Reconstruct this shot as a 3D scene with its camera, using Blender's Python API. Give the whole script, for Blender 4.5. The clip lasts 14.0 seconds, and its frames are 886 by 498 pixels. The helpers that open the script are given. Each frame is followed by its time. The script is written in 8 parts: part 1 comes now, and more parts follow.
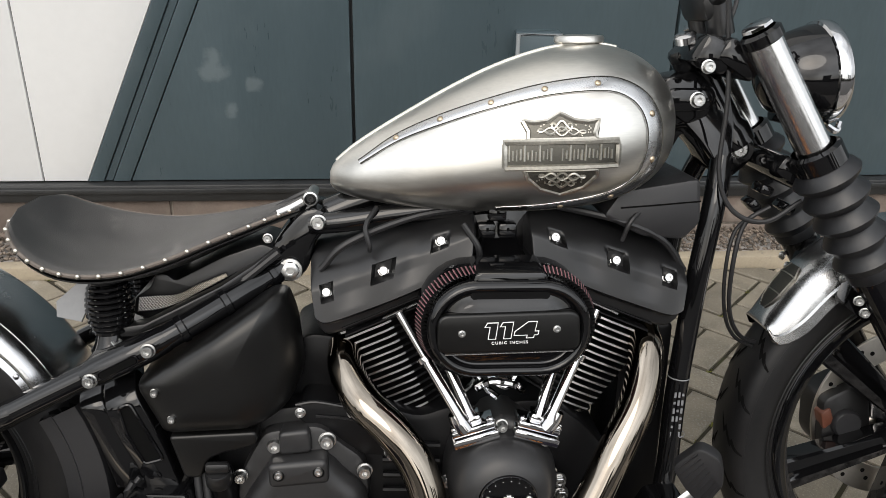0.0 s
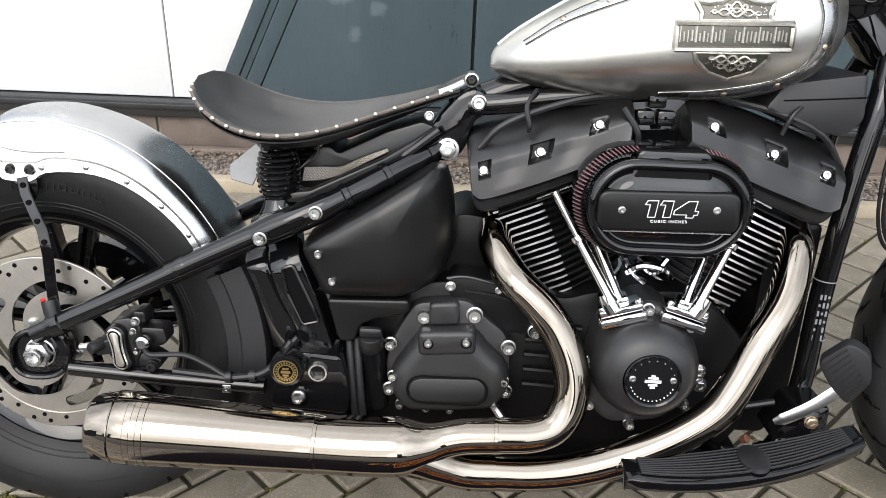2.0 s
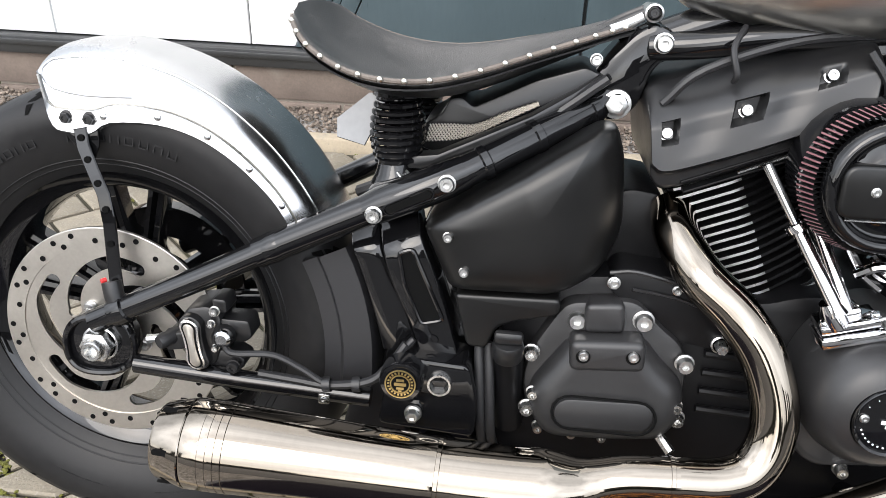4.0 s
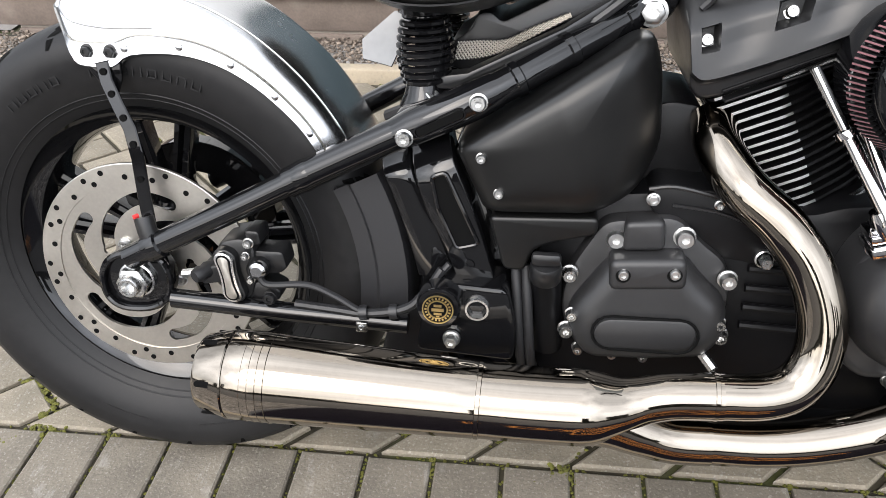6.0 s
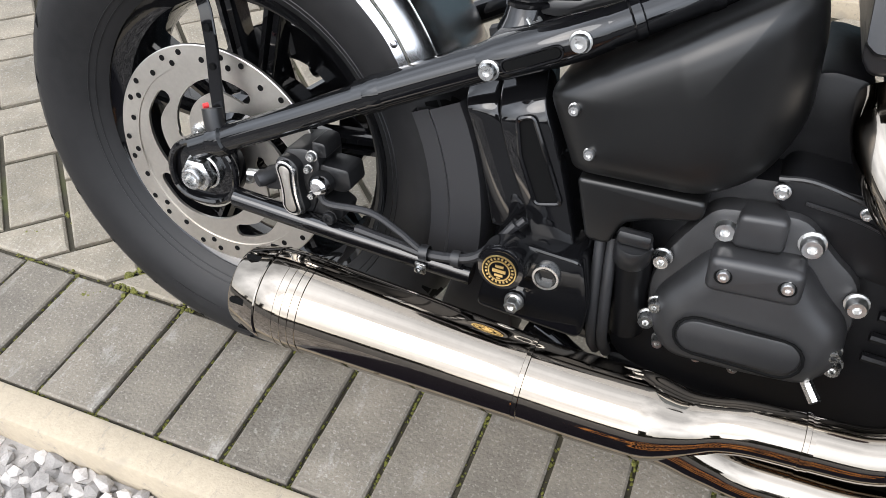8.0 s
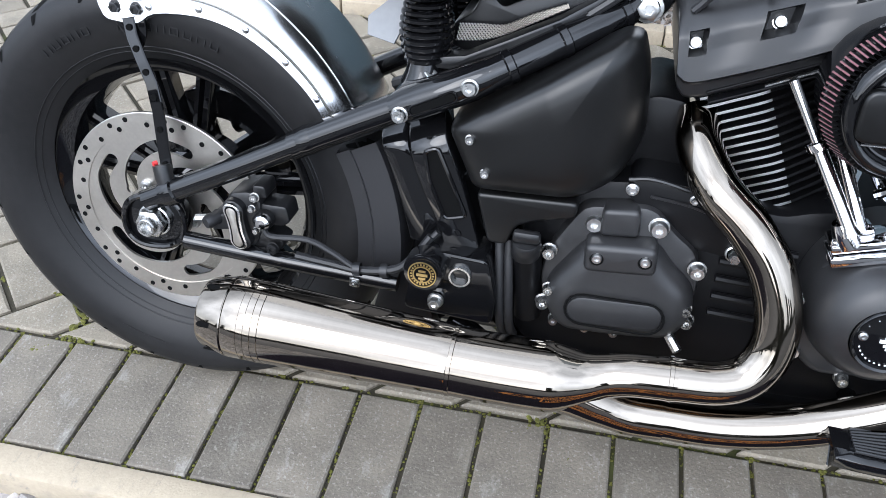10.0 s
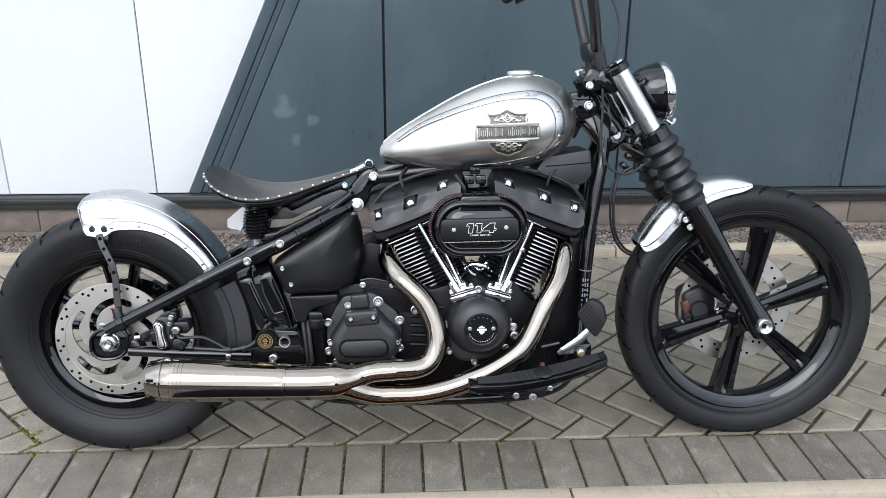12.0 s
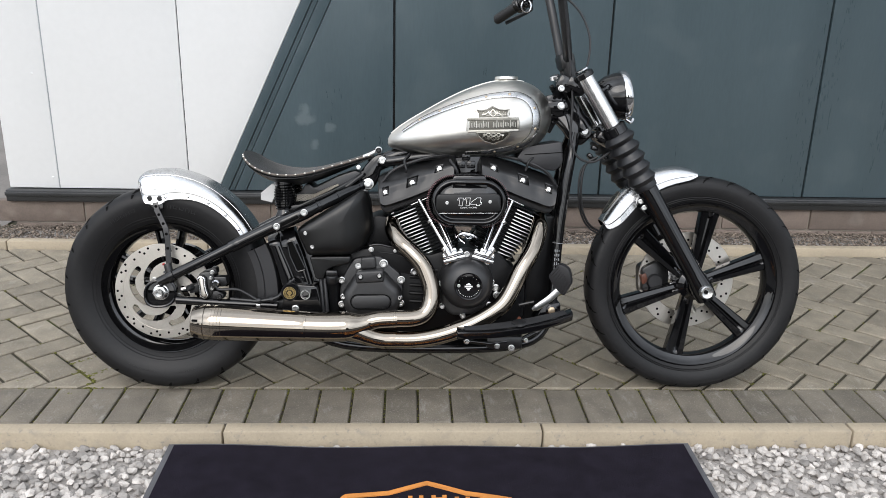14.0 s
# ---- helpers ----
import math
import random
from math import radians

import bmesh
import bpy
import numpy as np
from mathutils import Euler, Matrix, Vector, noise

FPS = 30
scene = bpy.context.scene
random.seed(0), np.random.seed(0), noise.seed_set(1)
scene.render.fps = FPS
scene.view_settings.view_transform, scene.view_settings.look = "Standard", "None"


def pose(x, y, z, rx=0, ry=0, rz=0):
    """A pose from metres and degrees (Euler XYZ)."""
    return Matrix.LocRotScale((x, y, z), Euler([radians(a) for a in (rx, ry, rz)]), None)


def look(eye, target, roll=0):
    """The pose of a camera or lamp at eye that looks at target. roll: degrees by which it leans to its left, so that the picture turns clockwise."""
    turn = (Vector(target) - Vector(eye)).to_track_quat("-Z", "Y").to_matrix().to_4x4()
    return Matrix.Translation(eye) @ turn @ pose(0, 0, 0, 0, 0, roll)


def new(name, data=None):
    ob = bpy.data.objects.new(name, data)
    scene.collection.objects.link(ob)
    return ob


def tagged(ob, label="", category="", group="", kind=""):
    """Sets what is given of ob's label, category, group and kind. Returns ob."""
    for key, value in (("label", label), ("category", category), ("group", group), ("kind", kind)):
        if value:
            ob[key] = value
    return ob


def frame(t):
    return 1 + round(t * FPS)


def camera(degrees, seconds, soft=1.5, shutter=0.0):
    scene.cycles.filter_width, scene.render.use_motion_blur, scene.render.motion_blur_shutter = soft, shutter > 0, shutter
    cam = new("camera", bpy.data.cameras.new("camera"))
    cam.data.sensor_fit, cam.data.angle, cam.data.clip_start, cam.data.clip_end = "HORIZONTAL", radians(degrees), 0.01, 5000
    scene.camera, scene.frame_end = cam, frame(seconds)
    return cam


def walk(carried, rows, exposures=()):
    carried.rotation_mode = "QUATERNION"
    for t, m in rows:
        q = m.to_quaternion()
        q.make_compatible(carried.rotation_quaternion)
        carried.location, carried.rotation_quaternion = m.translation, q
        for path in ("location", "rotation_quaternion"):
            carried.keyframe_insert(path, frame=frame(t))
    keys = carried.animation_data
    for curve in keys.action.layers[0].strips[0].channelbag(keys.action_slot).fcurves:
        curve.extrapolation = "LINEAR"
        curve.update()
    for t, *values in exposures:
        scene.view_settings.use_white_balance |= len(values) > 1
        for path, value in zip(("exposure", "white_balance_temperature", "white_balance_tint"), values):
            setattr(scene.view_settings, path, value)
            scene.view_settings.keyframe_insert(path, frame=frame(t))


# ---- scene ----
cam = camera(56.7, 14.0, 0.75)
PATH = [
    (0, (0.743, -1.086, 1.191), (0.899, 0.715, 0.336), 1.3),
    (0.5, (0.708, -1.227, 1.194), (0.843, 0.574, 0.334), 1.3),
    (1, (0.699, -1.269, 1.173), (0.803, 0.537, 0.319), 1.5),
    (1.5, (0.692, -1.271, 1.16), (0.746, 0.526, 0.285), 2.0),
    (2, (0.626, -1.169, 1.087), (0.606, 0.604, 0.16), 2.1),
    (2.5, (0.535, -0.972, 1.009), (0.445, 0.778, 0.045), 2.3),
    (2.7, (0.501, -0.925, 1.0), (0.397, 0.821, 0.03), 2.5),
    (4.8, (0.512, -0.924, 0.929), (0.328, 0.781, -0.102), 0.9),
    (5, (0.519, -0.965, 0.912), (0.33, 0.736, -0.122), 0.7),
    (5.5, (0.536, -1.028, 0.907), (0.343, 0.648, -0.167), -0.9),
    (6, (0.496, -0.915, 0.959), (0.279, 0.707, -0.189), -1.6),
    (6.5, (0.48, -0.772, 0.966), (0.163, 0.753, -0.288), -2.3),
    (7, (0.522, -0.733, 0.958), (0.086, 0.679, -0.39), -3.2),
    (7.2, (0.539, -0.736, 0.952), (0.061, 0.636, -0.422), -2.9),
    (9.3, (0.566, -0.784, 0.944), (-0.009, 0.551, -0.43), 0.0),
    (9.5, (0.562, -0.796, 0.96), (0.057, 0.577, -0.403), 0.3),
    (10, (0.572, -0.918, 1.047), (0.256, 0.565, -0.257), 0.3),
    (10.5, (0.647, -1.122, 1.129), (0.552, 0.498, -0.039), 1.3),
    (11, (0.723, -1.386, 1.193), (0.778, 0.333, 0.173), 0.5),
    (11.5, (0.732, -1.692, 1.247), (0.837, 0.114, 0.393), 0.1),
    (12, (0.717, -1.998, 1.287), (0.826, -0.132, 0.573), 0.4),
    (12.5, (0.75, -2.225, 1.293), (0.855, -0.33, 0.664), 0.5),
    (13, (0.755, -2.398, 1.288), (0.851, -0.484, 0.717), 0.6),
    (13.5, (0.737, -2.466, 1.278), (0.829, -0.548, 0.719), 0.9),
    (14, (0.732, -2.454, 1.264), (0.822, -0.56, 0.627), 1.4),
]
walk(cam, [(t, look(eye, target, roll)) for t, eye, target, roll in PATH],
     [(0.0, 0.4, 6850, 10), (0.5, 0.5, 6850, 10), (1.0, 0.58, 6820, 10), (2.5, 1.1, 6480, 10), (5.0, 1.26, 6550, 11), (5.5, 1.21, 6560, 11), (6.5, 1.2, 6480, 11), (7.0, 1.38, 6460, 11), (9.5, 0.95, 5880, 10), (10.0, 1.2, 5760, 10), (11.0, 1.22, 5620, 10),
      (11.5, 0.96, 5700, 10), (12.0, 0.76, 5980, 10), (12.5, 0.66, 6150, 10), (14.0, 0.49, 6400, 10)])

# ---- world and light ----
world = bpy.data.worlds.new("overcast_sky")
scene.world = world
world.use_nodes = True
wn = world.node_tree
wn.nodes.clear()
w_out = wn.nodes.new("ShaderNodeOutputWorld")
w_bg = wn.nodes.new("ShaderNodeBackground")
w_sky = wn.nodes.new("ShaderNodeTexSky")
w_sky.sky_type = "NISHITA"
w_sky.sun_disc = False
w_sky.sun_elevation = radians(41)
w_sky.sun_rotation = radians(200)
w_sky.dust_density = 3.0
w_mix = wn.nodes.new("ShaderNodeMixRGB")
w_mix.inputs[0].default_value = 0.78
w_mix.inputs[2].default_value = (7.6, 7.9, 8.3, 1)
w_cloud = wn.nodes.new("ShaderNodeTexNoise")
w_cloud.inputs["Scale"].default_value = 1.7
w_cloud.inputs["Detail"].default_value = 5.0
w_ramp = wn.nodes.new("ShaderNodeMapRange")
w_ramp.inputs[1].default_value, w_ramp.inputs[2].default_value = 0.3, 0.75
w_ramp.inputs[3].default_value, w_ramp.inputs[4].default_value = 0.5, 1.7
w_mul = wn.nodes.new("ShaderNodeMixRGB")
w_mul.blend_type = "MULTIPLY"
w_mul.inputs[0].default_value = 1.0
wn.links.new(w_sky.outputs[0], w_mix.inputs[1])
wn.links.new(w_cloud.outputs[0], w_ramp.inputs[0])
wn.links.new(w_mix.outputs[0], w_mul.inputs[1])
wn.links.new(w_ramp.outputs[0], w_mul.inputs[2])
# an overcast sky is brightest round the veiled sun
w_dir = wn.nodes.new("ShaderNodeTexCoord")
w_dot = wn.nodes.new("ShaderNodeVectorMath")
w_dot.operation = "DOT_PRODUCT"
w_dot.inputs[1].default_value = (-0.24, -0.71, 0.66)
w_glow = wn.nodes.new("ShaderNodeMapRange")
w_glow.interpolation_type = "SMOOTHSTEP"
w_glow.inputs[1].default_value, w_glow.inputs[2].default_value = 0.0, 1.0
w_glow.inputs[3].default_value, w_glow.inputs[4].default_value = 0.62, 1.75
w_veil = wn.nodes.new("ShaderNodeMixRGB")
w_veil.blend_type = "MULTIPLY"
w_veil.inputs[0].default_value = 1.0
wn.links.new(w_dir.outputs["Generated"], w_dot.inputs[0])
wn.links.new(w_dot.outputs["Value"], w_glow.inputs[0])
wn.links.new(w_mul.outputs[0], w_veil.inputs[1])
wn.links.new(w_glow.outputs[0], w_veil.inputs[2])
wn.links.new(w_veil.outputs[0], w_bg.inputs[0])
w_bg.inputs[1].default_value = 0.124
wn.links.new(w_bg.outputs[0], w_out.inputs[0])

sun = new("sun", bpy.data.lights.new("sun", "SUN"))
sun.data.energy = 0.7
sun.data.angle = radians(35)
sun.data.color = (1.0, 0.97, 0.93)
sun.matrix_world = look((-2.4, -7.1, 6.6), (0, 0, 0))


# ---- materials ----
def shader(name, base, rough=0.5, metal=0.0, coat=0.0, vary=0.15, scale=8.0, fine=120.0, bump=0.0, bump_scale=200.0,
           rough_vary=0.08, tint=None, spots=None, scuffs=None, stretch=None, per_piece=0.0, spec=0.5):
    """A procedural surface: base colour varied at two scales, roughness variation and fine relief."""
    m = bpy.data.materials.new(name)
    m.use_nodes = True
    nt = m.node_tree
    b = nt.nodes["Principled BSDF"]
    b.inputs["Metallic"].default_value = metal
    b.inputs["Specular IOR Level"].default_value = spec
    b.inputs["Coat Weight"].default_value = coat
    b.inputs["Coat Roughness"].default_value = 0.06
    geo = nt.nodes.new("ShaderNodeTexCoord")
    vec = geo.outputs["Object"]
    if per_piece:
        pick = nt.nodes.new("ShaderNodeObjectInfo")
        far = nt.nodes.new("ShaderNodeVectorMath")
        far.operation = "SCALE"
        far.inputs[0].default_value = (37.0, 53.0, 19.0)
        nt.links.new(pick.outputs["Random"], far.inputs["Scale"])
        shift = nt.nodes.new("ShaderNodeVectorMath")
        nt.links.new(vec, shift.inputs[0]), nt.links.new(far.outputs[0], shift.inputs[1])
        vec = shift.outputs[0]
    place = vec
    if stretch:
        mp = nt.nodes.new("ShaderNodeMapping")
        mp.inputs["Scale"].default_value = stretch
        nt.links.new(vec, mp.inputs[0])
        vec = mp.outputs[0]
    big = nt.nodes.new("ShaderNodeTexNoise")
    big.inputs["Scale"].default_value, big.inputs["Detail"].default_value = scale, 4.0
    small = nt.nodes.new("ShaderNodeTexNoise")
    small.inputs["Scale"].default_value, small.inputs["Detail"].default_value = fine, 3.0
    nt.links.new(vec, big.inputs[0]), nt.links.new(vec, small.inputs[0])
    addn = nt.nodes.new("ShaderNodeMath")
    addn.operation = "MULTIPLY_ADD"
    nt.links.new(small.outputs[0], addn.inputs[0])
    addn.inputs[1].default_value = 0.6
    nt.links.new(big.outputs[0], addn.inputs[2])
    rng = nt.nodes.new("ShaderNodeMapRange")
    rng.inputs[1].default_value, rng.inputs[2].default_value = 0.5, 1.1
    rng.inputs[3].default_value, rng.inputs[4].default_value = 0.0, 1.0
    nt.links.new(addn.outputs[0], rng.inputs[0])
    mix = nt.nodes.new("ShaderNodeMixRGB")
    lo = [max(0.0, c * (1 - vary)) for c in base]
    hi = [min(1.0, c * (1 + vary)) for c in base]
    if tint:
        hi = [h * (1 - 0.5 * min(1, vary * 2)) + t * 0.5 * min(1, vary * 2) for h, t in zip(hi, tint)]
    mix.inputs[1].default_value, mix.inputs[2].default_value = (*lo, 1), (*hi, 1)
    nt.links.new(rng.outputs[0], mix.inputs[0])
    colour = mix.outputs[0]
    if spots:
        sc, amount, rgb = spots
        vn = nt.nodes.new("ShaderNodeTexNoise")
        vn.inputs["Scale"].default_value, vn.inputs["Detail"].default_value = sc, 2.0
        nt.links.new(place, vn.inputs[0])
        vr = nt.nodes.new("ShaderNodeMapRange")
        vr.inputs[1].default_value, vr.inputs[2].default_value = 0.58, 0.7
        vr.inputs[4].default_value = amount
        nt.links.new(vn.outputs[0], vr.inputs[0])
        sm = nt.nodes.new("ShaderNodeMixRGB")
        sm.inputs[2].default_value = (*rgb, 1)
        nt.links.new(vr.outputs[0], sm.inputs[0]), nt.links.new(colour, sm.inputs[1])
        colour = sm.outputs[0]
    if scuffs:
        sc, amount, rgb = scuffs
        sp = nt.nodes.new("ShaderNodeMapping")
        sp.inputs["Scale"].default_value = (1.0, 0.4, 1.0)
        nt.links.new(place, sp.inputs[0])
        sn = nt.nodes.new("ShaderNodeTexNoise")
        sn.inputs["Scale"].default_value, sn.inputs["Detail"].default_value, sn.inputs["Roughness"].default_value = sc, 6.0, 0.7
        nt.links.new(sp.outputs[0], sn.inputs[0])
        sr = nt.nodes.new("ShaderNodeMapRange")
        sr.inputs[1].default_value, sr.inputs[2].default_value = 0.57, 0.72
        sr.inputs[4].default_value = amount
        nt.links.new(sn.outputs[0], sr.inputs[0])
        su = nt.nodes.new("ShaderNodeMixRGB")
        su.inputs[2].default_value = (*rgb, 1)
        nt.links.new(sr.outputs[0], su.inputs[0]), nt.links.new(colour, su.inputs[1])
        colour = su.outputs[0]
    if per_piece:
        info = nt.nodes.new("ShaderNodeObjectInfo")
        isl = nt.nodes.new("ShaderNodeNewGeometry")
        s = nt.nodes.new("ShaderNodeMath")
        s.operation = "ADD"
        nt.links.new(info.outputs["Random"], s.inputs[0]), nt.links.new(isl.outputs["Random Per Island"], s.inputs[1])
        fr = nt.nodes.new("ShaderNodeMath")
        fr.operation = "FRACT"
        nt.links.new(s.outputs[0], fr.inputs[0])
        pr = nt.nodes.new("ShaderNodeMapRange")
        pr.inputs[3].default_value, pr.inputs[4].default_value = 1 - per_piece, 1 + per_piece
        nt.links.new(fr.outputs[0], pr.inputs[0])
        pm = nt.nodes.new("ShaderNodeMixRGB")
        pm.blend_type = "MULTIPLY"
        pm.inputs[0].default_value = 1.0
        nt.links.new(colour, pm.inputs[1]), nt.links.new(pr.outputs[0], pm.inputs[2])
        colour = pm.outputs[0]
    nt.links.new(colour, b.inputs["Base Color"])
    rr = nt.nodes.new("ShaderNodeMapRange")
    rr.inputs[3].default_value, rr.inputs[4].default_value = max(0.02, rough - rough_vary), min(1.0, rough + rough_vary)
    nt.links.new(rng.outputs[0], rr.inputs[0])
    nt.links.new(rr.outputs[0], b.inputs["Roughness"])
    if bump:
        bn = nt.nodes.new("ShaderNodeTexNoise")
        bn.inputs["Scale"].default_value, bn.inputs["Detail"].default_value = bump_scale, 4.0
        nt.links.new(vec, bn.inputs[0])
        bp = nt.nodes.new("ShaderNodeBump")
        bp.inputs["Strength"].default_value = bump
        bp.inputs["Distance"].default_value = 0.002
        nt.links.new(bn.outputs[0], bp.inputs["Height"])
        nt.links.new(bp.outputs[0], b.inputs["Normal"])
    return m


M_gloss = shader("gloss_black_paint", (0.004, 0.004, 0.0045), 0.04, vary=0.2, rough_vary=0.015, spec=0.52)
M_satin = shader("satin_black_powder_coat", (0.008, 0.008, 0.0085), 0.36, vary=0.25, rough_vary=0.05, bump=0.02, bump_scale=900, spec=0.5)
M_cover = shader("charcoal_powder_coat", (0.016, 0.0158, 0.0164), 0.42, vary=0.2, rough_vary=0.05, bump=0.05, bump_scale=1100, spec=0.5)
M_matte = shader("matte_black_plastic", (0.005, 0.005, 0.005), 0.33, vary=0.2, rough_vary=0.05, bump=0.015, bump_scale=700, spec=0.38)
M_dark = shader("black_engine_casting", (0.004, 0.004, 0.0045), 0.38, vary=0.3, bump=0.04, bump_scale=500, spec=0.2)
M_chrome = shader("chrome_plate", (0.62, 0.62, 0.63), 0.06, 1.0, vary=0.05, rough_vary=0.03)
M_nickel = shader("polished_nickel_exhaust", (0.285, 0.252, 0.212), 0.07, 1.0, vary=0.06, rough_vary=0.03, scale=4)
M_steel = shader("bare_brushed_steel", (0.68, 0.67, 0.635), 0.33, 1.0, vary=0.12, rough_vary=0.05, scale=5, fine=160, tint=(0.66, 0.6, 0.5),
                 spots=(7, 0.35, (0.5, 0.47, 0.42)), stretch=(0.35, 1, 3))
M_fender = shader("bare_polished_steel", (0.54, 0.545, 0.55), 0.25, 1.0, vary=0.08, rough_vary=0.05, scale=7, fine=60)
M_zinc = shader("zinc_plated_bolt", (0.6, 0.6, 0.59), 0.3, 1.0, vary=0.15, fine=300)
M_disc = shader("ground_steel_disc", (0.53, 0.5, 0.455), 0.36, 1.0, vary=0.1, fine=220)
M_tyre = shader("tyre_rubber", (0.0095, 0.0095, 0.0102), 0.46, vary=0.3, scale=5, fine=90, bump=0.05, bump_scale=300, tint=(0.018, 0.017, 0.016), spec=0.25)
M_rubber = shader("black_rubber", (0.011, 0.011, 0.012), 0.5, vary=0.25, bump=0.05)
M_gaiter = shader("gaiter_rubber", (0.009, 0.0095, 0.011), 0.42, vary=0.25, scale=12)
M_leather = shader("worn_black_leather", (0.052, 0.05, 0.049), 0.36, vary=0.45, scale=9, fine=220, bump=0.3, bump_scale=650, tint=(0.09, 0.085, 0.08), scuffs=(13, 0.85, (0.17, 0.16, 0.15)))
M_rimleather = shader("worn_tan_leather_edge", (0.12, 0.1, 0.085), 0.5, vary=0.35, fine=300)
M_brass = shader("gold_anodised_metal", (0.62, 0.46, 0.2), 0.3, 1.0, vary=0.15)
M_copper = shader("dull_copper_rivet", (0.55, 0.45, 0.33), 0.4, 1.0, vary=0.2)
M_antique = shader("antiqued_pewter", (0.5, 0.48, 0.43), 0.32, 1.0, vary=0.35, fine=260)
M_recess = shader("blackened_recess_and_shade_line", (0.085, 0.082, 0.072), 0.42, 0.9, vary=0.5, fine=400)
M_filter = shader("red_oiled_gauze", (0.23, 0.105, 0.115), 0.6, vary=0.35, fine=300)
M_silver = shader("machined_aluminium", (0.78, 0.78, 0.78), 0.22, 1.0, vary=0.08)
M_finedge = shader("machined_fin_edge", (0.7, 0.7, 0.7), 0.32, 1.0, vary=0.15, fine=300)
M_print = shader("white_print", (0.8, 0.8, 0.8), 0.4, vary=0.05)
M_red = shader("red_plastic", (0.5, 0.03, 0.03), 0.4, vary=0.15)
M_orange = shader("rusty_orange_plastic", (0.1, 0.033, 0.018), 0.45, vary=0.15)
M_label = shader("grey_warning_label", (0.2, 0.205, 0.215), 0.45, vary=0.12)
M_lens = shader("smoked_lens", (0.05, 0.052, 0.055), 0.08, coat=1.0, vary=0.1)
M_smoke = shader("smoked_acrylic", (0.16, 0.165, 0.17), 0.12, coat=0.6, vary=0.1)
M_white = shader("white_cladding_panel", (0.655, 0.658, 0.655), 0.38, vary=0.035, scale=1.2, fine=30, bump=0.02, bump_scale=60)
M_slate = shader("slate_grey_cladding_panel", (0.053, 0.076, 0.087), 0.34, vary=0.12, scale=1.5, fine=40, bump=0.0, bump_scale=50,
                 spots=(4.5, 0.15, (0.11, 0.135, 0.145)), stretch=(3, 1, 0.5))
SMEARS = (((0.245, 1.467, 0.605), 0.045), ((0.362, 1.467, 0.55), 0.025), ((0.29, 1.467, 0.475), 0.03))
# pale wiped smears on the grey panel above the seat
nt = M_slate.node_tree
b_slate = nt.nodes["Principled BSDF"]
under = b_slate.inputs["Base Color"].links[0].from_socket
spot_at = nt.nodes.new("ShaderNodeTexCoord")
wobble = nt.nodes.new("ShaderNodeTexNoise")
wobble.inputs["Scale"].default_value, wobble.inputs["Detail"].default_value = 22.0, 5.0
nt.links.new(spot_at.outputs["Object"], wobble.inputs[0])
for centre, reach in SMEARS:
    gap = nt.nodes.new("ShaderNodeVectorMath")
    gap.operation = "DISTANCE"
    gap.inputs[1].default_value = centre
    nt.links.new(spot_at.outputs["Object"], gap.inputs[0])
    torn = nt.nodes.new("ShaderNodeMath")
    torn.operation = "MULTIPLY_ADD"
    torn.inputs[1].default_value = -2.2 * reach
    nt.links.new(wobble.outputs[0], torn.inputs[0]), nt.links.new(gap.outputs["Value"], torn.inputs[2])
    fade = nt.nodes.new("ShaderNodeMapRange")
    fade.inputs[1].default_value, fade.inputs[2].default_value = -0.5 * reach, 0.0
    fade.inputs[3].default_value, fade.inputs[4].default_value = 0.3, 0.0
    nt.links.new(torn.outputs[0], fade.inputs[0])
    pale = nt.nodes.new("ShaderNodeMixRGB")
    pale.inputs[2].default_value = (0.2, 0.23, 0.24, 1)
    nt.links.new(fade.outputs[0], pale.inputs[0]), nt.links.new(under, pale.inputs[1])
    under = pale.outputs[0]
nt.links.new(under, b_slate.inputs["Base Color"])
M_rail = shader("black_base_rail", (0.02, 0.021, 0.022), 0.35, vary=0.3)
M_seam = shader("dark_seam", (0.012, 0.014, 0.016), 0.6, vary=0.2)
M_brick = shader("brown_plinth_brick", (0.15, 0.118, 0.098), 0.85, vary=0.25, scale=12, fine=140, bump=0.4, bump_scale=160, per_piece=0.2,
                 spots=(7, 0.25, (0.34, 0.3, 0.26)))
M_mortar = shader("mortar", (0.24, 0.21, 0.18), 0.9, vary=0.2, bump=0.4)
M_paver = shader("grey_concrete_paver", (0.198, 0.172, 0.13), 0.75, vary=0.32, scale=14, fine=260, bump=0.7, bump_scale=190, per_piece=0.17,
                 spots=(230, 0.4, (0.4, 0.38, 0.34)), scuffs=(22, 0.4, (0.38, 0.36, 0.32)))
M_paver_edge = shader("darker_edge_paver", (0.143, 0.125, 0.099), 0.82, vary=0.32, scale=14, fine=260, bump=0.7, bump_scale=190, per_piece=0.14,
                      spots=(230, 0.4, (0.34, 0.32, 0.28)), scuffs=(24, 0.5, (0.36, 0.35, 0.32)))
M_joint = shader("sandy_joint", (0.036, 0.031, 0.019), 0.95, vary=0.4, scale=6, fine=120, bump=0.6, spots=(4.0, 0.7, (0.06, 0.072, 0.011)))
M_kerb = shader("buff_concrete_edging", (0.35, 0.295, 0.215), 0.85, vary=0.16, scale=5, fine=150, bump=0.4, bump_scale=260,
                spots=(16, 0.45, (0.22, 0.2, 0.17)), scuffs=(60, 0.7, (0.16, 0.15, 0.14)))
M_stone = shader("pale_granite_chipping", (0.37, 0.345, 0.32), 0.75, vary=0.3, scale=40, fine=400, bump=0.3, per_piece=0.5)
M_soil = shader("grey_sub_base", (0.3, 0.28, 0.26), 0.95, vary=0.35, bump=0.6, bump_scale=120)
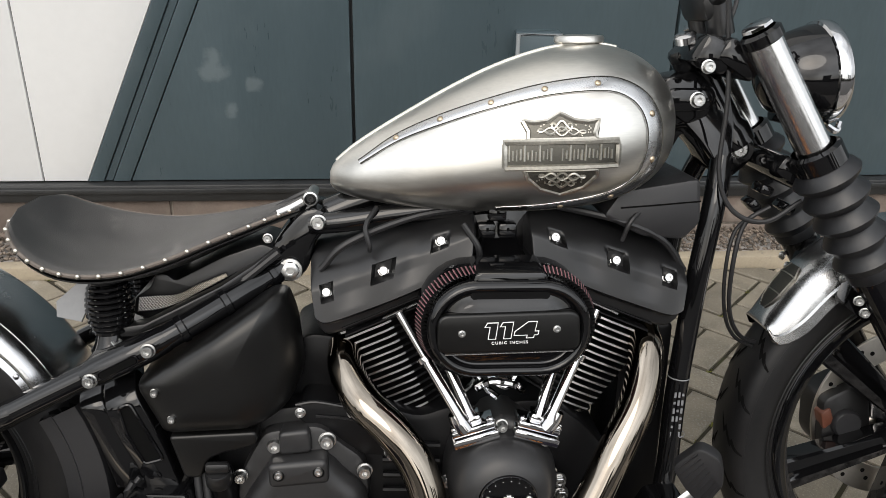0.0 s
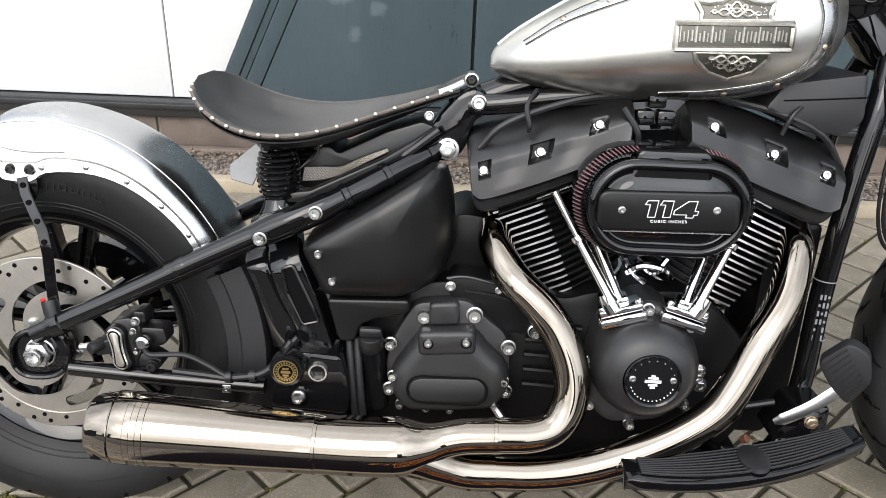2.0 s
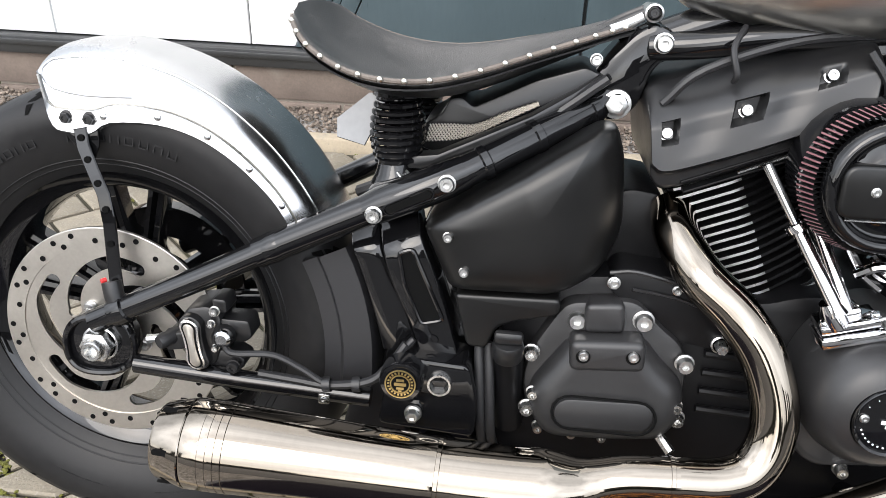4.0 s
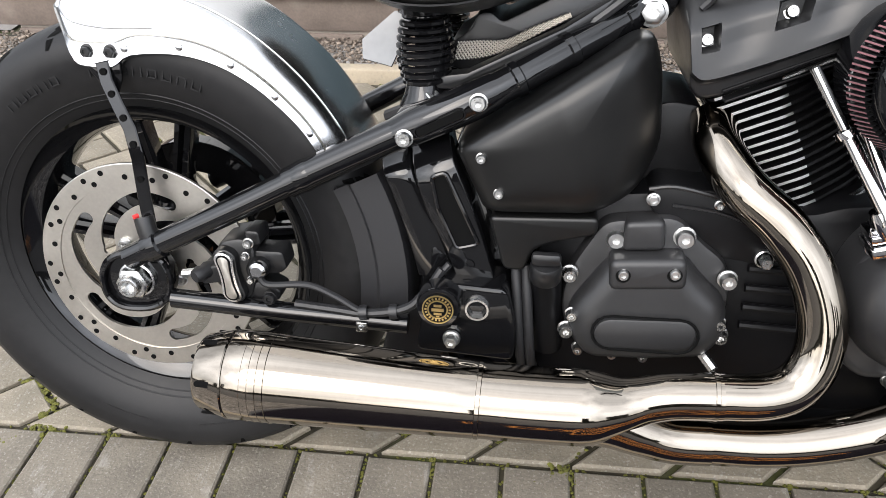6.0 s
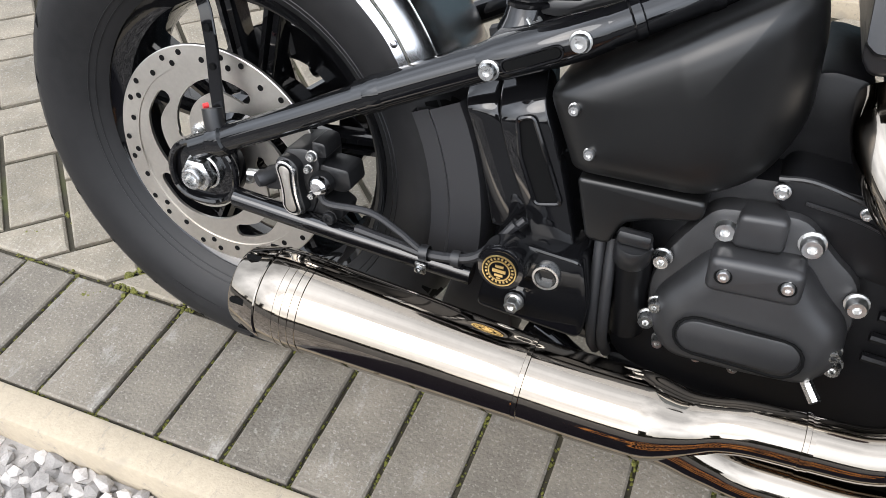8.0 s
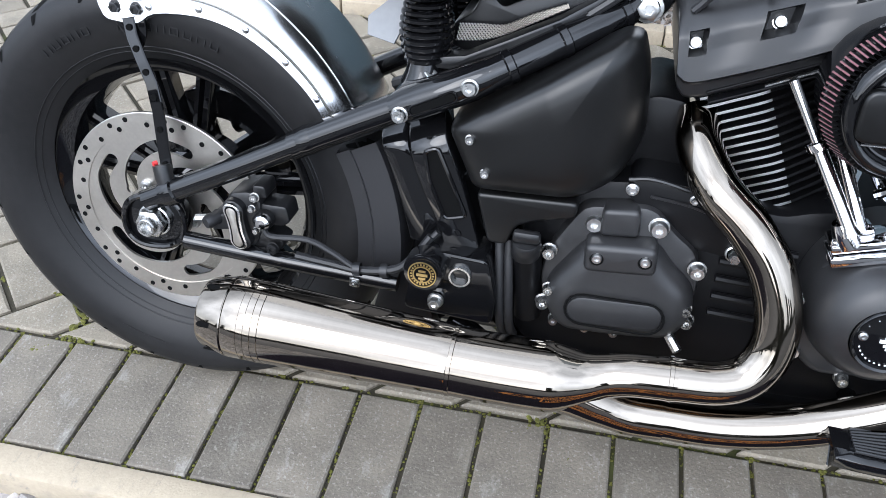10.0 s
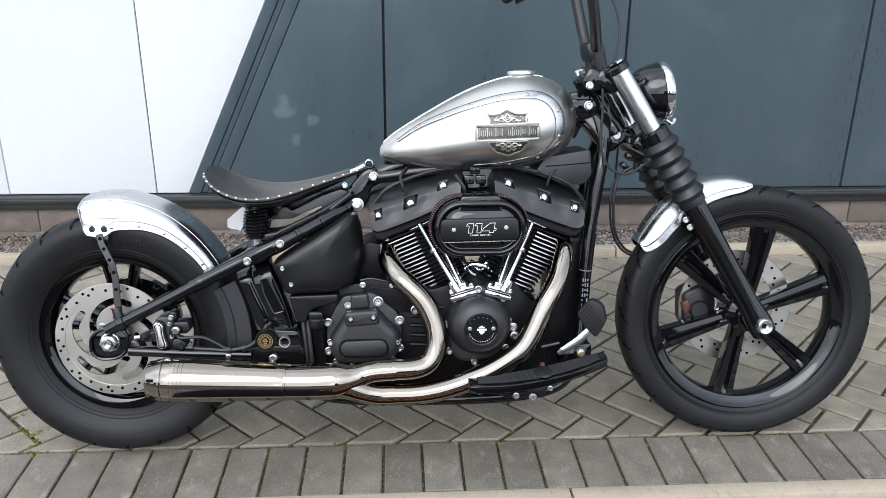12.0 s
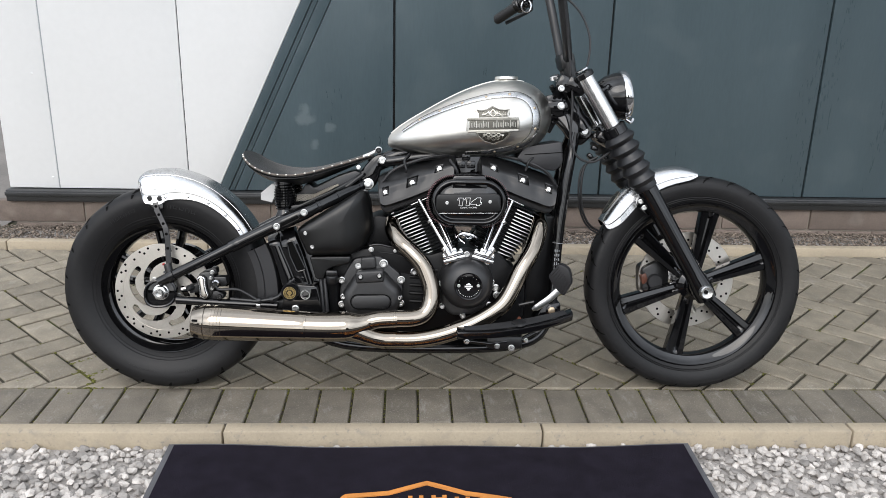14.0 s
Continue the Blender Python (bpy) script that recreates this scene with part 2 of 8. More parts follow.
M_pea = shader("dark_pea_gravel", (0.14, 0.112, 0.088), 0.7, vary=0.4, scale=60, bump=0.2, per_piece=0.6)
M_moss = shader("yellow_green_moss", (0.105, 0.105, 0.018), 0.95, vary=0.45, scale=60, fine=500, bump=0.9, bump_scale=700)
M_mat = shader("charcoal_carpet_pile", (0.013, 0.011, 0.017), 0.95, spec=0.1, vary=0.35, scale=20, fine=600, bump=0.9, bump_scale=1200)
M_matedge = shader("grey_rubber_edge", (0.085, 0.085, 0.092), 0.7, vary=0.2)
M_matorange = shader("orange_carpet_pile", (0.62, 0.24, 0.05), 0.95, vary=0.25, fine=500, bump=0.9, bump_scale=1200)
M_unseen_ground = shader("unseen_dark_ground", (0.045, 0.043, 0.041), 0.85, vary=0.3, scale=3, fine=90, bump=0.5)
M_farwall = shader("dark_olive_wall", (0.03, 0.03, 0.02), 0.85, vary=0.4, scale=2, fine=30)
M_guard = shader("grey_black_plastic", (0.0135, 0.0135, 0.015), 0.48, vary=0.15, bump=0.03, bump_scale=600)
M_boxgrey = shader("grey_enamel", (0.27, 0.29, 0.3), 0.35, vary=0.1)
M_ground = shader("far_paving", (0.19, 0.175, 0.16), 0.9, vary=0.25, scale=3, fine=60, bump=0.4)


# ---- mesh helpers ----
V = Vector
RIGHT = (0, -1, 0)


def part(name, bm, material, parent=None, label="", smooth=40):
    """Links a bmesh as one mesh object under a thing or part."""
    me = bpy.data.meshes.new(name)
    bmesh.ops.recalc_face_normals(bm, faces=bm.faces)
    bm.to_mesh(me)
    bm.free()
    for m in (material if isinstance(material, (list, tuple)) else [material]):
        me.materials.append(m)
    if smooth:
        me.shade_smooth()
        me.set_sharp_from_angle(angle=radians(smooth))
    ob = new(name, me)
    ob.parent = parent
    if label:
        tagged(ob, label)
    return ob


def raw(name, verts, faces, material, parent=None, smooth=0):
    me = bpy.data.meshes.new(name)
    me.from_pydata(verts, [], faces)
    me.materials.append(material)
    if smooth:
        me.shade_smooth()
        me.set_sharp_from_angle(angle=radians(smooth))
    ob = new(name, me)
    ob.parent = parent
    return ob


def basis(axis):
    a = V(axis).normalized()
    u = a.cross(V((0, 0, 1)) if abs(a.z) < 0.9 else V((1, 0, 0))).normalized()
    return a, u, a.cross(u)


def lathe(bm, profile, origin, axis, seg=24, mat=0, flat=1.0, phase=0.0):
    """Turns (radius, height) pairs round an axis."""
    a, u, v = basis(axis)
    o = V(origin)
    rings = []
    for r, h in profile:
        if r < 1e-5:
            rings.append([bm.verts.new(o + a * h)])
        else:
            rings.append([bm.verts.new(o + a * h + u * (r * math.cos(phase + 2 * math.pi * k / seg)) + v * (r * flat * math.sin(phase + 2 * math.pi * k / seg)))
                          for k in range(seg)])
    for p, q in zip(rings, rings[1:]):
        for k in range(seg):
            j = (k + 1) % seg
            if len(p) == 1 and len(q) == 1:
                continue
            if len(p) == 1:
                f = bm.faces.new((p[0], q[k], q[j]))
            elif len(q) == 1:
                f = bm.faces.new((p[k], p[j], q[0]))
            else:
                f = bm.faces.new((p[k], p[j], q[j], q[k]))
            f.material_index = mat
    return bm


def glide(pts, n=6):
    """A Catmull-Rom curve through points of any dimension."""
    P = [np.array(p, float) for p in pts]
    P = [2 * P[0] - P[1]] + P + [2 * P[-1] - P[-2]]
    out = []
    for i in range(1, len(P) - 2):
        for k in range(n):
            t = k / n
            a, b, c, d = P[i - 1 : i + 3]
            out.append(0.5 * (2 * b + (c - a) * t + (2 * a - 5 * b + 4 * c - d) * t * t + (3 * b - a - 3 * c + d) * t ** 3))
    out.append(P[-2])
    return [tuple(p) for p in out]


def tube(bm, pts, r, seg=12, mat=0, caps=True, flat=None):
    """A pipe along points; r a number or one a point. flat: (u, v) factors for an oval section."""
    pts = [V(p) for p in pts]
    rs = r if isinstance(r, (list, tuple)) else [r] * len(pts)
    t0 = (pts[1] - pts[0]).normalized()
    u = t0.cross(V((0, 1, 0)) if abs(t0.y) < 0.9 else V((1, 0, 0))).normalized()
    rings = []
    fu, fv = flat or (1, 1)
    for i, p in enumerate(pts):
        t = (pts[min(i + 1, len(pts) - 1)] - pts[max(i - 1, 0)]).normalized()
        u = (u - t * u.dot(t)).normalized()
        v = t.cross(u)
        rings.append([bm.verts.new(p + u * (fu * rs[i] * math.cos(2 * math.pi * k / seg)) + v * (fv * rs[i] * math.sin(2 * math.pi * k / seg))) for k in range(seg)])
    for a, b in zip(rings, rings[1:]):
        for k in range(seg):
            j = (k + 1) % seg
            bm.faces.new((a[k], a[j], b[j], b[k])).material_index = mat
    if caps:
        bm.faces.new(rings[0]).material_index = mat
        bm.faces.new(rings[-1]).material_index = mat
    return bm


def soften(bm, width, segments=2, angle=30):
    if width <= 0:
        return bm
    bm.normal_update()
    edges = [e for e in bm.edges if len(e.link_faces) == 2 and e.calc_face_angle(0) > radians(angle)]
    bmesh.ops.bevel(bm, geom=edges, offset=width, segments=segments, affect="EDGES", profile=0.5, clamp_overlap=True)
    return bm


def fillet(poly, r, n=4):
    """Rounds the corners of a 2D outline."""
    out = []
    m = len(poly)
    for i in range(m):
        p, a, b = (np.array(poly[j % m], float) for j in (i, i - 1, i + 1))
        da, db = a - p, b - p
        la, lb = np.linalg.norm(da), np.linalg.norm(db)
        k = min(r, 0.45 * la, 0.45 * lb)
        s, e = p + da / la * k, p + db / lb * k
        for t in np.linspace(0, 1, n + 1):
            out.append(tuple((1 - t) ** 2 * s + 2 * t * (1 - t) * p + t * t * e))
    return out


def prism(outline, y0, y1, bevel=0.0, seg=2, bm=None, taper=1.0):
    """An XZ outline pushed along Y, from y0 (outer face) to y1. taper scales the outer face."""
    own = bmesh.new()
    cx = sum(p[0] for p in outline) / len(outline)
    cz = sum(p[1] for p in outline) / len(outline)
    a = [own.verts.new((cx + (x - cx) * taper, y0, cz + (z - cz) * taper)) for x, z in outline]
    b = [own.verts.new((x, y1, z)) for x, z in outline]
    own.faces.new(a)
    own.faces.new(b[::-1])
    for i in range(len(a)):
        j = (i + 1) % len(a)
        own.faces.new((a[i], b[i], b[j], a[j]))
    own.normal_update()
    if bevel:
        rim = [e for e in own.edges if all(v in set(a) for v in e.verts)]
        bmesh.ops.bevel(own, geom=rim, offset=bevel, segments=seg, affect="EDGES", profile=0.5, clamp_overlap=True)
    if bm is None:
        return own
    return merge(bm, own)


def merge(bm, other, m=None, mat=0):
    if m is not None:
        other.transform(m)
    table = {v: bm.verts.new(v.co) for v in other.verts}
    for f in other.faces:
        try:
            g = bm.faces.new([table[v] for v in f.verts])
            g.material_index = mat or f.material_index
        except ValueError:
            pass
    other.free()
    return bm


def box(bm, c, s, m=None, bevel=0.0, mat=0):
    own = bmesh.new()
    bmesh.ops.create_cube(own, size=1.0)
    own.transform(Matrix.Diagonal((*s, 1)))
    if bevel:
        bmesh.ops.bevel(own, geom=list(own.edges), offset=bevel, segments=2, affect="EDGES", profile=0.5)
    own.transform(Matrix.Translation(c) @ (m or Matrix.Identity(4)))
    return merge(bm, own, mat=mat)


def bolt_head(bm, p, axis=RIGHT, r=0.009, h=0.009):
    """A button head with a socket and washer."""
    lathe(bm, [(r * 1.22, 0), (r * 1.22, h * 0.15), (r * 1.02, h * 0.18), (r * 1.02, h * 0.75), (r * 0.86, h), (r * 0.42, h), (r * 0.36, h * 0.6), (0, h * 0.55)], p, axis, 14)
    return bm


def hex_head(bm, p, axis=RIGHT, r=0.01, h=0.009):
    a = V(axis).normalized()
    lathe(bm, [(r * 1.45, 0), (r * 1.4, h * 0.25), (r * 1.05, h * 0.3)], p, axis, 18)
    lathe(bm, [(r * 1.1, h * 0.28), (r * 1.1, h * 0.9), (r * 0.95, h), (r * 0.5, h), (r * 0.45, h * 0.8), (0, h * 0.8)], p, axis, 6)
    return bm


def stadium(cx, cz, hx, hz, n=10):
    """A pill outline in XZ."""
    out = []
    k = hx - hz
    for s, a0 in ((1, -math.pi / 2), (-1, math.pi / 2)):
        for t in np.linspace(0, math.pi, n + 1):
            out.append((cx + s * k + hz * math.cos(a0 + t), cz + hz * math.sin(a0 + t)))
    return out


def at_xz(pts, y):
    return [(x, y, z) for x, z in pts]


# ---- setting ----
WALL_Y = 1.467
GRAVEL_Z = -0.046
ground_me = bmesh.new()
for x0, x1 in ((-400.0, 400.0),):
    zs = (GRAVEL_Z - 0.016, -0.009, -0.009, -0.009)
    vs = [[ground_me.verts.new((x, y, z)) for x in (x0, x1)] for y, z in ((-400.0, zs[0]), (-0.345, zs[0]), (-0.344, zs[1]), (400.0, zs[1]))]
    for a, b in zip(vs, vs[1:]):
        ground_me.faces.new((a[0], a[1], b[1], b[0]))
ground = part("ground", ground_me, M_joint, smooth=0)
tagged(ground, "sandy mossy bedding under the paving and gravel", "ground", kind="structure")
far_me = bmesh.new()
for x0, x1, y0, y1, z in ((-40, -3.2, -0.31, 1.25, -0.004), (5.2, 40, -0.31, 1.25, -0.004), (-40, -1.3, 1.6, 30, 0.0)):
    far_me.faces.new([far_me.verts.new(p) for p in ((x0, y0, z), (x1, y0, z), (x1, y1, z), (x0, y1, z))])
# unseen ground behind the camera, added dark so gloss faces reflect black
yard = bmesh.new()
yard.faces.new([yard.verts.new(p) for p in ((-60, -60, GRAVEL_Z), (60, -60, GRAVEL_Z), (60, -1.32, GRAVEL_Z), (-60, -1.32, GRAVEL_Z))])
bed = bmesh.new()
bed.faces.new([bed.verts.new(p) for p in ((-3, -1.34, GRAVEL_Z - 0.008), (5, -1.34, GRAVEL_Z - 0.008), (5, -0.36, GRAVEL_Z - 0.008), (-3, -0.36, GRAVEL_Z - 0.008))])
tagged(part("chipping_bed", bed, M_soil, smooth=0), "grey grit under the pale chippings", "ground", kind="structure")
tagged(part("road", yard, M_unseen_ground, smooth=0), "unseen ground beyond the gravel strip, added dark for reflections", "road", kind="structure")
tagged(part("far_paving", far_me, M_ground, smooth=0), "plain paving further off", "pavement", kind="structure")


def slab(x0, x1, y0, y1, z0, z1, bevel=0.004):
    bm = bmesh.new()
    return box(bm, ((x0 + x1) / 2, (y0 + y1) / 2, (z0 + z1) / 2), (x1 - x0, y1 - y0, z1 - z0), bevel=bevel)


# wall: cladding panels over a base rail and a brick plinth
wall = new("wall_north")
tagged(wall, "clad building wall, white panels meeting slate-grey ones on a slanted edge", "wall", kind="structure")
X0, X1, TOP, BASE = -1.175, 9.0, 8.5, 0.238
slope = (1.134 - 0.265) / (0.251 + 0.164)


def edge_x(z, shift=0.0):
    """The slanted edge between the white and the grey cladding."""
    return -0.182 + (z - BASE) / slope + shift


def panel(poly, y0, depth, material, name="cladding_panel", bevel=0.004):
    """A cladding panel from an XZ outline."""
    ob = part(name, prism(poly, y0, y0 + depth, bevel, 2), material, wall, smooth=30)
    return ob


for a, b in ((X0, -0.942), (-0.937, -0.323), (-0.318, None)):
    if b is None:
        panel([(a, BASE), (edge_x(BASE, -0.002), BASE), (edge_x(TOP, -0.002), TOP), (a, TOP)], WALL_Y, 0.06, M_white)
    else:
        panel([(a, BASE), (b, BASE), (b, TOP), (a, TOP)], WALL_Y, 0.06, M_white)
# slanted trim strips
for s0, s1, yy in ((0.0, 0.048, -0.004), (0.05, 0.075, 0.004), (0.078, 0.132, -0.004)):
    panel([(edge_x(BASE, s0), BASE), (edge_x(BASE, s1), BASE), (edge_x(TOP, s1), TOP), (edge_x(TOP, s0), TOP)], WALL_Y + yy, 0.05, M_slate, "slanted_trim", 0.003)
cuts = [None, 0.669, 1.684, 2.718, 3.75, 4.78, 5.81, 6.84, 7.87, 9.0]
zc = BASE + (0.665 - edge_x(BASE, 0.135)) * slope
panel([(edge_x(BASE, 0.135), BASE), (0.664, BASE), (0.664, zc)], WALL_Y, 0.05, M_slate)
for a, b in zip(cuts[1:], cuts[2:]):
    za, zb = BASE + (a - edge_x(BASE, 0.135)) * slope, BASE + (b - edge_x(BASE, 0.135)) * slope
    poly = [(a + 0.005, BASE), (b - 0.005, BASE)]
    poly += [(b - 0.005, min(TOP, zb))] + ([(edge_x(TOP, 0.135), TOP)] if zb > TOP > za else []) + [(a + 0.005, min(TOP, za))]
    panel(poly, WALL_Y, 0.05, M_slate)
for x, y, material in ((-0.9395, 0.003, M_boxgrey), (-0.3205, 0.012, M_seam)):
    part("seam_strip", slab(x - 0.0024, x + 0.0024, WALL_Y + y, WALL_Y + 0.058, BASE, TOP, 0), material, wall, smooth=0)
part("seam_strip", slab(0.664, 0.674, WALL_Y + 0.03, WALL_Y + 0.048, BASE, zc, 0), M_seam, wall, smooth=0)
for x in cuts[2:-1]:
    part("seam_strip", slab(x - 0.005, x + 0.005, WALL_Y + 0.03, WALL_Y + 0.048, BASE, min(TOP, BASE + (x - edge_x(BASE, 0.135)) * slope), 0), M_seam, wall, smooth=0)
part("wall_core", slab(X0 + 0.002, X1, WALL_Y + 0.06, WALL_Y + 0.3, 0.0, TOP, 0), M_seam, wall, smooth=0)
for x, z in ((-0.965, 0.29), (-1.0, 0.78), (-1.02, 1.25)):
    part("panel_rivet", lathe(bmesh.new(), [(0.006, 0), (0.005, 0.002), (0, 0.003)], (x, WALL_Y, z), RIGHT, 10), M_white, wall)
tagged(part("base_rail", slab(X0 - 0.01, X1, WALL_Y - 0.035, WALL_Y + 0.05, 0.178, BASE - 0.003, 0.006), M_rail, smooth=30), "black metal rail along the foot of the cladding", "trim", kind="structure")
tagged(part("drip_trim", slab(X0 - 0.01, X1, WALL_Y - 0.045, WALL_Y - 0.033, BASE - 0.03, BASE - 0.012, 0.003), M_rail, smooth=30), "thin black drip moulding on the rail", "trim", kind="structure")
# utility box behind the tank
ubox = part("wall_box_body", slab(1.17, 1.31, WALL_Y - 0.05, WALL_Y + 0.01, 0.46, 0.725, 0.008), M_slate, smooth=30)
ubox.name = "wall_box"
tagged(ubox, "flat grey outlet box fixed to the cladding", "wall box")
part("lid", slab(1.18, 1.30, WALL_Y - 0.056, WALL_Y - 0.049, 0.47, 0.715, 0.002), M_slate, ubox, smooth=30)
part("lid_edge", tube(bmesh.new(), [(x, WALL_Y - 0.052, z) for x, z in ((1.175, 0.465), (1.175, 0.72), (1.305, 0.72), (1.305, 0.465), (1.175, 0.465))], 0.0075, 8), M_boxgrey, ubox, smooth=30)

# gravel bed, and unseen walls added round the camera as a reflected skyline
tagged(part("gravel_bed", slab(-3.5, 9.0, 1.303, WALL_Y, -0.05, 0.03, 0), M_soil, smooth=0), "dark bed under the pea gravel", "ground", kind="structure")
skyline = bmesh.new()
tall = random.Random(12)
for k in range(26):
    h = tall.choice((0.7, 0.9, 1.1, 1.2, 2.8))
    box(skyline, (-21.2 + 1.7 * k, -11.2 - tall.uniform(0, 0.5), h / 2 - 0.05), (1.71, 0.4, h))
tagged(part("skyline_wall_south", skyline, M_farwall, smooth=0), "unseen dark olive wall of uneven height, added as a skyline for reflections", "wall", kind="structure")
for nm, x0, x1, y0, y1, h in (("wall_east", 21.6, 22, -11, 12, 0.9), ("wall_west", -22, -21.6, -11, 12, 0.9)):
    tagged(part(nm, slab(x0, x1, y0, y1, -0.1, h, 0), M_farwall, smooth=0), "unseen dark olive wall, added as a low skyline for reflections", "wall", kind="structure")

# kerbs
def kerb_row(name, y0, y1, z0, z1, joint, length, count, label):
    root = new(name)
    tagged(root, label, "kerb", kind="structure")
    first = None
    for k in range(count):
        x = joint + k * length
        if first is None:
            first = part("kerb_unit", slab(0.002, length - 0.002, y0, y1, z0, z1, 0.006), M_kerb, root, smooth=30)
            ob = first
        else:
            ob = new("kerb_unit", first.data)
            ob.parent = root
        ob.location = (x, 0, random.uniform(-0.002, 0.002))
    return root


kerb_row("kerb_front", -0.369, -0.317, -0.12, 0.004, 0.21 - 4 * 0.927, 0.927, 10, "buff concrete edging between paving and pale gravel")
kerb_row("kerb_back", 1.252, 1.303, -0.06, 0.036, -0.20 - 4 * 0.927, 0.927, 10, "buff concrete edging along the dark gravel strip")


# paving blocks
def clip(poly, y_low, y_high):
    for keep, ycut in ((lambda p: p[1] >= y_low, y_low), (lambda p: p[1] <= y_high, y_high)):
        out = []
        for i, p in enumerate(poly):
            q = poly[i - 1]
            if keep(p) != keep(q):
                t = (ycut - q[1]) / (p[1] - q[1])
                out.append((q[0] + t * (p[0] - q[0]), ycut))
            if keep(p):
                out.append(p)
        poly = out
        if len(poly) < 3:
            return []
    return poly


def block_geo(poly, gap=0.0052, ch=0.004, top=0.0, deep=0.05):
    """Vertices and faces of one chamfered block over an XY outline."""
    n = len(poly)
    cx, cy = sum(p[0] for p in poly) / n, sum(p[1] for p in poly) / n
    area = sum(poly[i - 1][0] * poly[i][1] - poly[i][0] * poly[i - 1][1] for i in range(n)) / 2
    if area < 0:
        poly = poly[::-1]
    if abs(area) < 0.0006:
        return None

    def inset(d):
        out = []
        for i in range(n):
            a, p, b = np.array(poly[i - 1]), np.array(poly[i]), np.array(poly[(i + 1) % n])
            e1, e2 = p - a, b - p
            l1, l2 = np.linalg.norm(e1), np.linalg.norm(e2)
            if l1 < 1e-6 or l2 < 1e-6:
                return None
            n1, n2 = np.array((-e1[1], e1[0])) / l1, np.array((-e2[1], e2[0])) / l2
            m = n1 + n2
            k = m @ n1
            if k < 0.15:
                k = 0.15
            out.append(p + m * d / k)
        return out
    r0, r1 = inset(gap), inset(gap + ch)
    if r0 is None or r1 is None:
        return None
    vs = [(*p, -deep) for p in r0] + [(*p, top - ch * 0.8) for p in r0] + [(*p, top) for p in r1]
    fs = []
    for L0 in (0, n):
        for i in range(n):
            j = (i + 1) % n
            fs.append((L0 + i, L0 + j, L0 + n + j, L0 + n + i))
    fs.append(tuple(range(2 * n, 3 * n)))
    return vs, fs


pavement = new("pavement")
tagged(pavement, "grey concrete block paving with mossy joints, herringbone with a straight edge course", "pavement", kind="structure")
HB, HO = 0.101, (0.0286, 0.0857)
polys = []
c45 = math.sqrt(0.5)
for i in range(-40, 60):
    for j in range(-30, 30):
        ox, oy = i + 2 * j, -i + 2 * j
        for rect in (((0, 0), (2, 0), (2, 1), (0, 1)), ((2, 0), (3, 0), (3, 2), (2, 2))):
            pts = [((ox + u) * HB, (oy + v) * HB) for u, v in rect]
            pts = [(HO[0] + c45 * (u - v), HO[1] + c45 * (u + v)) for u, v in pts]
            cx, cy = sum(p[0] for p in pts) / 4, sum(p[1] for p in pts) / 4
            if not (-3.2 < cx < 5.2 and -0.25 < cy < 1.5):
                continue
            q = clip(pts, -0.1, 1.251)
            if q:
                polys.append((q, cx, cy))
course = [[(0.262 + 0.1022 * k, -0.316), (0.262 + 0.1022 * (k + 1), -0.316), (0.262 + 0.1022 * (k + 1), -0.101), (0.262 + 0.1022 * k, -0.101)] for k in range(-34, 48)]
near, rest = [], []
for q in course:
    (near if -0.9 < q[0][0] < 2.4 else rest).append((q, q[0][0], -0.2))
for q, cx, cy in sorted(polys, key=lambda p: abs(p[1] - 0.75) + 1.2 * abs(p[2])):
    (near if len(near) < 298 else rest).append((q, cx, cy))
rng = random.Random(4)
for q, cx, cy in near:
    local = [(x - cx, y - cy) for x, y in q]
    geo = block_geo(local, 0.0036, 0.003) if cy < -0.15 else block_geo(local)
    if geo:
        ob = raw("block", *geo, M_paver_edge if cy < -0.15 else M_paver, pavement)
        ob.matrix_basis = pose(cx, cy, rng.uniform(-0.002, 0.0015), rng.uniform(-0.5, 0.5), rng.uniform(-0.5, 0.5), rng.uniform(-0.35, 0.35))
for name, keep, material in (("outer_blocks", lambda cy: cy > -0.15, M_paver), ("outer_edge_blocks", lambda cy: cy <= -0.15, M_paver_edge)):
    vs, fs = [], []
    for q, cx, cy in rest:
        geo = block_geo(q, 0.0036 if cy < -0.15 else 0.0052, top=rng.uniform(-0.002, 0.0015)) if keep(cy) else None
        if geo:
            fs += [tuple(i + len(vs) for i in f) for f in geo[1]]
            vs += geo[0]
    tagged(raw(name, vs, fs, material, pavement), kind="stuff")


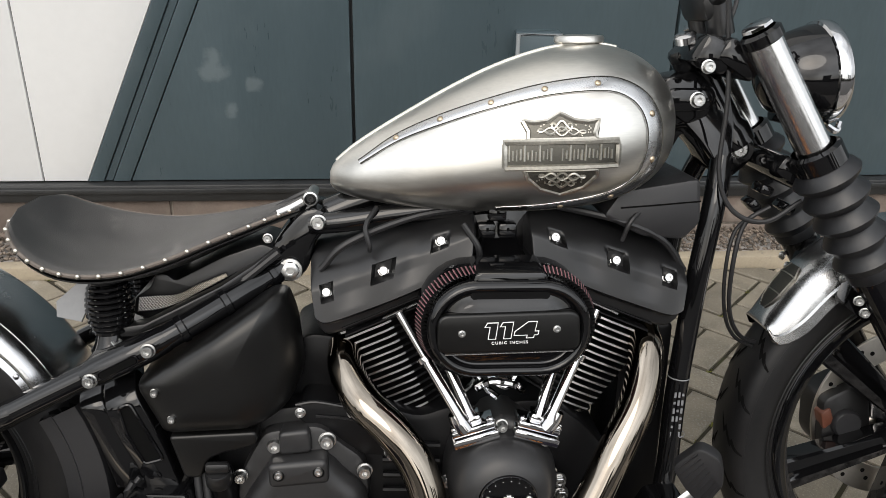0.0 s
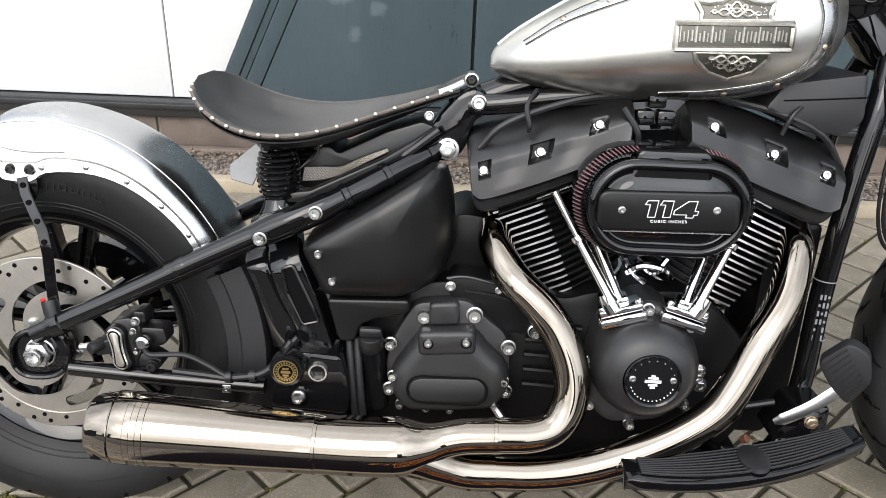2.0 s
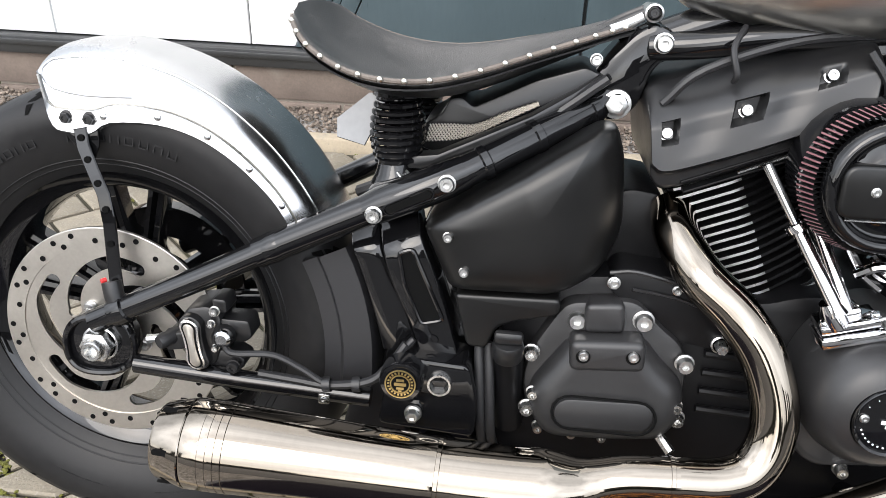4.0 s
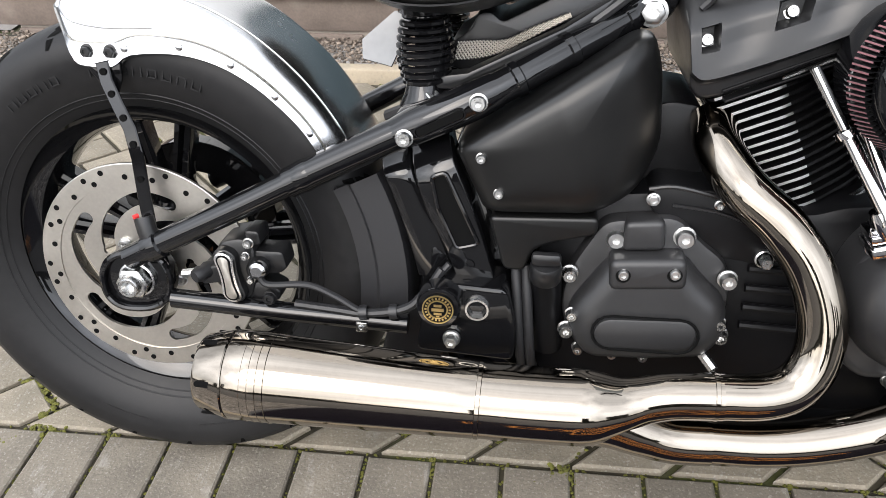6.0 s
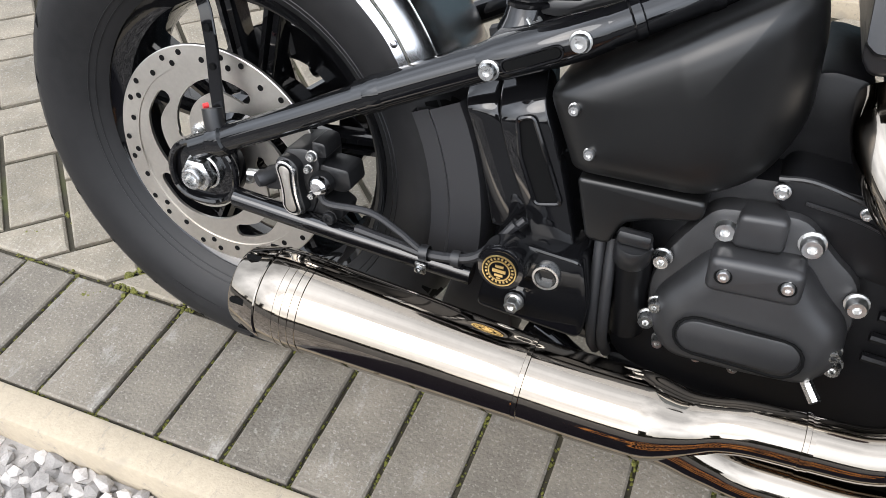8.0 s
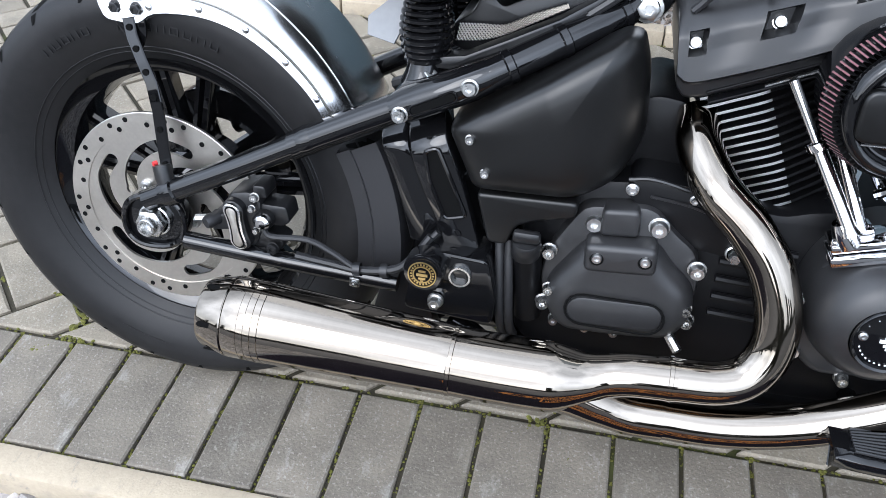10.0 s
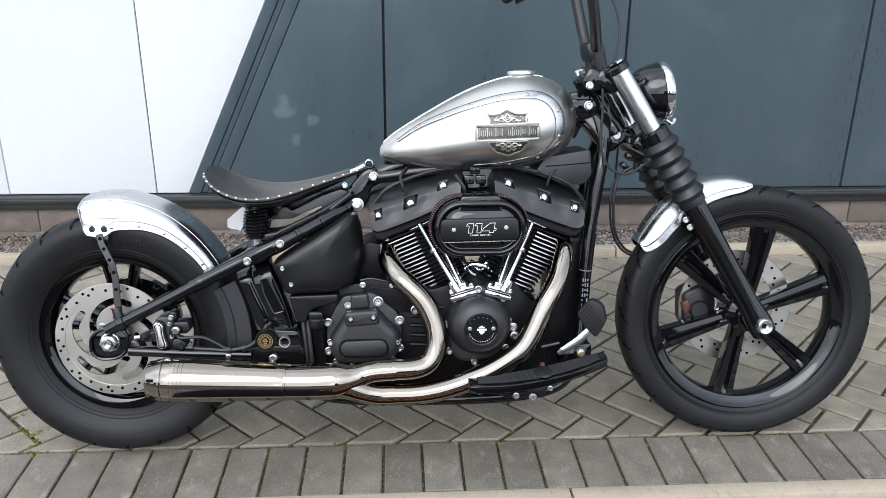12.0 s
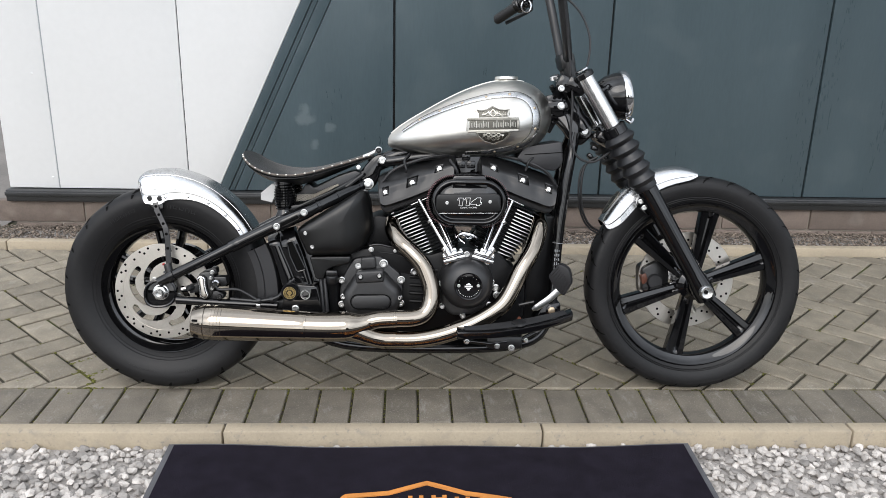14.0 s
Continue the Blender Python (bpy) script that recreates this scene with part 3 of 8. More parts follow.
# moss in the joints, gravel
def lumps(name, spots, material, label, category, faces=0, seed=1, squash=0.7):
    """Many small irregular stones as one mesh; spots are (x, y, z, size)."""
    r = np.random.RandomState(seed)
    base = bmesh.new()
    bmesh.ops.create_icosphere(base, subdivisions=1 if faces == 0 else 2, radius=1.0)
    bv = np.array([v.co[:] for v in base.verts])
    bf = np.array([[v.index for v in f.verts] for f in base.faces])
    base.free()
    protos = []
    for _ in range(14):
        p = bv.copy()
        for _ in range(7):
            d = r.normal(size=3)
            d /= np.linalg.norm(d)
            h = r.uniform(0.45, 0.8)
            over = np.maximum(0, p @ d - h)
            p -= over[:, None] * d
        protos.append(p * r.uniform(0.75, 1.25, 3))
    out, tri = [], []
    for n, (x, y, z, s) in enumerate(spots):
        p = protos[r.randint(14)]
        q = r.normal(size=4)
        q /= np.linalg.norm(q)
        w, a, b, c = q
        R = np.array([[1 - 2 * (b * b + c * c), 2 * (a * b - c * w), 2 * (a * c + b * w)], [2 * (a * b + c * w), 1 - 2 * (a * a + c * c), 2 * (b * c - a * w)],
                      [2 * (a * c - b * w), 2 * (b * c + a * w), 1 - 2 * (a * a + b * b)]])
        v = p @ R.T * s
        v[:, 2] *= squash
        out.append(v + (x, y, z))
        tri.append(bf + n * len(bv))
    out, tri = np.concatenate(out), np.concatenate(tri)
    me = bpy.data.meshes.new(name)
    me.from_pydata(out.tolist(), [], tri.tolist())
    me.materials.append(material)
    return tagged(new(name, me), label, category, kind="stuff")


MOSSY = ((-0.262, -0.085, 220, 0.035), (-0.3, -0.02, 160, 0.04), (-0.4, 0.05, 140, 0.05), (-0.2, -0.16, 90, 0.02), (-0.36, 0.25, 120, 0.05), (0.2, 0.3, 60, 0.04), (1.2, 0.2, 70, 0.04), (1.9, 0.15, 70, 0.05), (0.55, -0.1, 60, 0.03), (1.35, -0.1, 60, 0.03))
r = np.random.RandomState(7)
spots = []
step = 0.0195
for x in np.arange(-1.6, 3.3, step):
    for y in np.arange(-1.3, -0.366, step):
        if 0.1 < x < 1.52 and y > -1.28 and y < -0.43:
            continue
        s = r.uniform(0.0105, 0.0195)
        spots.append((x + r.uniform(-0.01, 0.01), min(y + r.uniform(-0.01, 0.013), -0.377 - r.uniform(0, 0.004)), GRAVEL_Z - 0.006 + r.uniform(-0.008, 0.012), s))
lumps("pale_gravel", spots, M_stone, "loose pale grey granite chippings", "gravel", seed=3)
spots = []
for x in np.arange(-2.4, 4.2, 0.0125):
    for y in np.arange(1.312, 1.452, 0.0125):
        spots.append((x + r.uniform(-0.006, 0.006), y + r.uniform(-0.006, 0.006), 0.03 + 0.02 * (y - 1.3) / 0.15 + r.uniform(-0.004, 0.006), r.uniform(0.0045, 0.0095)))
lumps("dark_gravel", spots, M_pea, "dark brown pea gravel strip at the wall foot", "gravel", seed=5)
spots = []
for _ in range(2600):
    k = r.randint(-14, 24)
    x = 0.262 + 0.1022 * k
    if r.rand() < 0.6:
        t = r.beta(0.6, 0.6)
        spots.append((x + r.uniform(-0.003, 0.003), -0.316 + 0.216 * t, -0.006, r.uniform(0.0015, 0.0036)))
    else:
        spots.append((x + r.normal(0, 0.02), (-0.316 if r.rand() < 0.6 else -0.1) + r.uniform(-0.003, 0.003), -0.005, r.uniform(0.0015, 0.004)))
for q, cx, cy in near:
    if cy > -0.1 and r.rand() < 0.55:
        a, b = np.array(q[r.randint(len(q))]), None
        for _ in range(14):
            d = r.normal(0, 0.012, 2)
            spots.append((a[0] + d[0] * 0.6, a[1] + d[1] * 0.6, -0.005, r.uniform(0.0018, 0.004)))
for cx, cy, n, spread in MOSSY:
    for _ in range(n):
        a = r.normal(0, spread)
        s0 = 1 if r.rand() < 0.5 else -1
        spots.append((cx + a + r.normal(0, 0.004), cy + s0 * a * r.uniform(0.9, 1.1) + r.normal(0, 0.004), -0.003, r.uniform(0.0025, 0.006)))
lumps("joint_moss", spots, M_moss, "yellow-green moss tufts in the paving joints", "moss", seed=9, squash=0.5)

# brick plinth
plinth = part("plinth", slab(X0 + 0.01, X1, WALL_Y + 0.0, WALL_Y + 0.25, -0.05, 0.18, 0), M_mortar, smooth=0)
tagged(plinth, "low brown brick plinth under the cladding", "plinth", kind="structure")
first = None
for row, (z0, z1) in enumerate(((0.0, 0.062), (0.072, 0.176))):
    x = X0 + 0.01 - (0.11 if row else 0)
    while x < 5.5:
        L = 0.44 if row else 0.215
        ob = new("brick", first[row]) if first and row in first else part("brick", slab(0, L, WALL_Y - 0.012, WALL_Y + 0.03, z0, z1, 0.004), M_brick, plinth, smooth=30)
        first = first or {}
        first.setdefault(row, ob.data)
        ob.parent = plinth
        ob.location = (x, rng.uniform(-0.002, 0.002), 0)
        x += L + 0.01

# doormat on the gravel
mat_root = new("doormat")
tagged(mat_root, "charcoal doormat with orange shield emblem lying on pale gravel", "doormat")
MX0, MX1, MY0, MY1 = 0.065, 1.56, -1.28, -0.392


def mat_z(x, y):
    return -0.028 + 0.006 * math.sin(4.1 * x + 1.0) * math.cos(2.5 * y) + 0.004 * math.sin(9 * x)


def mat_sheet(x0, x1, y0, y1, nx, ny, lift, thick):
    bm = bmesh.new()
    top = [[bm.verts.new((x, y, mat_z(x, y) + lift)) for x in np.linspace(x0, x1, nx)] for y in np.linspace(y0, y1, ny)]
    low = [[bm.verts.new((v.co.x, v.co.y, v.co.z - thick)) for v in rowv] for rowv in top]
    for a in range(ny - 1):
        for b in range(nx - 1):
            bm.faces.new((top[a][b], top[a][b + 1], top[a + 1][b + 1], top[a + 1][b]))
            bm.faces.new((low[a][b], low[a + 1][b], low[a + 1][b + 1], low[a][b + 1]))
    for a in range(ny - 1):
        for b in (0, nx - 1):
            bm.faces.new((top[a][b], top[a + 1][b], low[a + 1][b], low[a][b]))
    for b in range(nx - 1):
        for a in (0, ny - 1):
            bm.faces.new((top[a][b], top[a][b + 1], low[a][b + 1], low[a][b]))
    return bm


part("rubber_edge", mat_sheet(MX0, MX1, MY0, MY1, 40, 22, 0.0, 0.006), M_matedge, mat_root, "grey rubber edge")
part("carpet", mat_sheet(MX0 + 0.018, MX1 - 0.018, MY0 + 0.018, MY1 - 0.014, 40, 22, 0.006, 0.006), M_mat, mat_root, "charcoal pile")


def mat_stroke(bm, pts, w):
    """A raised stripe on the mat along XY points."""
    L0 = [np.array(p, float) for p in pts]
    rows = []
    for i, p in enumerate(L0):
        d = L0[min(i + 1, len(L0) - 1)] - L0[max(i - 1, 0)]
        n = np.array((-d[1], d[0])) / np.linalg.norm(d) * w / 2
        rows.append([bm.verts.new((*(p + s * n), mat_z(*p) + 0.0095)) for s in (-1, 1)] + [bm.verts.new((*(p + s * n), mat_z(*p) + 0.005)) for s in (1, -1)])
    for a, b in zip(rows, rows[1:]):
        for k in range(4):
            bm.faces.new((a[k], a[(k + 1) % 4], b[(k + 1) % 4], b[k]))
    return bm


def dense(pts, n=8):
    return [tuple(np.array(a) + (np.array(b) - np.array(a)) * k / n) for a, b in zip(pts, pts[1:]) for k in range(n)] + [pts[-1]]


CX, CY = 0.793, -0.888
shield = [(-0.22, 0.235), (-0.21, 0.25), (-0.1, 0.258), (0, 0.298), (0.1, 0.25), (0.215, 0.225), (0.225, 0.205), (0.2, 0.1), (0.21, 0.0), (0.16, -0.17), (0, -0.3), (-0.16, -0.17), (-0.21, 0.0), (-0.2, 0.1), (-0.22, 0.235)]
part("shield_outline", mat_stroke(bmesh.new(), dense([(CX + a, CY + b) for a, b in shield], 5), 0.015), M_matorange, mat_root, "orange shield outline")
bm = bmesh.new()
for k, x in enumerate((-0.15, -0.09, -0.03, 0.03, 0.09, 0.15)):
    for dx in (-0.014, 0.014):
        mat_stroke(bm, dense([(CX + x + dx, CY + 0.145), (CX + x + dx, CY + 0.225 + 0.02 * (1 - abs(x) / 0.15))], 3), 0.011)
    if k % 2:
        mat_stroke(bm, dense([(CX + x - 0.014, CY + 0.225), (CX + x + 0.014, CY + 0.225)], 2), 0.011)
for b in (0.075, -0.06):
    mat_stroke(bm, dense([(CX - 0.33, CY + b), (CX + 0.33, CY + b)], 10), 0.014)
for a in (-0.33, 0.33):
    mat_stroke(bm, dense([(CX + a, CY + 0.08), (CX + a, CY - 0.065)], 4), 0.014)
for k in range(12):
    x = CX - 0.28 + 0.051 * k
    mat_stroke(bm, dense([(x, CY - 0.035), (x, CY + 0.05)], 3), 0.016)
    if k % 2:
        mat_stroke(bm, dense([(x, CY + 0.01), (x + 0.03, CY + 0.01)], 2), 0.012)
for k in range(7):
    x = CX - 0.09 + 0.03 * k
    mat_stroke(bm, dense([(x, CY - 0.15), (x, CY - 0.1)], 3), 0.012)
part("emblem_bars", bm, M_matorange, mat_root, "orange emblem shapes in the pile")


# ---- the motorcycle ----
bike = new("motorcycle")
bike.empty_display_size = 0.2
LEAN = 9.5
bike.matrix_world = Matrix.Translation((0, -0.06, 0)) @ pose(0, 0, 0, 0, 0, -0.7) @ pose(0, 0, 0, -LEAN, 0, 0)
tagged(bike, "custom bobber motorcycle with bare-steel tank and fenders, black engine", "motorcycle")


def B(name, bm, material, parent=None, label="", smooth=40):
    return part(name, bm, material, parent or bike, label, smooth)


# -- wheels --
def tyre_profile(R, W, rim):
    """Half-round tyre section as (radius, y) pairs, from one bead to the other."""
    out = []
    for y, r in ((-0.30, rim), (-0.36, rim + 0.012), (-0.46, rim + 0.35 * (R - rim)), (-0.5, rim + 0.58 * (R - rim)), (-0.492, rim + 0.75 * (R - rim)),
                 (-0.44, rim + 0.885 * (R - rim)), (-0.31, rim + 0.962 * (R - rim)), (-0.13, R)):
        out.append((r, y * W))
    return out + [(r, -y) for r, y in out[::-1]]


def ring(profile, c, seg=72, y_axis=(0, 1, 0)):
    bm = bmesh.new()
    return lathe(bm, profile, c, y_axis, seg)


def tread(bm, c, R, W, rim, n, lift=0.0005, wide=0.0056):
    """Lightning-shaped dark strips over the crown and down both shoulders, painting the grooves' shade."""
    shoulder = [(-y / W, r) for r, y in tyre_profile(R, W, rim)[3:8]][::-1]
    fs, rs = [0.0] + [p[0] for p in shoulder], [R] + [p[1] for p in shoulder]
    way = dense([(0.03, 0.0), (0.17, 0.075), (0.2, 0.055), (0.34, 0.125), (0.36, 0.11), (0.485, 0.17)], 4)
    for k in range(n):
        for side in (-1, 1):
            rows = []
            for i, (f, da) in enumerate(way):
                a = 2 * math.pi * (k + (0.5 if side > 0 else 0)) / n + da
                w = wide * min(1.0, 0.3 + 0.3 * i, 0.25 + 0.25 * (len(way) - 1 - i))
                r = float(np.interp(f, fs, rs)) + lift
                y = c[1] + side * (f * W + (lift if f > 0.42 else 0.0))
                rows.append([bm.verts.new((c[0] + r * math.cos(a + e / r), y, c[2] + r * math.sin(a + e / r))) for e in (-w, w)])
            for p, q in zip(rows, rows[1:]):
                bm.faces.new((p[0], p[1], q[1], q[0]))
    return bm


# near-black painted as shade in grooves, holes and slots; also the medallion's black ground
M_shade_and_black = shader("shade_and_black", (0.0025, 0.0025, 0.0025), 0.9, vary=0.2, spec=0.1)
FW, RW = (1.645, 0.0, 0.345), (0.0, 0.0, 0.318)
FR, RR = 0.342, 0.318

# front wheel
rim = ring([(0.236, -0.026), (0.258, -0.034), (0.262, -0.04), (0.266, -0.036), (0.262, -0.028), (0.244, -0.012), (0.244, 0.012), (0.262, 0.028), (0.266, 0.036), (0.262, 0.04),
            (0.258, 0.034), (0.236, 0.026), (0.23, 0.012), (0.23, -0.012), (0.236, -0.026)], FW, 72)
lathe(rim, [(0.0, -0.062), (0.03, -0.062), (0.034, -0.058), (0.034, -0.04), (0.05, -0.032), (0.05, 0.032), (0.034, 0.04), (0.034, 0.062), (0, 0.062)], FW, (0, 1, 0), 32)
front_wheel = B("front_wheel", rim, M_gloss, label="gloss black cast front wheel rim")
B("tyre", ring(tyre_profile(FR, 0.104, 0.258), FW, 96), M_tyre, front_wheel, "black front tyre with slanted tread grooves")
tagged(B("tread", tread(bmesh.new(), FW, FR, 0.104, 0.258, 27), M_shade_and_black, front_wheel), kind="stuff")
bm = bmesh.new()
for r in (0.272, 0.2775, 0.318):
    lathe(bm, [(r, -0.0465 if r < 0.3 else -0.0505), (r + 0.0015, -0.0478 if r < 0.3 else -0.0515), (r + 0.003, -0.0468 if r < 0.3 else -0.0505)], FW, (0, 1, 0), 72)
B("sidewall_rib", bm, M_tyre, front_wheel)


def spoke(c, ang, r0, r1, w0, w1, y):
    """One cast spoke: a crowned face with a deep rounded slot along its middle."""
    bm = bmesh.new()
    ca, sa = math.cos(ang), math.sin(ang)
    P = lambda r, s, yy: (c[0] + r * ca - s * sa, c[1] + yy, c[2] + r * sa + s * ca)  # noqa: E731
    rows = []
    for t in (0, 0.1, 0.16, 0.2, 0.3, 0.5, 0.7, 0.86, 0.91, 0.95, 1):
        r, w = r0 + (r1 - r0) * t, w0 + (w1 - w0) * t
        g = 0.012 if 0.19 < t < 0.9 else 0.004 if 0.15 < t < 0.93 else 0.0
        sec = [(-w, -y * 0.3), (-w * 0.97, -y * 0.75), (-w * 0.84, -y), (-w * 0.3, -y * 1.08), (-w * 0.22, -y * 1.02 + g * 0.6), (-w * 0.1, -y + g), (w * 0.1, -y + g), (w * 0.22, -y * 1.02 + g * 0.6),
               (w * 0.3, -y * 1.08), (w * 0.84, -y), (w * 0.97, -y * 0.75), (w, -y * 0.3), (w * 0.9, y), (-w * 0.9, y)]
        rows.append([bm.verts.new(P(r, s, yy)) for s, yy in sec])
    n = len(rows[0])
    for a, b in zip(rows, rows[1:]):
        for k in range(n):
            bm.faces.new((a[k], a[(k + 1) % n], b[(k + 1) % n], b[k]))
    bm.faces.new(rows[0]), bm.faces.new(rows[-1])
    return bm


FRONT_SPOKES = (79, 19, -41, -101, -161, 139)
for deg in FRONT_SPOKES:
    B("spoke", spoke(FW, radians(deg), 0.035, 0.242, 0.0175, 0.031, 0.02), M_gloss, front_wheel, smooth=25)


def disc_rotor(c, y, r_out, r_in):
    """The friction ring of a brake rotor."""
    bm = bmesh.new()
    lathe(bm, [(r_in, y), (r_out - 0.001, y), (r_out, y + 0.001), (r_out, y + 0.005), (r_in, y + 0.005), (r_in, y)], c, (0, 1, 0), 96)
    return bm


def drill(parent, c, y, spots, r, depth=0.0006):
    """Drilled holes of a rotor as near-black discs painting their shade, each a part on one shared mesh."""
    first = None
    for a, rad in spots:
        o = (c[0] + rad * math.cos(a), c[1] + y - depth, c[2] + rad * math.sin(a))
        if first is None:
            first = ob = B("disc_hole", lathe(bmesh.new(), [(0, 0), (r, 0), (r, 0.0062)], (0, 0, 0), (0, 1, 0), 10), M_shade_and_black, parent)
        else:
            ob = new("disc_hole", first.data)
            ob.parent = parent
        ob.location = o


B("brake_disc", disc_rotor(FW, 0.048, 0.157, 0.108), M_disc, front_wheel, "drilled steel front brake disc")
drill(front_wheel, FW, 0.048, [(2 * math.pi * k / 40 + (k % 2) * 0.05, 0.12 + 0.012 * (k % 3)) for k in range(40)], 0.004)
for k in range(5):
    a = 2 * math.pi * k / 5
    bm = tube(bmesh.new(), [(FW[0] + 0.03 * math.cos(a - 0.5), 0.051, FW[2] + 0.03 * math.sin(a - 0.5)), (FW[0] + 0.075 * math.cos(a - 0.12), 0.051, FW[2] + 0.075 * math.sin(a - 0.12)),
              (FW[0] + 0.116 * math.cos(a), 0.051, FW[2] + 0.116 * math.sin(a))], 0.011, 8, flat=(1, 0.4))
    B("carrier_arm", bm, M_disc, front_wheel)
bm = bmesh.new()
lathe(bm, [(0.0, 0.003), (0.011, 0.003), (0.0115, 0.012), (0.017, 0.014), (0.021, 0.01), (0.022, 0.0)], (1.645, -0.142, 0.345), RIGHT, 24)
lathe(bm, [(0.0, 0.0), (0.013, 0.0), (0.013, -0.28), (0, -0.28)], (1.645, -0.13, 0.345), RIGHT, 16)
B("front_axle", bm, M_zinc, front_wheel, "bright hollow front axle end")

# rear wheel
rim = ring([(0.183, -0.036), (0.205, -0.046), (0.209, -0.053), (0.214, -0.05), (0.209, -0.038), (0.19, -0.02), (0.19, 0.02), (0.209, 0.038), (0.214, 0.05), (0.209, 0.053),
            (0.205, 0.046), (0.183, 0.036), (0.176, 0.018), (0.176, -0.018), (0.183, -0.036)], RW, 72)
lathe(rim, [(0, -0.08), (0.032, -0.08), (0.036, -0.074), (0.036, -0.05), (0.06, -0.03), (0.06, 0.05), (0.036, 0.06), (0, 0.06)], RW, (0, 1, 0), 32)
rear_wheel = B("rear_wheel", rim, M_gloss, label="gloss black cast rear wheel rim")
B("tyre", ring(tyre_profile(RR, 0.17, 0.205), RW, 96), M_tyre, rear_wheel, "wide black rear tyre with raised sidewall marks")
tagged(B("tread", tread(bmesh.new(), RW, RR, 0.17, 0.205, 22, wide=0.0085), M_shade_and_black, rear_wheel), kind="stuff")
bm = bmesh.new()
for r, y in ((0.2165, -0.061), (0.224, -0.066)):
    lathe(bm, [(r, y), (r + 0.0015, y - 0.0016), (r + 0.0032, y - 0.0006)], RW, (0, 1, 0), 80)
B("sidewall_rib", bm, M_tyre, rear_wheel)
# raised maker's marks on the sidewall, as plain bars
bm = bmesh.new()
for start, count, rad, step, size in ((126, 5, 0.262, 3.9, 1.0), (98, 8, 0.262, 4.1, 1.0), (-68, 6, 0.268, 3.0, 0.7), (-100, 7, 0.268, 2.7, 0.7), (-40, 5, 0.268, 2.7, 0.6)):
    for k in range(count):
        a = radians(start - k * step)
        m = Matrix.Translation((rad * math.cos(a), -0.0824, RW[2] + rad * math.sin(a))) @ Matrix.Rotation(-a + math.pi / 2, 4, "Y")
        w = 0.0052 * size
        for sx in (-w, w):
            box(bm, (0, 0, 0), (0.0016, 0.0015, 0.021 * size), m @ Matrix.Translation((sx, 0, 0)))
        box(bm, (0, 0, 0), (2 * w, 0.0015, 0.0016), m @ Matrix.Translation((0, 0, (0.0095 if k % 2 else 0.0) * size)))
        if k % 3:
            box(bm, (0, 0, 0), (2 * w, 0.0015, 0.0016), m @ Matrix.Translation((0, 0, -0.0095 * size)))
tagged(B("sidewall_marking", bm, M_tyre, rear_wheel, "raised rubber marks", 0), kind="stuff")
for k in range(5):
    a = radians(90 + 72 * k)
    for s in (-1, 1):
        B("spoke", spoke(RW, a + s * 0.2, 0.05, 0.188, 0.011, 0.013, 0.016), M_gloss, rear_wheel, smooth=25)
# drive pulley on the far side
bm = ring([(0.075, 0.07), (0.118, 0.07), (0.12, 0.072), (0.12, 0.1), (0.075, 0.1), (0.075, 0.07)], RW, 48)
for k in range(5):
    a = radians(36 + 72 * k)
    tube(bm, [(0.03 * math.cos(a), 0.082, RW[2] + 0.03 * math.sin(a)), (0.09 * math.cos(a), 0.085, RW[2] + 0.09 * math.sin(a))], 0.014, 8)
B("drive_pulley", bm, M_gloss, rear_wheel)
DY = -0.098
bm = disc_rotor(RW, DY, 0.146, 0.121)
B("brake_disc", bm, M_disc, rear_wheel, "drilled steel rear brake disc")
bm = bmesh.new()
RINGS = np.linspace(0.028, 0.1215, 52)
NA = 360
grid = {}
# centre lines of the five curved slots and of the five round holes between them
SLOT_LINE = []
for k in range(5):
    for u in range(84):
        r = 0.1005 - 0.041 * max(0.0, (u - 18) / 63) ** 1.25
        a = radians(138 + 72 * k + u)
        SLOT_LINE.append((r * math.cos(a), r * math.sin(a), 0.0088))
    a = radians(171 + 72 * k)
    SLOT_LINE.append((0.058 * math.cos(a + 1.0), 0.058 * math.sin(a + 1.0), 0.006))
SLOT_LINE = np.array(SLOT_LINE)


def carrier_open(i, k):
    """True where one of the curved slots goes through."""
    r, a = (RINGS[i] + RINGS[i + 1]) / 2, 2 * math.pi * (k + 0.5) / NA
    gap = np.hypot(SLOT_LINE[:, 0] - r * math.cos(a), SLOT_LINE[:, 1] - r * math.sin(a)) - SLOT_LINE[:, 2]
    return gap.min() < 0


CLOSED = {(i, k): not carrier_open(i, k) for i in range(len(RINGS) - 1) for k in range(NA)}


def carrier_vertex(i, k, y):
    """A corner of the carrier; corners on a slot's rim move onto its smooth outline."""
    key = (i, k % NA, y)
    if key not in grid:
        r, a = RINGS[i], 2 * math.pi * k / NA
        x, z = r * math.cos(a), r * math.sin(a)
        around = {CLOSED.get((p, q % NA), True) for p in (i - 1, i) for q in (k - 1, k)}
        if len(around) == 2:
            dx, dz = x - SLOT_LINE[:, 0], z - SLOT_LINE[:, 1]
            n = int(np.argmin(np.hypot(dx, dz) - SLOT_LINE[:, 2]))
            f = SLOT_LINE[n, 2] / max(1e-6, math.hypot(dx[n], dz[n]))
            x, z = SLOT_LINE[n, 0] + dx[n] * f, SLOT_LINE[n, 1] + dz[n] * f
        grid[key] = bm.verts.new((x, DY + y, RW[2] + z))
    return grid[key]


def carrier_solid(i, k):
    return CLOSED[i, k % NA]


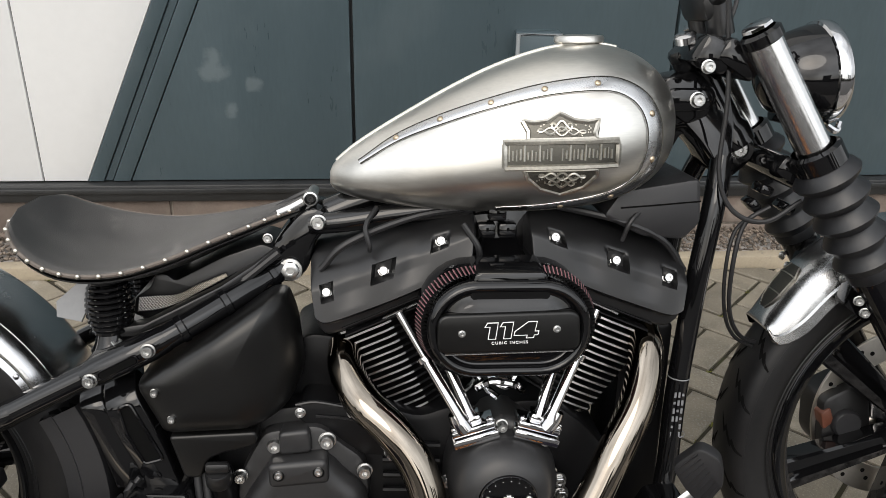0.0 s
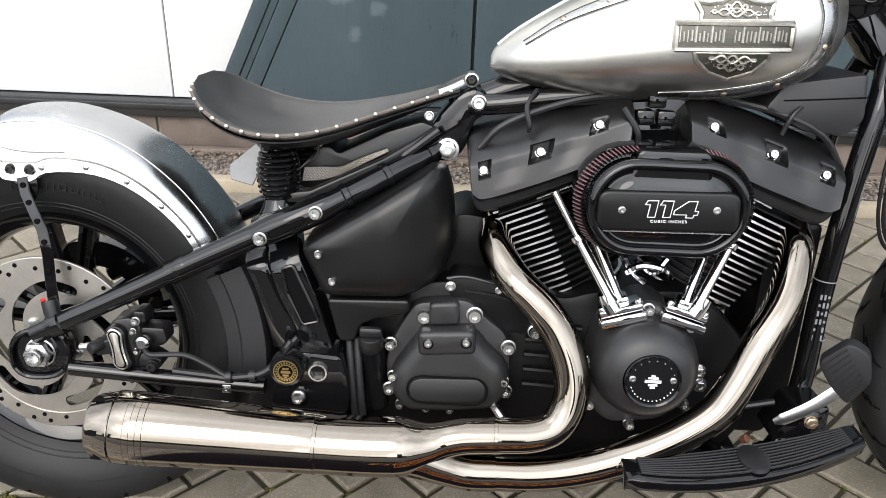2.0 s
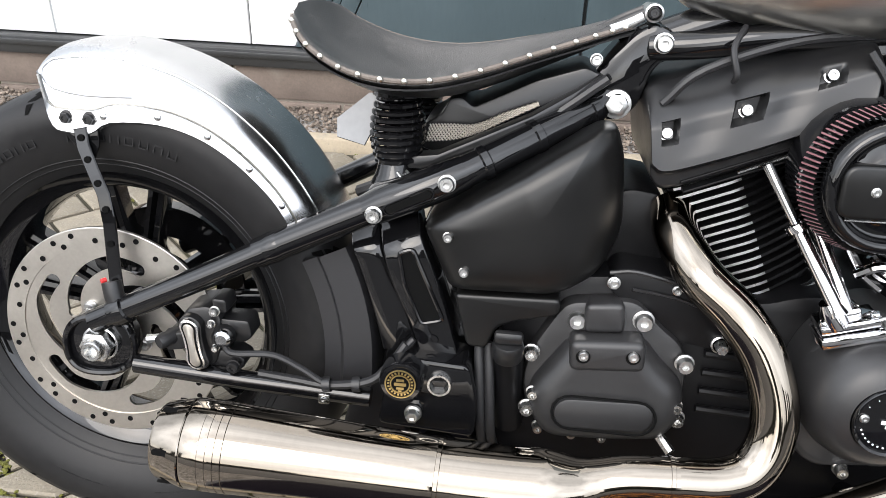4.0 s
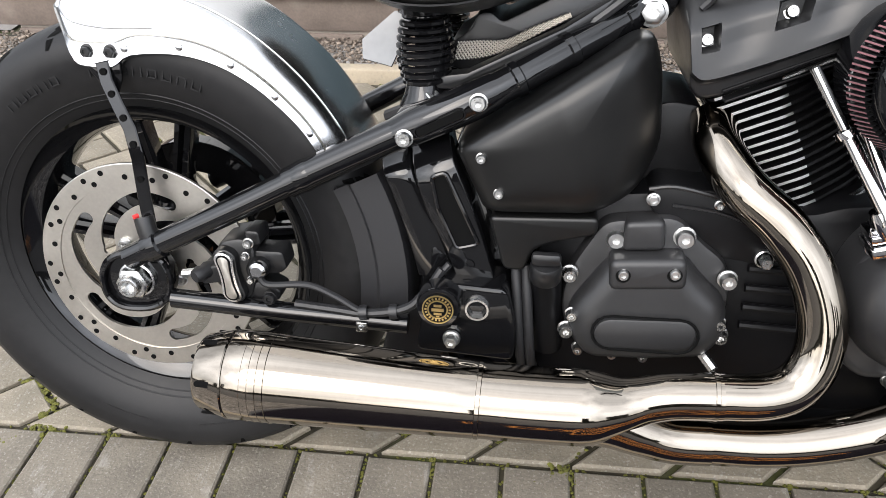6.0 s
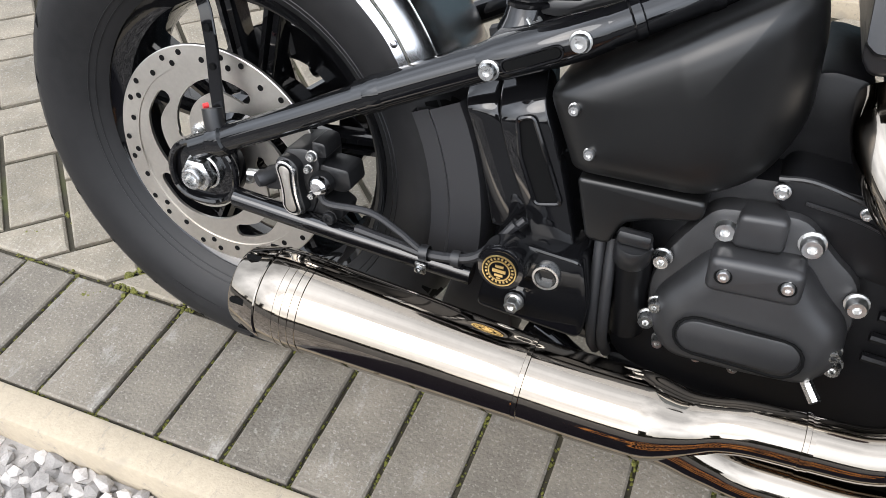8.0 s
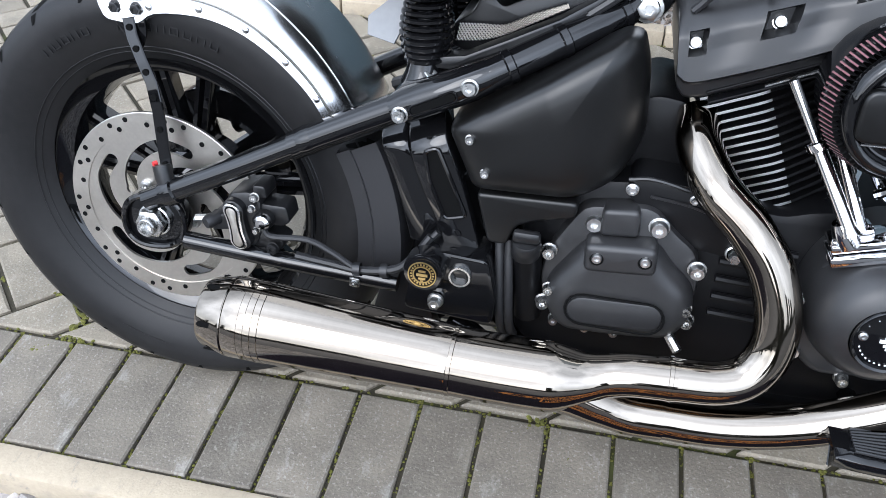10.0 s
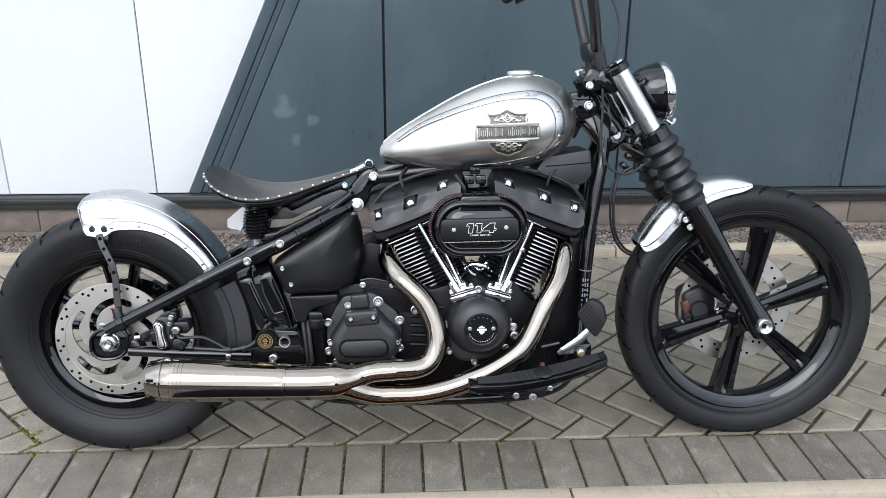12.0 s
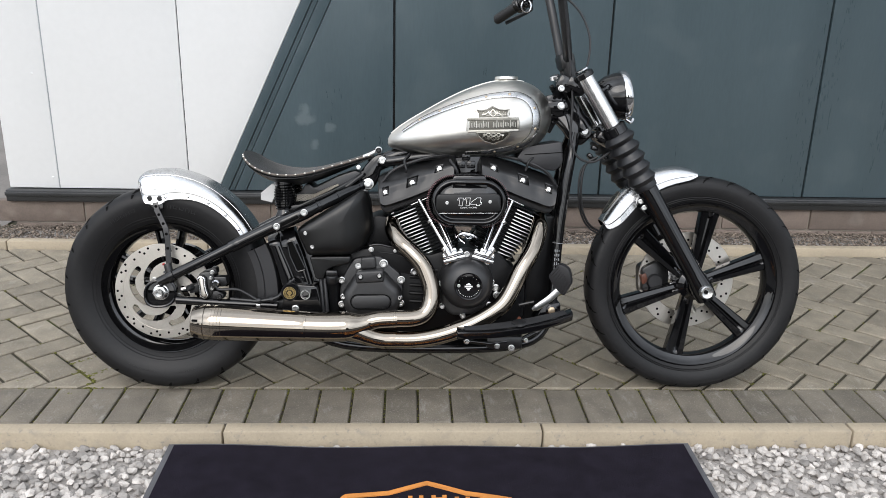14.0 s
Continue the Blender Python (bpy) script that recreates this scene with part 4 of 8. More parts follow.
for i in range(len(RINGS) - 1):
    for k in range(NA):
        if not carrier_solid(i, k):
            continue
        bm.faces.new([carrier_vertex(a, b, 0.0015) for a, b in ((i, k), (i, k + 1), (i + 1, k + 1), (i + 1, k))])
        for a, b, other in (((i, k), (i, k + 1), (i - 1, k)), ((i + 1, k), (i + 1, k + 1), (i + 1, k)), ((i, k), (i + 1, k), (i, k - 1)), ((i, k + 1), (i + 1, k + 1), (i, k + 1))):
            if not 0 <= other[0] < len(RINGS) - 1 or not carrier_solid(*other):
                bm.faces.new([carrier_vertex(*a, 0.0015), carrier_vertex(*b, 0.0015), carrier_vertex(*b, 0.0055), carrier_vertex(*a, 0.0055)])
B("disc_carrier", bm, M_disc, rear_wheel)
spots = []
for k in range(10):
    a = radians(36 * k)
    spots += [(a, 0.138), (a + 0.12, 0.1275), (a + 0.2, 0.137), (a + 0.4, 0.1285)]
drill(rear_wheel, RW, DY, spots, 0.0037)
for k in range(5):
    a = radians(56 + 72 * k)
    B("disc_bolt", bolt_head(bmesh.new(), (0.044 * math.cos(a), DY + 0.001, RW[2] + 0.044 * math.sin(a)), RIGHT, 0.0075, 0.007), M_zinc, rear_wheel)

# -- rear fender --
def fender(stations, half, n=12, power=3.0):
    """Lofts a curved mudguard from (crown x, z, edge x, z) stations; returns a closed shell of thickness 3 mm."""
    bm = bmesh.new()
    outer, inner = [], []
    for (cx, cz, ex, ez) in stations:
        ro, ri = [], []
        for k in range(2 * n + 1):
            a = (k - n) / n * math.pi / 2
            f = 1 - max(0.0, math.cos(a)) ** (2 / power)
            y = half * math.copysign(abs(math.sin(a)) ** (2 / power), a)
            x, z = cx + (ex - cx) * f, cz + (ez - cz) * f
            ro.append(bm.verts.new((x, y, z)))
            ri.append(bm.verts.new((x, y * 0.965, z - 0.003)))
        outer.append(ro), inner.append(ri)
    m = 2 * n + 1
    for A, sgn in ((outer, 1), (inner, -1)):
        for a, b in zip(A, A[1:]):
            for k in range(m - 1):
                q = (a[k], a[k + 1], b[k + 1], b[k])
                bm.faces.new(q if sgn > 0 else q[::-1])
    for i in range(len(outer) - 1):
        for k in (0, m - 1):
            bm.faces.new((outer[i][k], outer[i + 1][k], inner[i + 1][k], inner[i][k]))
    for i in (0, len(outer) - 1):
        for k in range(m - 1):
            bm.faces.new((outer[i][k], outer[i][k + 1], inner[i][k + 1], inner[i][k]))
    return bm


REAR_CROWN = [(-0.074, 0.652), (-0.072, 0.667), (-0.06, 0.677), (-0.035, 0.683), (0.01, 0.685), (0.05, 0.679), (0.101, 0.662), (0.145, 0.638), (0.18, 0.612), (0.218, 0.576), (0.252, 0.532), (0.284, 0.48)]
REAR_EDGE = [(-0.064, 0.648), (-0.059, 0.62), (-0.05, 0.588), (-0.034, 0.5815), (-0.004, 0.5815), (0.022, 0.599), (0.08, 0.604), (0.126, 0.592), (0.165, 0.57), (0.2, 0.54), (0.227, 0.508), (0.25, 0.464)]
DROP = [0, 0, 0, 0, 0, 0.04, 0.1, 0.1, 0.1, 0.1, 0.09, 0.06]
st = glide([(*a, b[0] + (b[0] - a[0]) * d, b[1] + (b[1] - a[1]) * d) for a, b, d in zip(REAR_CROWN, REAR_EDGE, DROP)], 3)
rear_fender = B("rear_fender", fender(st, 0.088), M_fender, label="bare polished steel rear fender with riveted edge band")
# edge band, rolled lip and rivets on the near side
bm = bmesh.new()
tube(bm, [(e[2], -0.088, e[3]) for e in st], 0.0028, 6)
tube(bm, [(e[2], 0.088, e[3]) for e in st], 0.0028, 6)
B("rolled_edge", bm, M_fender, rear_fender)
bm = bmesh.new()
rows = []
for e in st[4:]:
    rows.append([bm.verts.new((e[2] + (e[0] - e[2]) * f, y, e[3] + (e[1] - e[3]) * f)) for f, y in ((-0.02, -0.0905), (0.01, -0.0945), (0.24, -0.0905), (0.27, -0.0875))])
for a, b in zip(rows, rows[1:]):
    for k in range(3):
        bm.faces.new((a[k], a[k + 1], b[k + 1], b[k]))
B("edge_band", bm, M_fender, rear_fender, "riveted steel edge band")
B("band_line", tube(bmesh.new(), [(e[2] + (e[0] - e[2]) * 0.275, -0.0885, e[3] + (e[1] - e[3]) * 0.275) for e in st[4:]], 0.0005, 6), M_antique, rear_fender)
for i in (14, 18, 22, 26, 30):
    e = st[min(i, len(st) - 1)]
    bm = lathe(bmesh.new(), [(0.0046, 0), (0.0042, 0.0014), (0.0025, 0.0024), (0, 0.0028)], (e[2] + (e[0] - e[2]) * 0.13, -0.0922, e[3] + (e[1] - e[3]) * 0.13), RIGHT, 12)
    B("rivet", bm, M_fender, rear_fender)
for x in (-0.034, -0.005):
    B("bolt", hex_head(bmesh.new(), (x, -0.0895, 0.599), RIGHT, 0.006, 0.008), M_satin, rear_fender)
# pressed bead along the flank
def flank(e, a, half, power, lift=0.0):
    """A point on a mudguard station e at the angle a from the crown."""
    f = 1 - math.cos(a) ** (2 / power)
    return (e[0] + (e[2] - e[0]) * f, -(half + lift) * math.sin(a) ** (2 / power), e[1] + (e[3] - e[1]) * f + lift)


bead = [flank(st[i], radians(a), 0.088, 3.0, 0.0006) for i, a in ((16, 77), (11, 74), (7, 70), (5, 66), (4, 60), (4, 52), (5, 45))] + [flank(e, radians(40), 0.088, 3.0, 0.0006) for e in st[6:]]
B("pressed_bead", tube(bmesh.new(), glide(bead, 2), 0.0011, 6), M_fender, rear_fender)
# drilled strut from fender to axle
bm = bmesh.new()
S = [(-0.017, -0.0945, 0.588), (-0.012, -0.1, 0.566), (0.004, -0.112, 0.54), (0.018, -0.12, 0.515), (0.024, -0.124, 0.48), (0.025, -0.126, 0.43), (0.03, -0.132, 0.385)]
rows = []
for k, p in enumerate(S):
    d = V(S[min(k + 1, len(S) - 1)]) - V(S[max(k - 1, 0)])
    n2 = V((d.z, 0, -d.x)).normalized() * 0.0085
    rows.append([bm.verts.new(V(p) + o) for o in (-n2, n2, n2 + V((0, 0.004, 0)), V((0, 0.004, 0)) - n2)])
for a, b in zip(rows, rows[1:]):
    for k in range(4):
        bm.faces.new((a[k], a[(k + 1) % 4], b[(k + 1) % 4], b[k]))
bm.faces.new(rows[0]), bm.faces.new(rows[-1])
soften(bm, 0.0012, 1)
strut = B("fender_strut", bm, M_gloss, label="drilled black fender strut", smooth=30)
B("strut_tab", prism(fillet([(-0.04, 0.592), (0.006, 0.592), (0.005, 0.568), (-0.004, 0.548), (-0.018, 0.556), (-0.033, 0.574)], 0.005), -0.0925, -0.0895, 0.001), M_gloss, strut)
for i in range(6):
    p = (V(S[i]) + V(S[i + 1])) * 0.5
    # no opening is cut: a near-black disc paints the shade inside each one
    B("hole", lathe(bmesh.new(), [(0.0, 0.002), (0.0042, 0.002), (0.0044, 0.0)], p, RIGHT, 10), M_shade_and_black, strut)
bm = bmesh.new()
lathe(bm, [(0.0, 0.006), (0.003, 0.006), (0.0034, 0.0)], (0.014, -0.127, 0.407), (-0.6, -0.8, 0), 12)
B("red_cap", bm, M_red, strut)
tube(bm := bmesh.new(), [(0.026, -0.136, 0.41), (0.03, -0.14, 0.395), (0.036, -0.14, 0.372)], 0.012, 10)
B("strut_clamp", bm, M_satin, strut)

# -- swingarm and frame --
rail = glide([(0.0, -0.138, 0.355), (0.05, -0.14, 0.381), (0.14, -0.138, 0.426), (0.232, -0.134, 0.473), (0.34, -0.131, 0.526), (0.43, -0.127, 0.568), (0.525, -0.083, 0.613), (0.585, -0.043, 0.641), (0.612, -0.026, 0.658)], 5)
swing = B("swingarm", tube(bmesh.new(), rail[:16], [0.0155] * 16, 16), M_gloss, label="gloss black swingarm tube")
for c in (rail[4], rail[15]):
    i = rail.index(c)
    d = V(rail[i]) - V(rail[i - 1])
    B("weld_collar", lathe(bmesh.new(), [(0.015, -0.012), (0.0185, -0.010), (0.0195, 0), (0.0185, 0.010), (0.015, 0.012)], c, d, 16), M_gloss, swing)
B("lower_tube", tube(bmesh.new(), [(0.05, -0.14, 0.302), (0.2, -0.14, 0.293), (0.35, -0.14, 0.287)], 0.0125, 14), M_gloss, swing)
oval = [(0.0 + 0.047 * math.copysign(abs(math.cos(a)) ** 0.8, math.cos(a)), 0.319 + 0.041 * math.copysign(abs(math.sin(a)) ** 0.85, math.sin(a)) + 0.006 * math.cos(a)) for a in np.linspace(0, 2 * math.pi, 41)]
B("axle_plate", prism(oval[:-1], -0.13, -0.112, 0.002), M_gloss, swing)
B("plate_rim", tube(bmesh.new(), [(x * 0.97, -0.1325, 0.319 + (z - 0.319) * 0.97) for x, z in oval], 0.0045, 8, caps=False), M_gloss, swing)
bm = bmesh.new()
lathe(bm, [(0.0235, -0.005), (0.0235, 0.003), (0.021, 0.004)], (0.003, -0.134, 0.3235), RIGHT, 24)
lathe(bm, [(0.021, 0.004), (0.021, 0.016), (0.018, 0.018), (0.0135, 0.018)], (0.003, -0.134, 0.3235), RIGHT, 6)
lathe(bm, [(0.0135, 0.012), (0.0135, 0.026), (0.012, 0.028), (0.0085, 0.028), (0.008, 0.016), (0, 0.016)], (0.003, -0.134, 0.3235), RIGHT, 20)
B("axle_nut", bm, M_zinc, swing, "bright rear axle nut")
tube(bm := bmesh.new(), [(0.062, -0.128, 0.332), (0.085, -0.128, 0.336)], 0.0055, 8)
B("adjuster_bolt", bm, M_zinc, swing)
tube(bm := bmesh.new(), at_xz([(0.0, 0.355), (0.14, 0.426), (0.232, 0.473), (0.34, 0.53)], 0.138), 0.0155, 12)
tube(bm, at_xz([(0.05, 0.302), (0.35, 0.287)], 0.14), 0.0125, 12)
B("far_tube", bm, M_gloss, swing)

frame_ob = B("frame", tube(bmesh.new(), rail[14:], [0.0185] * (len(rail) - 14), 16), M_gloss, label="gloss black tubular frame")
sleeve = [p for p in rail if 0.325 < p[0] < 0.465]
B("rail_sleeve", tube(bmesh.new(), sleeve, [0.0185] + [0.0212] * (len(sleeve) - 2) + [0.0195], 20), M_gloss, frame_ob)
for (x, y, z) in ((0.352, -0.151, 0.528), (0.4325, -0.151, 0.5705)):
    B("bolt", bolt_head(bmesh.new(), (x, y, z), RIGHT, 0.0085, 0.009), M_zinc, frame_ob)
# near-black pill laid on the sleeve as the shade inside the slot
bm = prism(stadium(0, 0, 0.028, 0.0045, 5), -0.1535, -0.149)
bm.transform(Matrix.Translation((0.391, 0, 0.5465)) @ Matrix.Rotation(-math.atan2(0.039, 0.078), 4, "Y"))
B("slot", bm, M_shade_and_black, frame_ob)
ends = stadium(0, 0, 0.03, 0.0062, 6)
bm = tube(bmesh.new(), [(x, -0.153, z) for x, z in ends + ends[:1]], 0.0012, 6, caps=False)
bm.transform(Matrix.Translation((0.391, 0, 0.5465)) @ Matrix.Rotation(-math.atan2(0.039, 0.078), 4, "Y"))
B("slot_lip", bm, M_gloss, frame_ob)
for i in (min(range(len(rail)), key=lambda k: abs(rail[k][0] - x)) for x in (0.462, 0.53, 0.582)):
    B("weld_collar", lathe(bmesh.new(), [(0.018, -0.006), (0.0205, -0.004), (0.0205, 0.004), (0.018, 0.006)], rail[i], V(rail[i + 1]) - V(rail[i - 1]), 18), M_gloss, frame_ob)
# seat junction, backbone and neck
bm = prism(fillet([(0.59, 0.63), (0.62, 0.628), (0.64, 0.65), (0.65, 0.69), (0.672, 0.712), (0.67, 0.734), (0.65, 0.742), (0.628, 0.732), (0.6, 0.7), (0.575, 0.665)], 0.012), -0.044, 0.044, 0.008)
B("seat_casting", bm, M_gloss, frame_ob)
B("big_bolt", hex_head(bmesh.new(), (0.614, -0.046, 0.650), RIGHT, 0.012, 0.011), M_zinc, frame_ob, "large bright frame bolt")
B("bolt", bolt_head(bmesh.new(), (0.657, -0.052, 0.722), RIGHT, 0.0095, 0.012), M_zinc, frame_ob)
B("bolt", bolt_head(bmesh.new(), (0.585, -0.056, 0.7), RIGHT, 0.006, 0.008), M_zinc, frame_ob)
tube(bm := bmesh.new(), glide([(0.62, 0, 0.7), (0.7, 0, 0.735), (0.85, 0, 0.79), (1.05, 0, 0.85), (1.2, 0, 0.87)], 5), 0.024, 14)
B("backbone", bm, M_gloss, frame_ob)
tube(bm := bmesh.new(), glide([(0.645, -0.035, 0.715), (0.7, -0.045, 0.722), (0.78, -0.05, 0.735), (0.9, -0.05, 0.745)], 5), 0.016, 12)
B("tank_rail", bm, M_gloss, frame_ob)
bm = bmesh.new()
neck_o, neck_d = V((1.17, 0, 1.0)), V((0.525, 0, -0.851))
lathe(bm, [(0.0, 0.035), (0.027, 0.035), (0.03, 0.04), (0.03, 0.06), (0.025, 0.07), (0.025, 0.17), (0.031, 0.18), (0.031, 0.205), (0.0, 0.21)], neck_o + V((0.0, 0, 0.0)), neck_d, 20)
B("steering_neck", bm, M_gloss, frame_ob)
for out in ([(1.15, 0.925), (1.2, 0.935), (1.232, 0.905), (1.222, 0.872), (1.19, 0.858), (1.16, 0.88)], [(1.16, 0.885), (1.2, 0.9), (1.26, 0.84), (1.295, 0.845), (1.302, 0.805), (1.27, 0.775), (1.235, 0.79), (1.215, 0.82), (1.19, 0.845), (1.172, 0.81), (1.16, 0.82)]):
    front = -0.034 if out[0][0] < 1.155 else -0.014
    B("neck_gusset", prism(fillet(out, 0.01), front, 0.034, 0.005), M_gloss, frame_ob)
bm = prism(fillet([(1.168, 0.905), (1.205, 0.922), (1.256, 0.905), (1.262, 0.86), (1.256, 0.805), (1.236, 0.8), (1.212, 0.835), (1.182, 0.868)], 0.01), -0.03, 0.02, 0.004)
for v in bm.verts:
    v.co.y += 0.3 * (v.co.z - 0.86)
B("neck_panel", bm, M_gloss, frame_ob)
B("neck_strap", prism(stadium(1.186, 0.895, 0.036, 0.0165, 8), -0.041, -0.03, 0.004), M_gloss, frame_ob)
B("bolt", bolt_head(bmesh.new(), (1.198, -0.041, 0.8955), RIGHT, 0.0095, 0.01), M_zinc, frame_ob)
B("bolt", bolt_head(bmesh.new(), (1.2775, -0.016, 0.8205), RIGHT, 0.0115, 0.008), M_zinc, frame_ob)
B("lock_ring", lathe(bmesh.new(), [(0.013, 0.0), (0.022, 0.0), (0.023, 0.004), (0.021, 0.008), (0.014, 0.008)], (1.2775, -0.013, 0.8205), RIGHT, 20), M_gloss, frame_ob)
# downtubes and cradle
for s in (-1, 1):
    tube(bm := bmesh.new(), glide([(1.245, s * 0.035, 0.81), (1.23, s * 0.06, 0.745), (1.212, s * 0.066, 0.62), (1.196, s * 0.07, 0.45), (1.186, s * 0.08, 0.30), (1.15, s * 0.1, 0.2), (1.06, s * 0.115, 0.165), (0.85, s * 0.12, 0.155), (0.55, s * 0.12, 0.165), (0.42, s * 0.125, 0.23)], 5), 0.0165, 14)
    B("downtube", bm, M_gloss, frame_ob)
bm = bmesh.new()
for z0, z1, w in ((0.39, 0.47, 0.011), (0.315, 0.375, 0.011)):
    n = 6
    for k in range(n):
        z = z0 + (z1 - z0) * k / n
        for c in (-1, 0, 1):
            box(bm, (1.194 + 0.02 * (z - 0.4) + 0.006 * c, -0.0875, z), (0.0032, 0.001, (z1 - z0) / n * 0.62 if (k + c) % 3 else 0.004))
B("warning_print", bm, M_label, frame_ob, "grey warning print, too small to read", 0)
for z in (0.48, 0.385):
    B("sticker_edge", lathe(bmesh.new(), [(0.0168, -0.001), (0.0172, 0), (0.0168, 0.001)], (1.198, -0.0705, z), (0.06, 0, 1), 16), M_label, frame_ob)
# frame plates behind the side cover
def folded_plate(left, right, y, depth):
    """A pressed plate between two edge curves, foot first, whose top folds back."""
    bm = bmesh.new()
    la, ra = glide(left, 8), glide(right, 8)
    rows = []
    for k in range(len(la)):
        t = k / (len(la) - 1)
        yy = y + 0.034 * max(0.0, (t - 0.8) / 0.2) ** 2
        (xl, zl), (xr, zr) = la[k], ra[k]
        row = []
        for u, dy in ((0, depth), (0.0, 0.004), (0.02, 0.001), (0.06, 0.0), (0.94, 0.0), (0.98, 0.001), (1.0, 0.004), (1.0, depth)):
            row.append(bm.verts.new((xl + (xr - xl) * u, yy + dy, zl + (zr - zl) * u)))
        rows.append(row)
    m = len(rows[0])
    for a, b in zip(rows, rows[1:]):
        for k in range(m):
            bm.faces.new((a[k], a[(k + 1) % m], b[(k + 1) % m], b[k]))
    bm.faces.new(rows[0]), bm.faces.new(rows[-1])
    return bm


B("rear_frame_plate", folded_plate([(0.409, 0.343), (0.395, 0.385), (0.372, 0.435), (0.350, 0.505)], [(0.455, 0.347), (0.44, 0.4), (0.42, 0.46), (0.395, 0.519)], -0.132, 0.045), M_gloss, frame_ob, smooth=50)
WINDOW = fillet([(0.379, 0.478), (0.395, 0.484), (0.434, 0.397), (0.408, 0.39), (0.386, 0.44)], 0.006)
# near-black panel set proud of the plate to paint the recess's shade
B("plate_window", prism(WINDOW, -0.1328, -0.128), M_shade_and_black, frame_ob)
B("window_edge", tube(bmesh.new(), at_xz(WINDOW + WINDOW[:1], -0.133), 0.0028, 8, caps=False), M_gloss, frame_ob)
B("bolt", lathe(bmesh.new(), [(0.007, 0), (0.006, 0.002), (0, 0.0025)], (0.423, -0.132, 0.37), RIGHT, 12), M_gloss, frame_ob)
B("inner_plate", folded_plate([(0.36, 0.345), (0.346, 0.4), (0.33, 0.45), (0.313, 0.489)], [(0.407, 0.345), (0.387, 0.4), (0.366, 0.45), (0.346, 0.502)], -0.12, 0.04), M_gloss, frame_ob, smooth=50)
# rear tyre guard
bm = bmesh.new()
rows = []
for a in np.linspace(radians(26), radians(-9), 10):
    rows.append([bm.verts.new((r * math.cos(a), y, RW[2] + r * math.sin(a))) for r, y in ((0.282, -0.085), (0.283, -0.1), (0.304, -0.102), (0.309, -0.108), (0.345, -0.108), (0.349, -0.1), (0.352, 0.08))])
for p, q in zip(rows, rows[1:]):
    for k in range(6):
        bm.faces.new((p[k], p[k + 1], q[k + 1], q[k]))
B("tyre_guard", bm, M_guard, label="matte black plastic tyre guard")
# pivot bracket
bracket = B("pivot_bracket", prism(fillet([(0.362, 0.262), (0.372, 0.33), (0.383, 0.357), (0.47, 0.352), (0.482, 0.30), (0.48, 0.255)], 0.01), -0.158, -0.1, 0.004), M_gloss, label="black swingarm pivot bracket")
B("boss", lathe(bmesh.new(), [(0.026, 0), (0.026, 0.022), (0.024, 0.026), (0.0, 0.026)], (0.393, -0.158, 0.337), RIGHT, 24), M_gloss, bracket)
B("medallion", lathe(bmesh.new(), [(0.0185, 0), (0.0185, 0.003), (0.017, 0.0035), (0.0165, 0.0025), (0, 0.0025)], (0.393, -0.184, 0.337), RIGHT, 28), M_shade_and_black, bracket, "round medallion, gold marks on black")
for rr in (0.0175, 0.0112):
    B("gold_ring", lathe(bmesh.new(), [(rr - 0.0009, 0.003), (rr - 0.0006, 0.0042), (rr + 0.0006, 0.0042), (rr + 0.0009, 0.003)], (0.393, -0.184, 0.337), RIGHT, 28), M_brass, bracket)
bm = bmesh.new()
for k in range(22):
    a = 2 * math.pi * k / 22
    box(bm, (0.393 + 0.014 * math.cos(a), -0.187, 0.337 + 0.014 * math.sin(a)), (0.002, 0.0008, 0.0026), Matrix.Rotation(-a + math.pi / 2, 4, "Y"))
box(bm, (0.393, -0.188, 0.337), (0.014, 0.0008, 0.004))
box(bm, (0.393, -0.188, 0.3422), (0.009, 0.0008, 0.003))
box(bm, (0.393, -0.188, 0.3318), (0.009, 0.0008, 0.003))
box(bm, (0.393, -0.188, 0.3285), (0.004, 0.0008, 0.002))
tagged(B("engraving", bm, M_brass, bracket, smooth=0), kind="stuff")
bm = bmesh.new()
lathe(bm, [(0.0148, 0), (0.0148, 0.006), (0.014, 0.008), (0.0115, 0.008)], (0.436, -0.158, 0.327), RIGHT, 24)
lathe(bm, [(0.0115, 0.008), (0.0105, 0.0), (0, -0.001)], (0.436, -0.158, 0.327), RIGHT, 6)
B("pivot_bolt", bm, M_zinc, bracket, "bright hollow hexagon pivot bolt")
B("bolt", hex_head(bmesh.new(), (0.406, -0.16, 0.284), RIGHT, 0.0075, 0.014), M_zinc, bracket)
B("inner_casting", prism(fillet([(0.365, 0.2), (0.352, 0.3), (0.372, 0.4), (0.4, 0.5), (0.56, 0.52), (0.56, 0.2)], 0.01), -0.088, 0.09, 0.005), M_gloss, frame_ob)
B("splash_panel", prism(fillet([(0.3, 0.19), (0.325, 0.29), (0.37, 0.3), (0.4, 0.19)], 0.006), -0.11, -0.08, 0.003), M_satin, frame_ob)

# -- seat --
SEAT = [  # x, centre z, rim z, half width
    (0.238, 0.742, 0.742, 0.045), (0.25, 0.722, 0.736, 0.105), (0.275, 0.695, 0.716, 0.14), (0.315, 0.672, 0.698, 0.162), (0.36, 0.659, 0.689, 0.168), (0.41, 0.66, 0.689, 0.156),
    (0.46, 0.672, 0.698, 0.128), (0.51, 0.692, 0.712, 0.092), (0.56, 0.714, 0.726, 0.06), (0.6, 0.733, 0.738, 0.04), (0.628, 0.744, 0.745, 0.026)]
rows_s = glide(SEAT, 4)


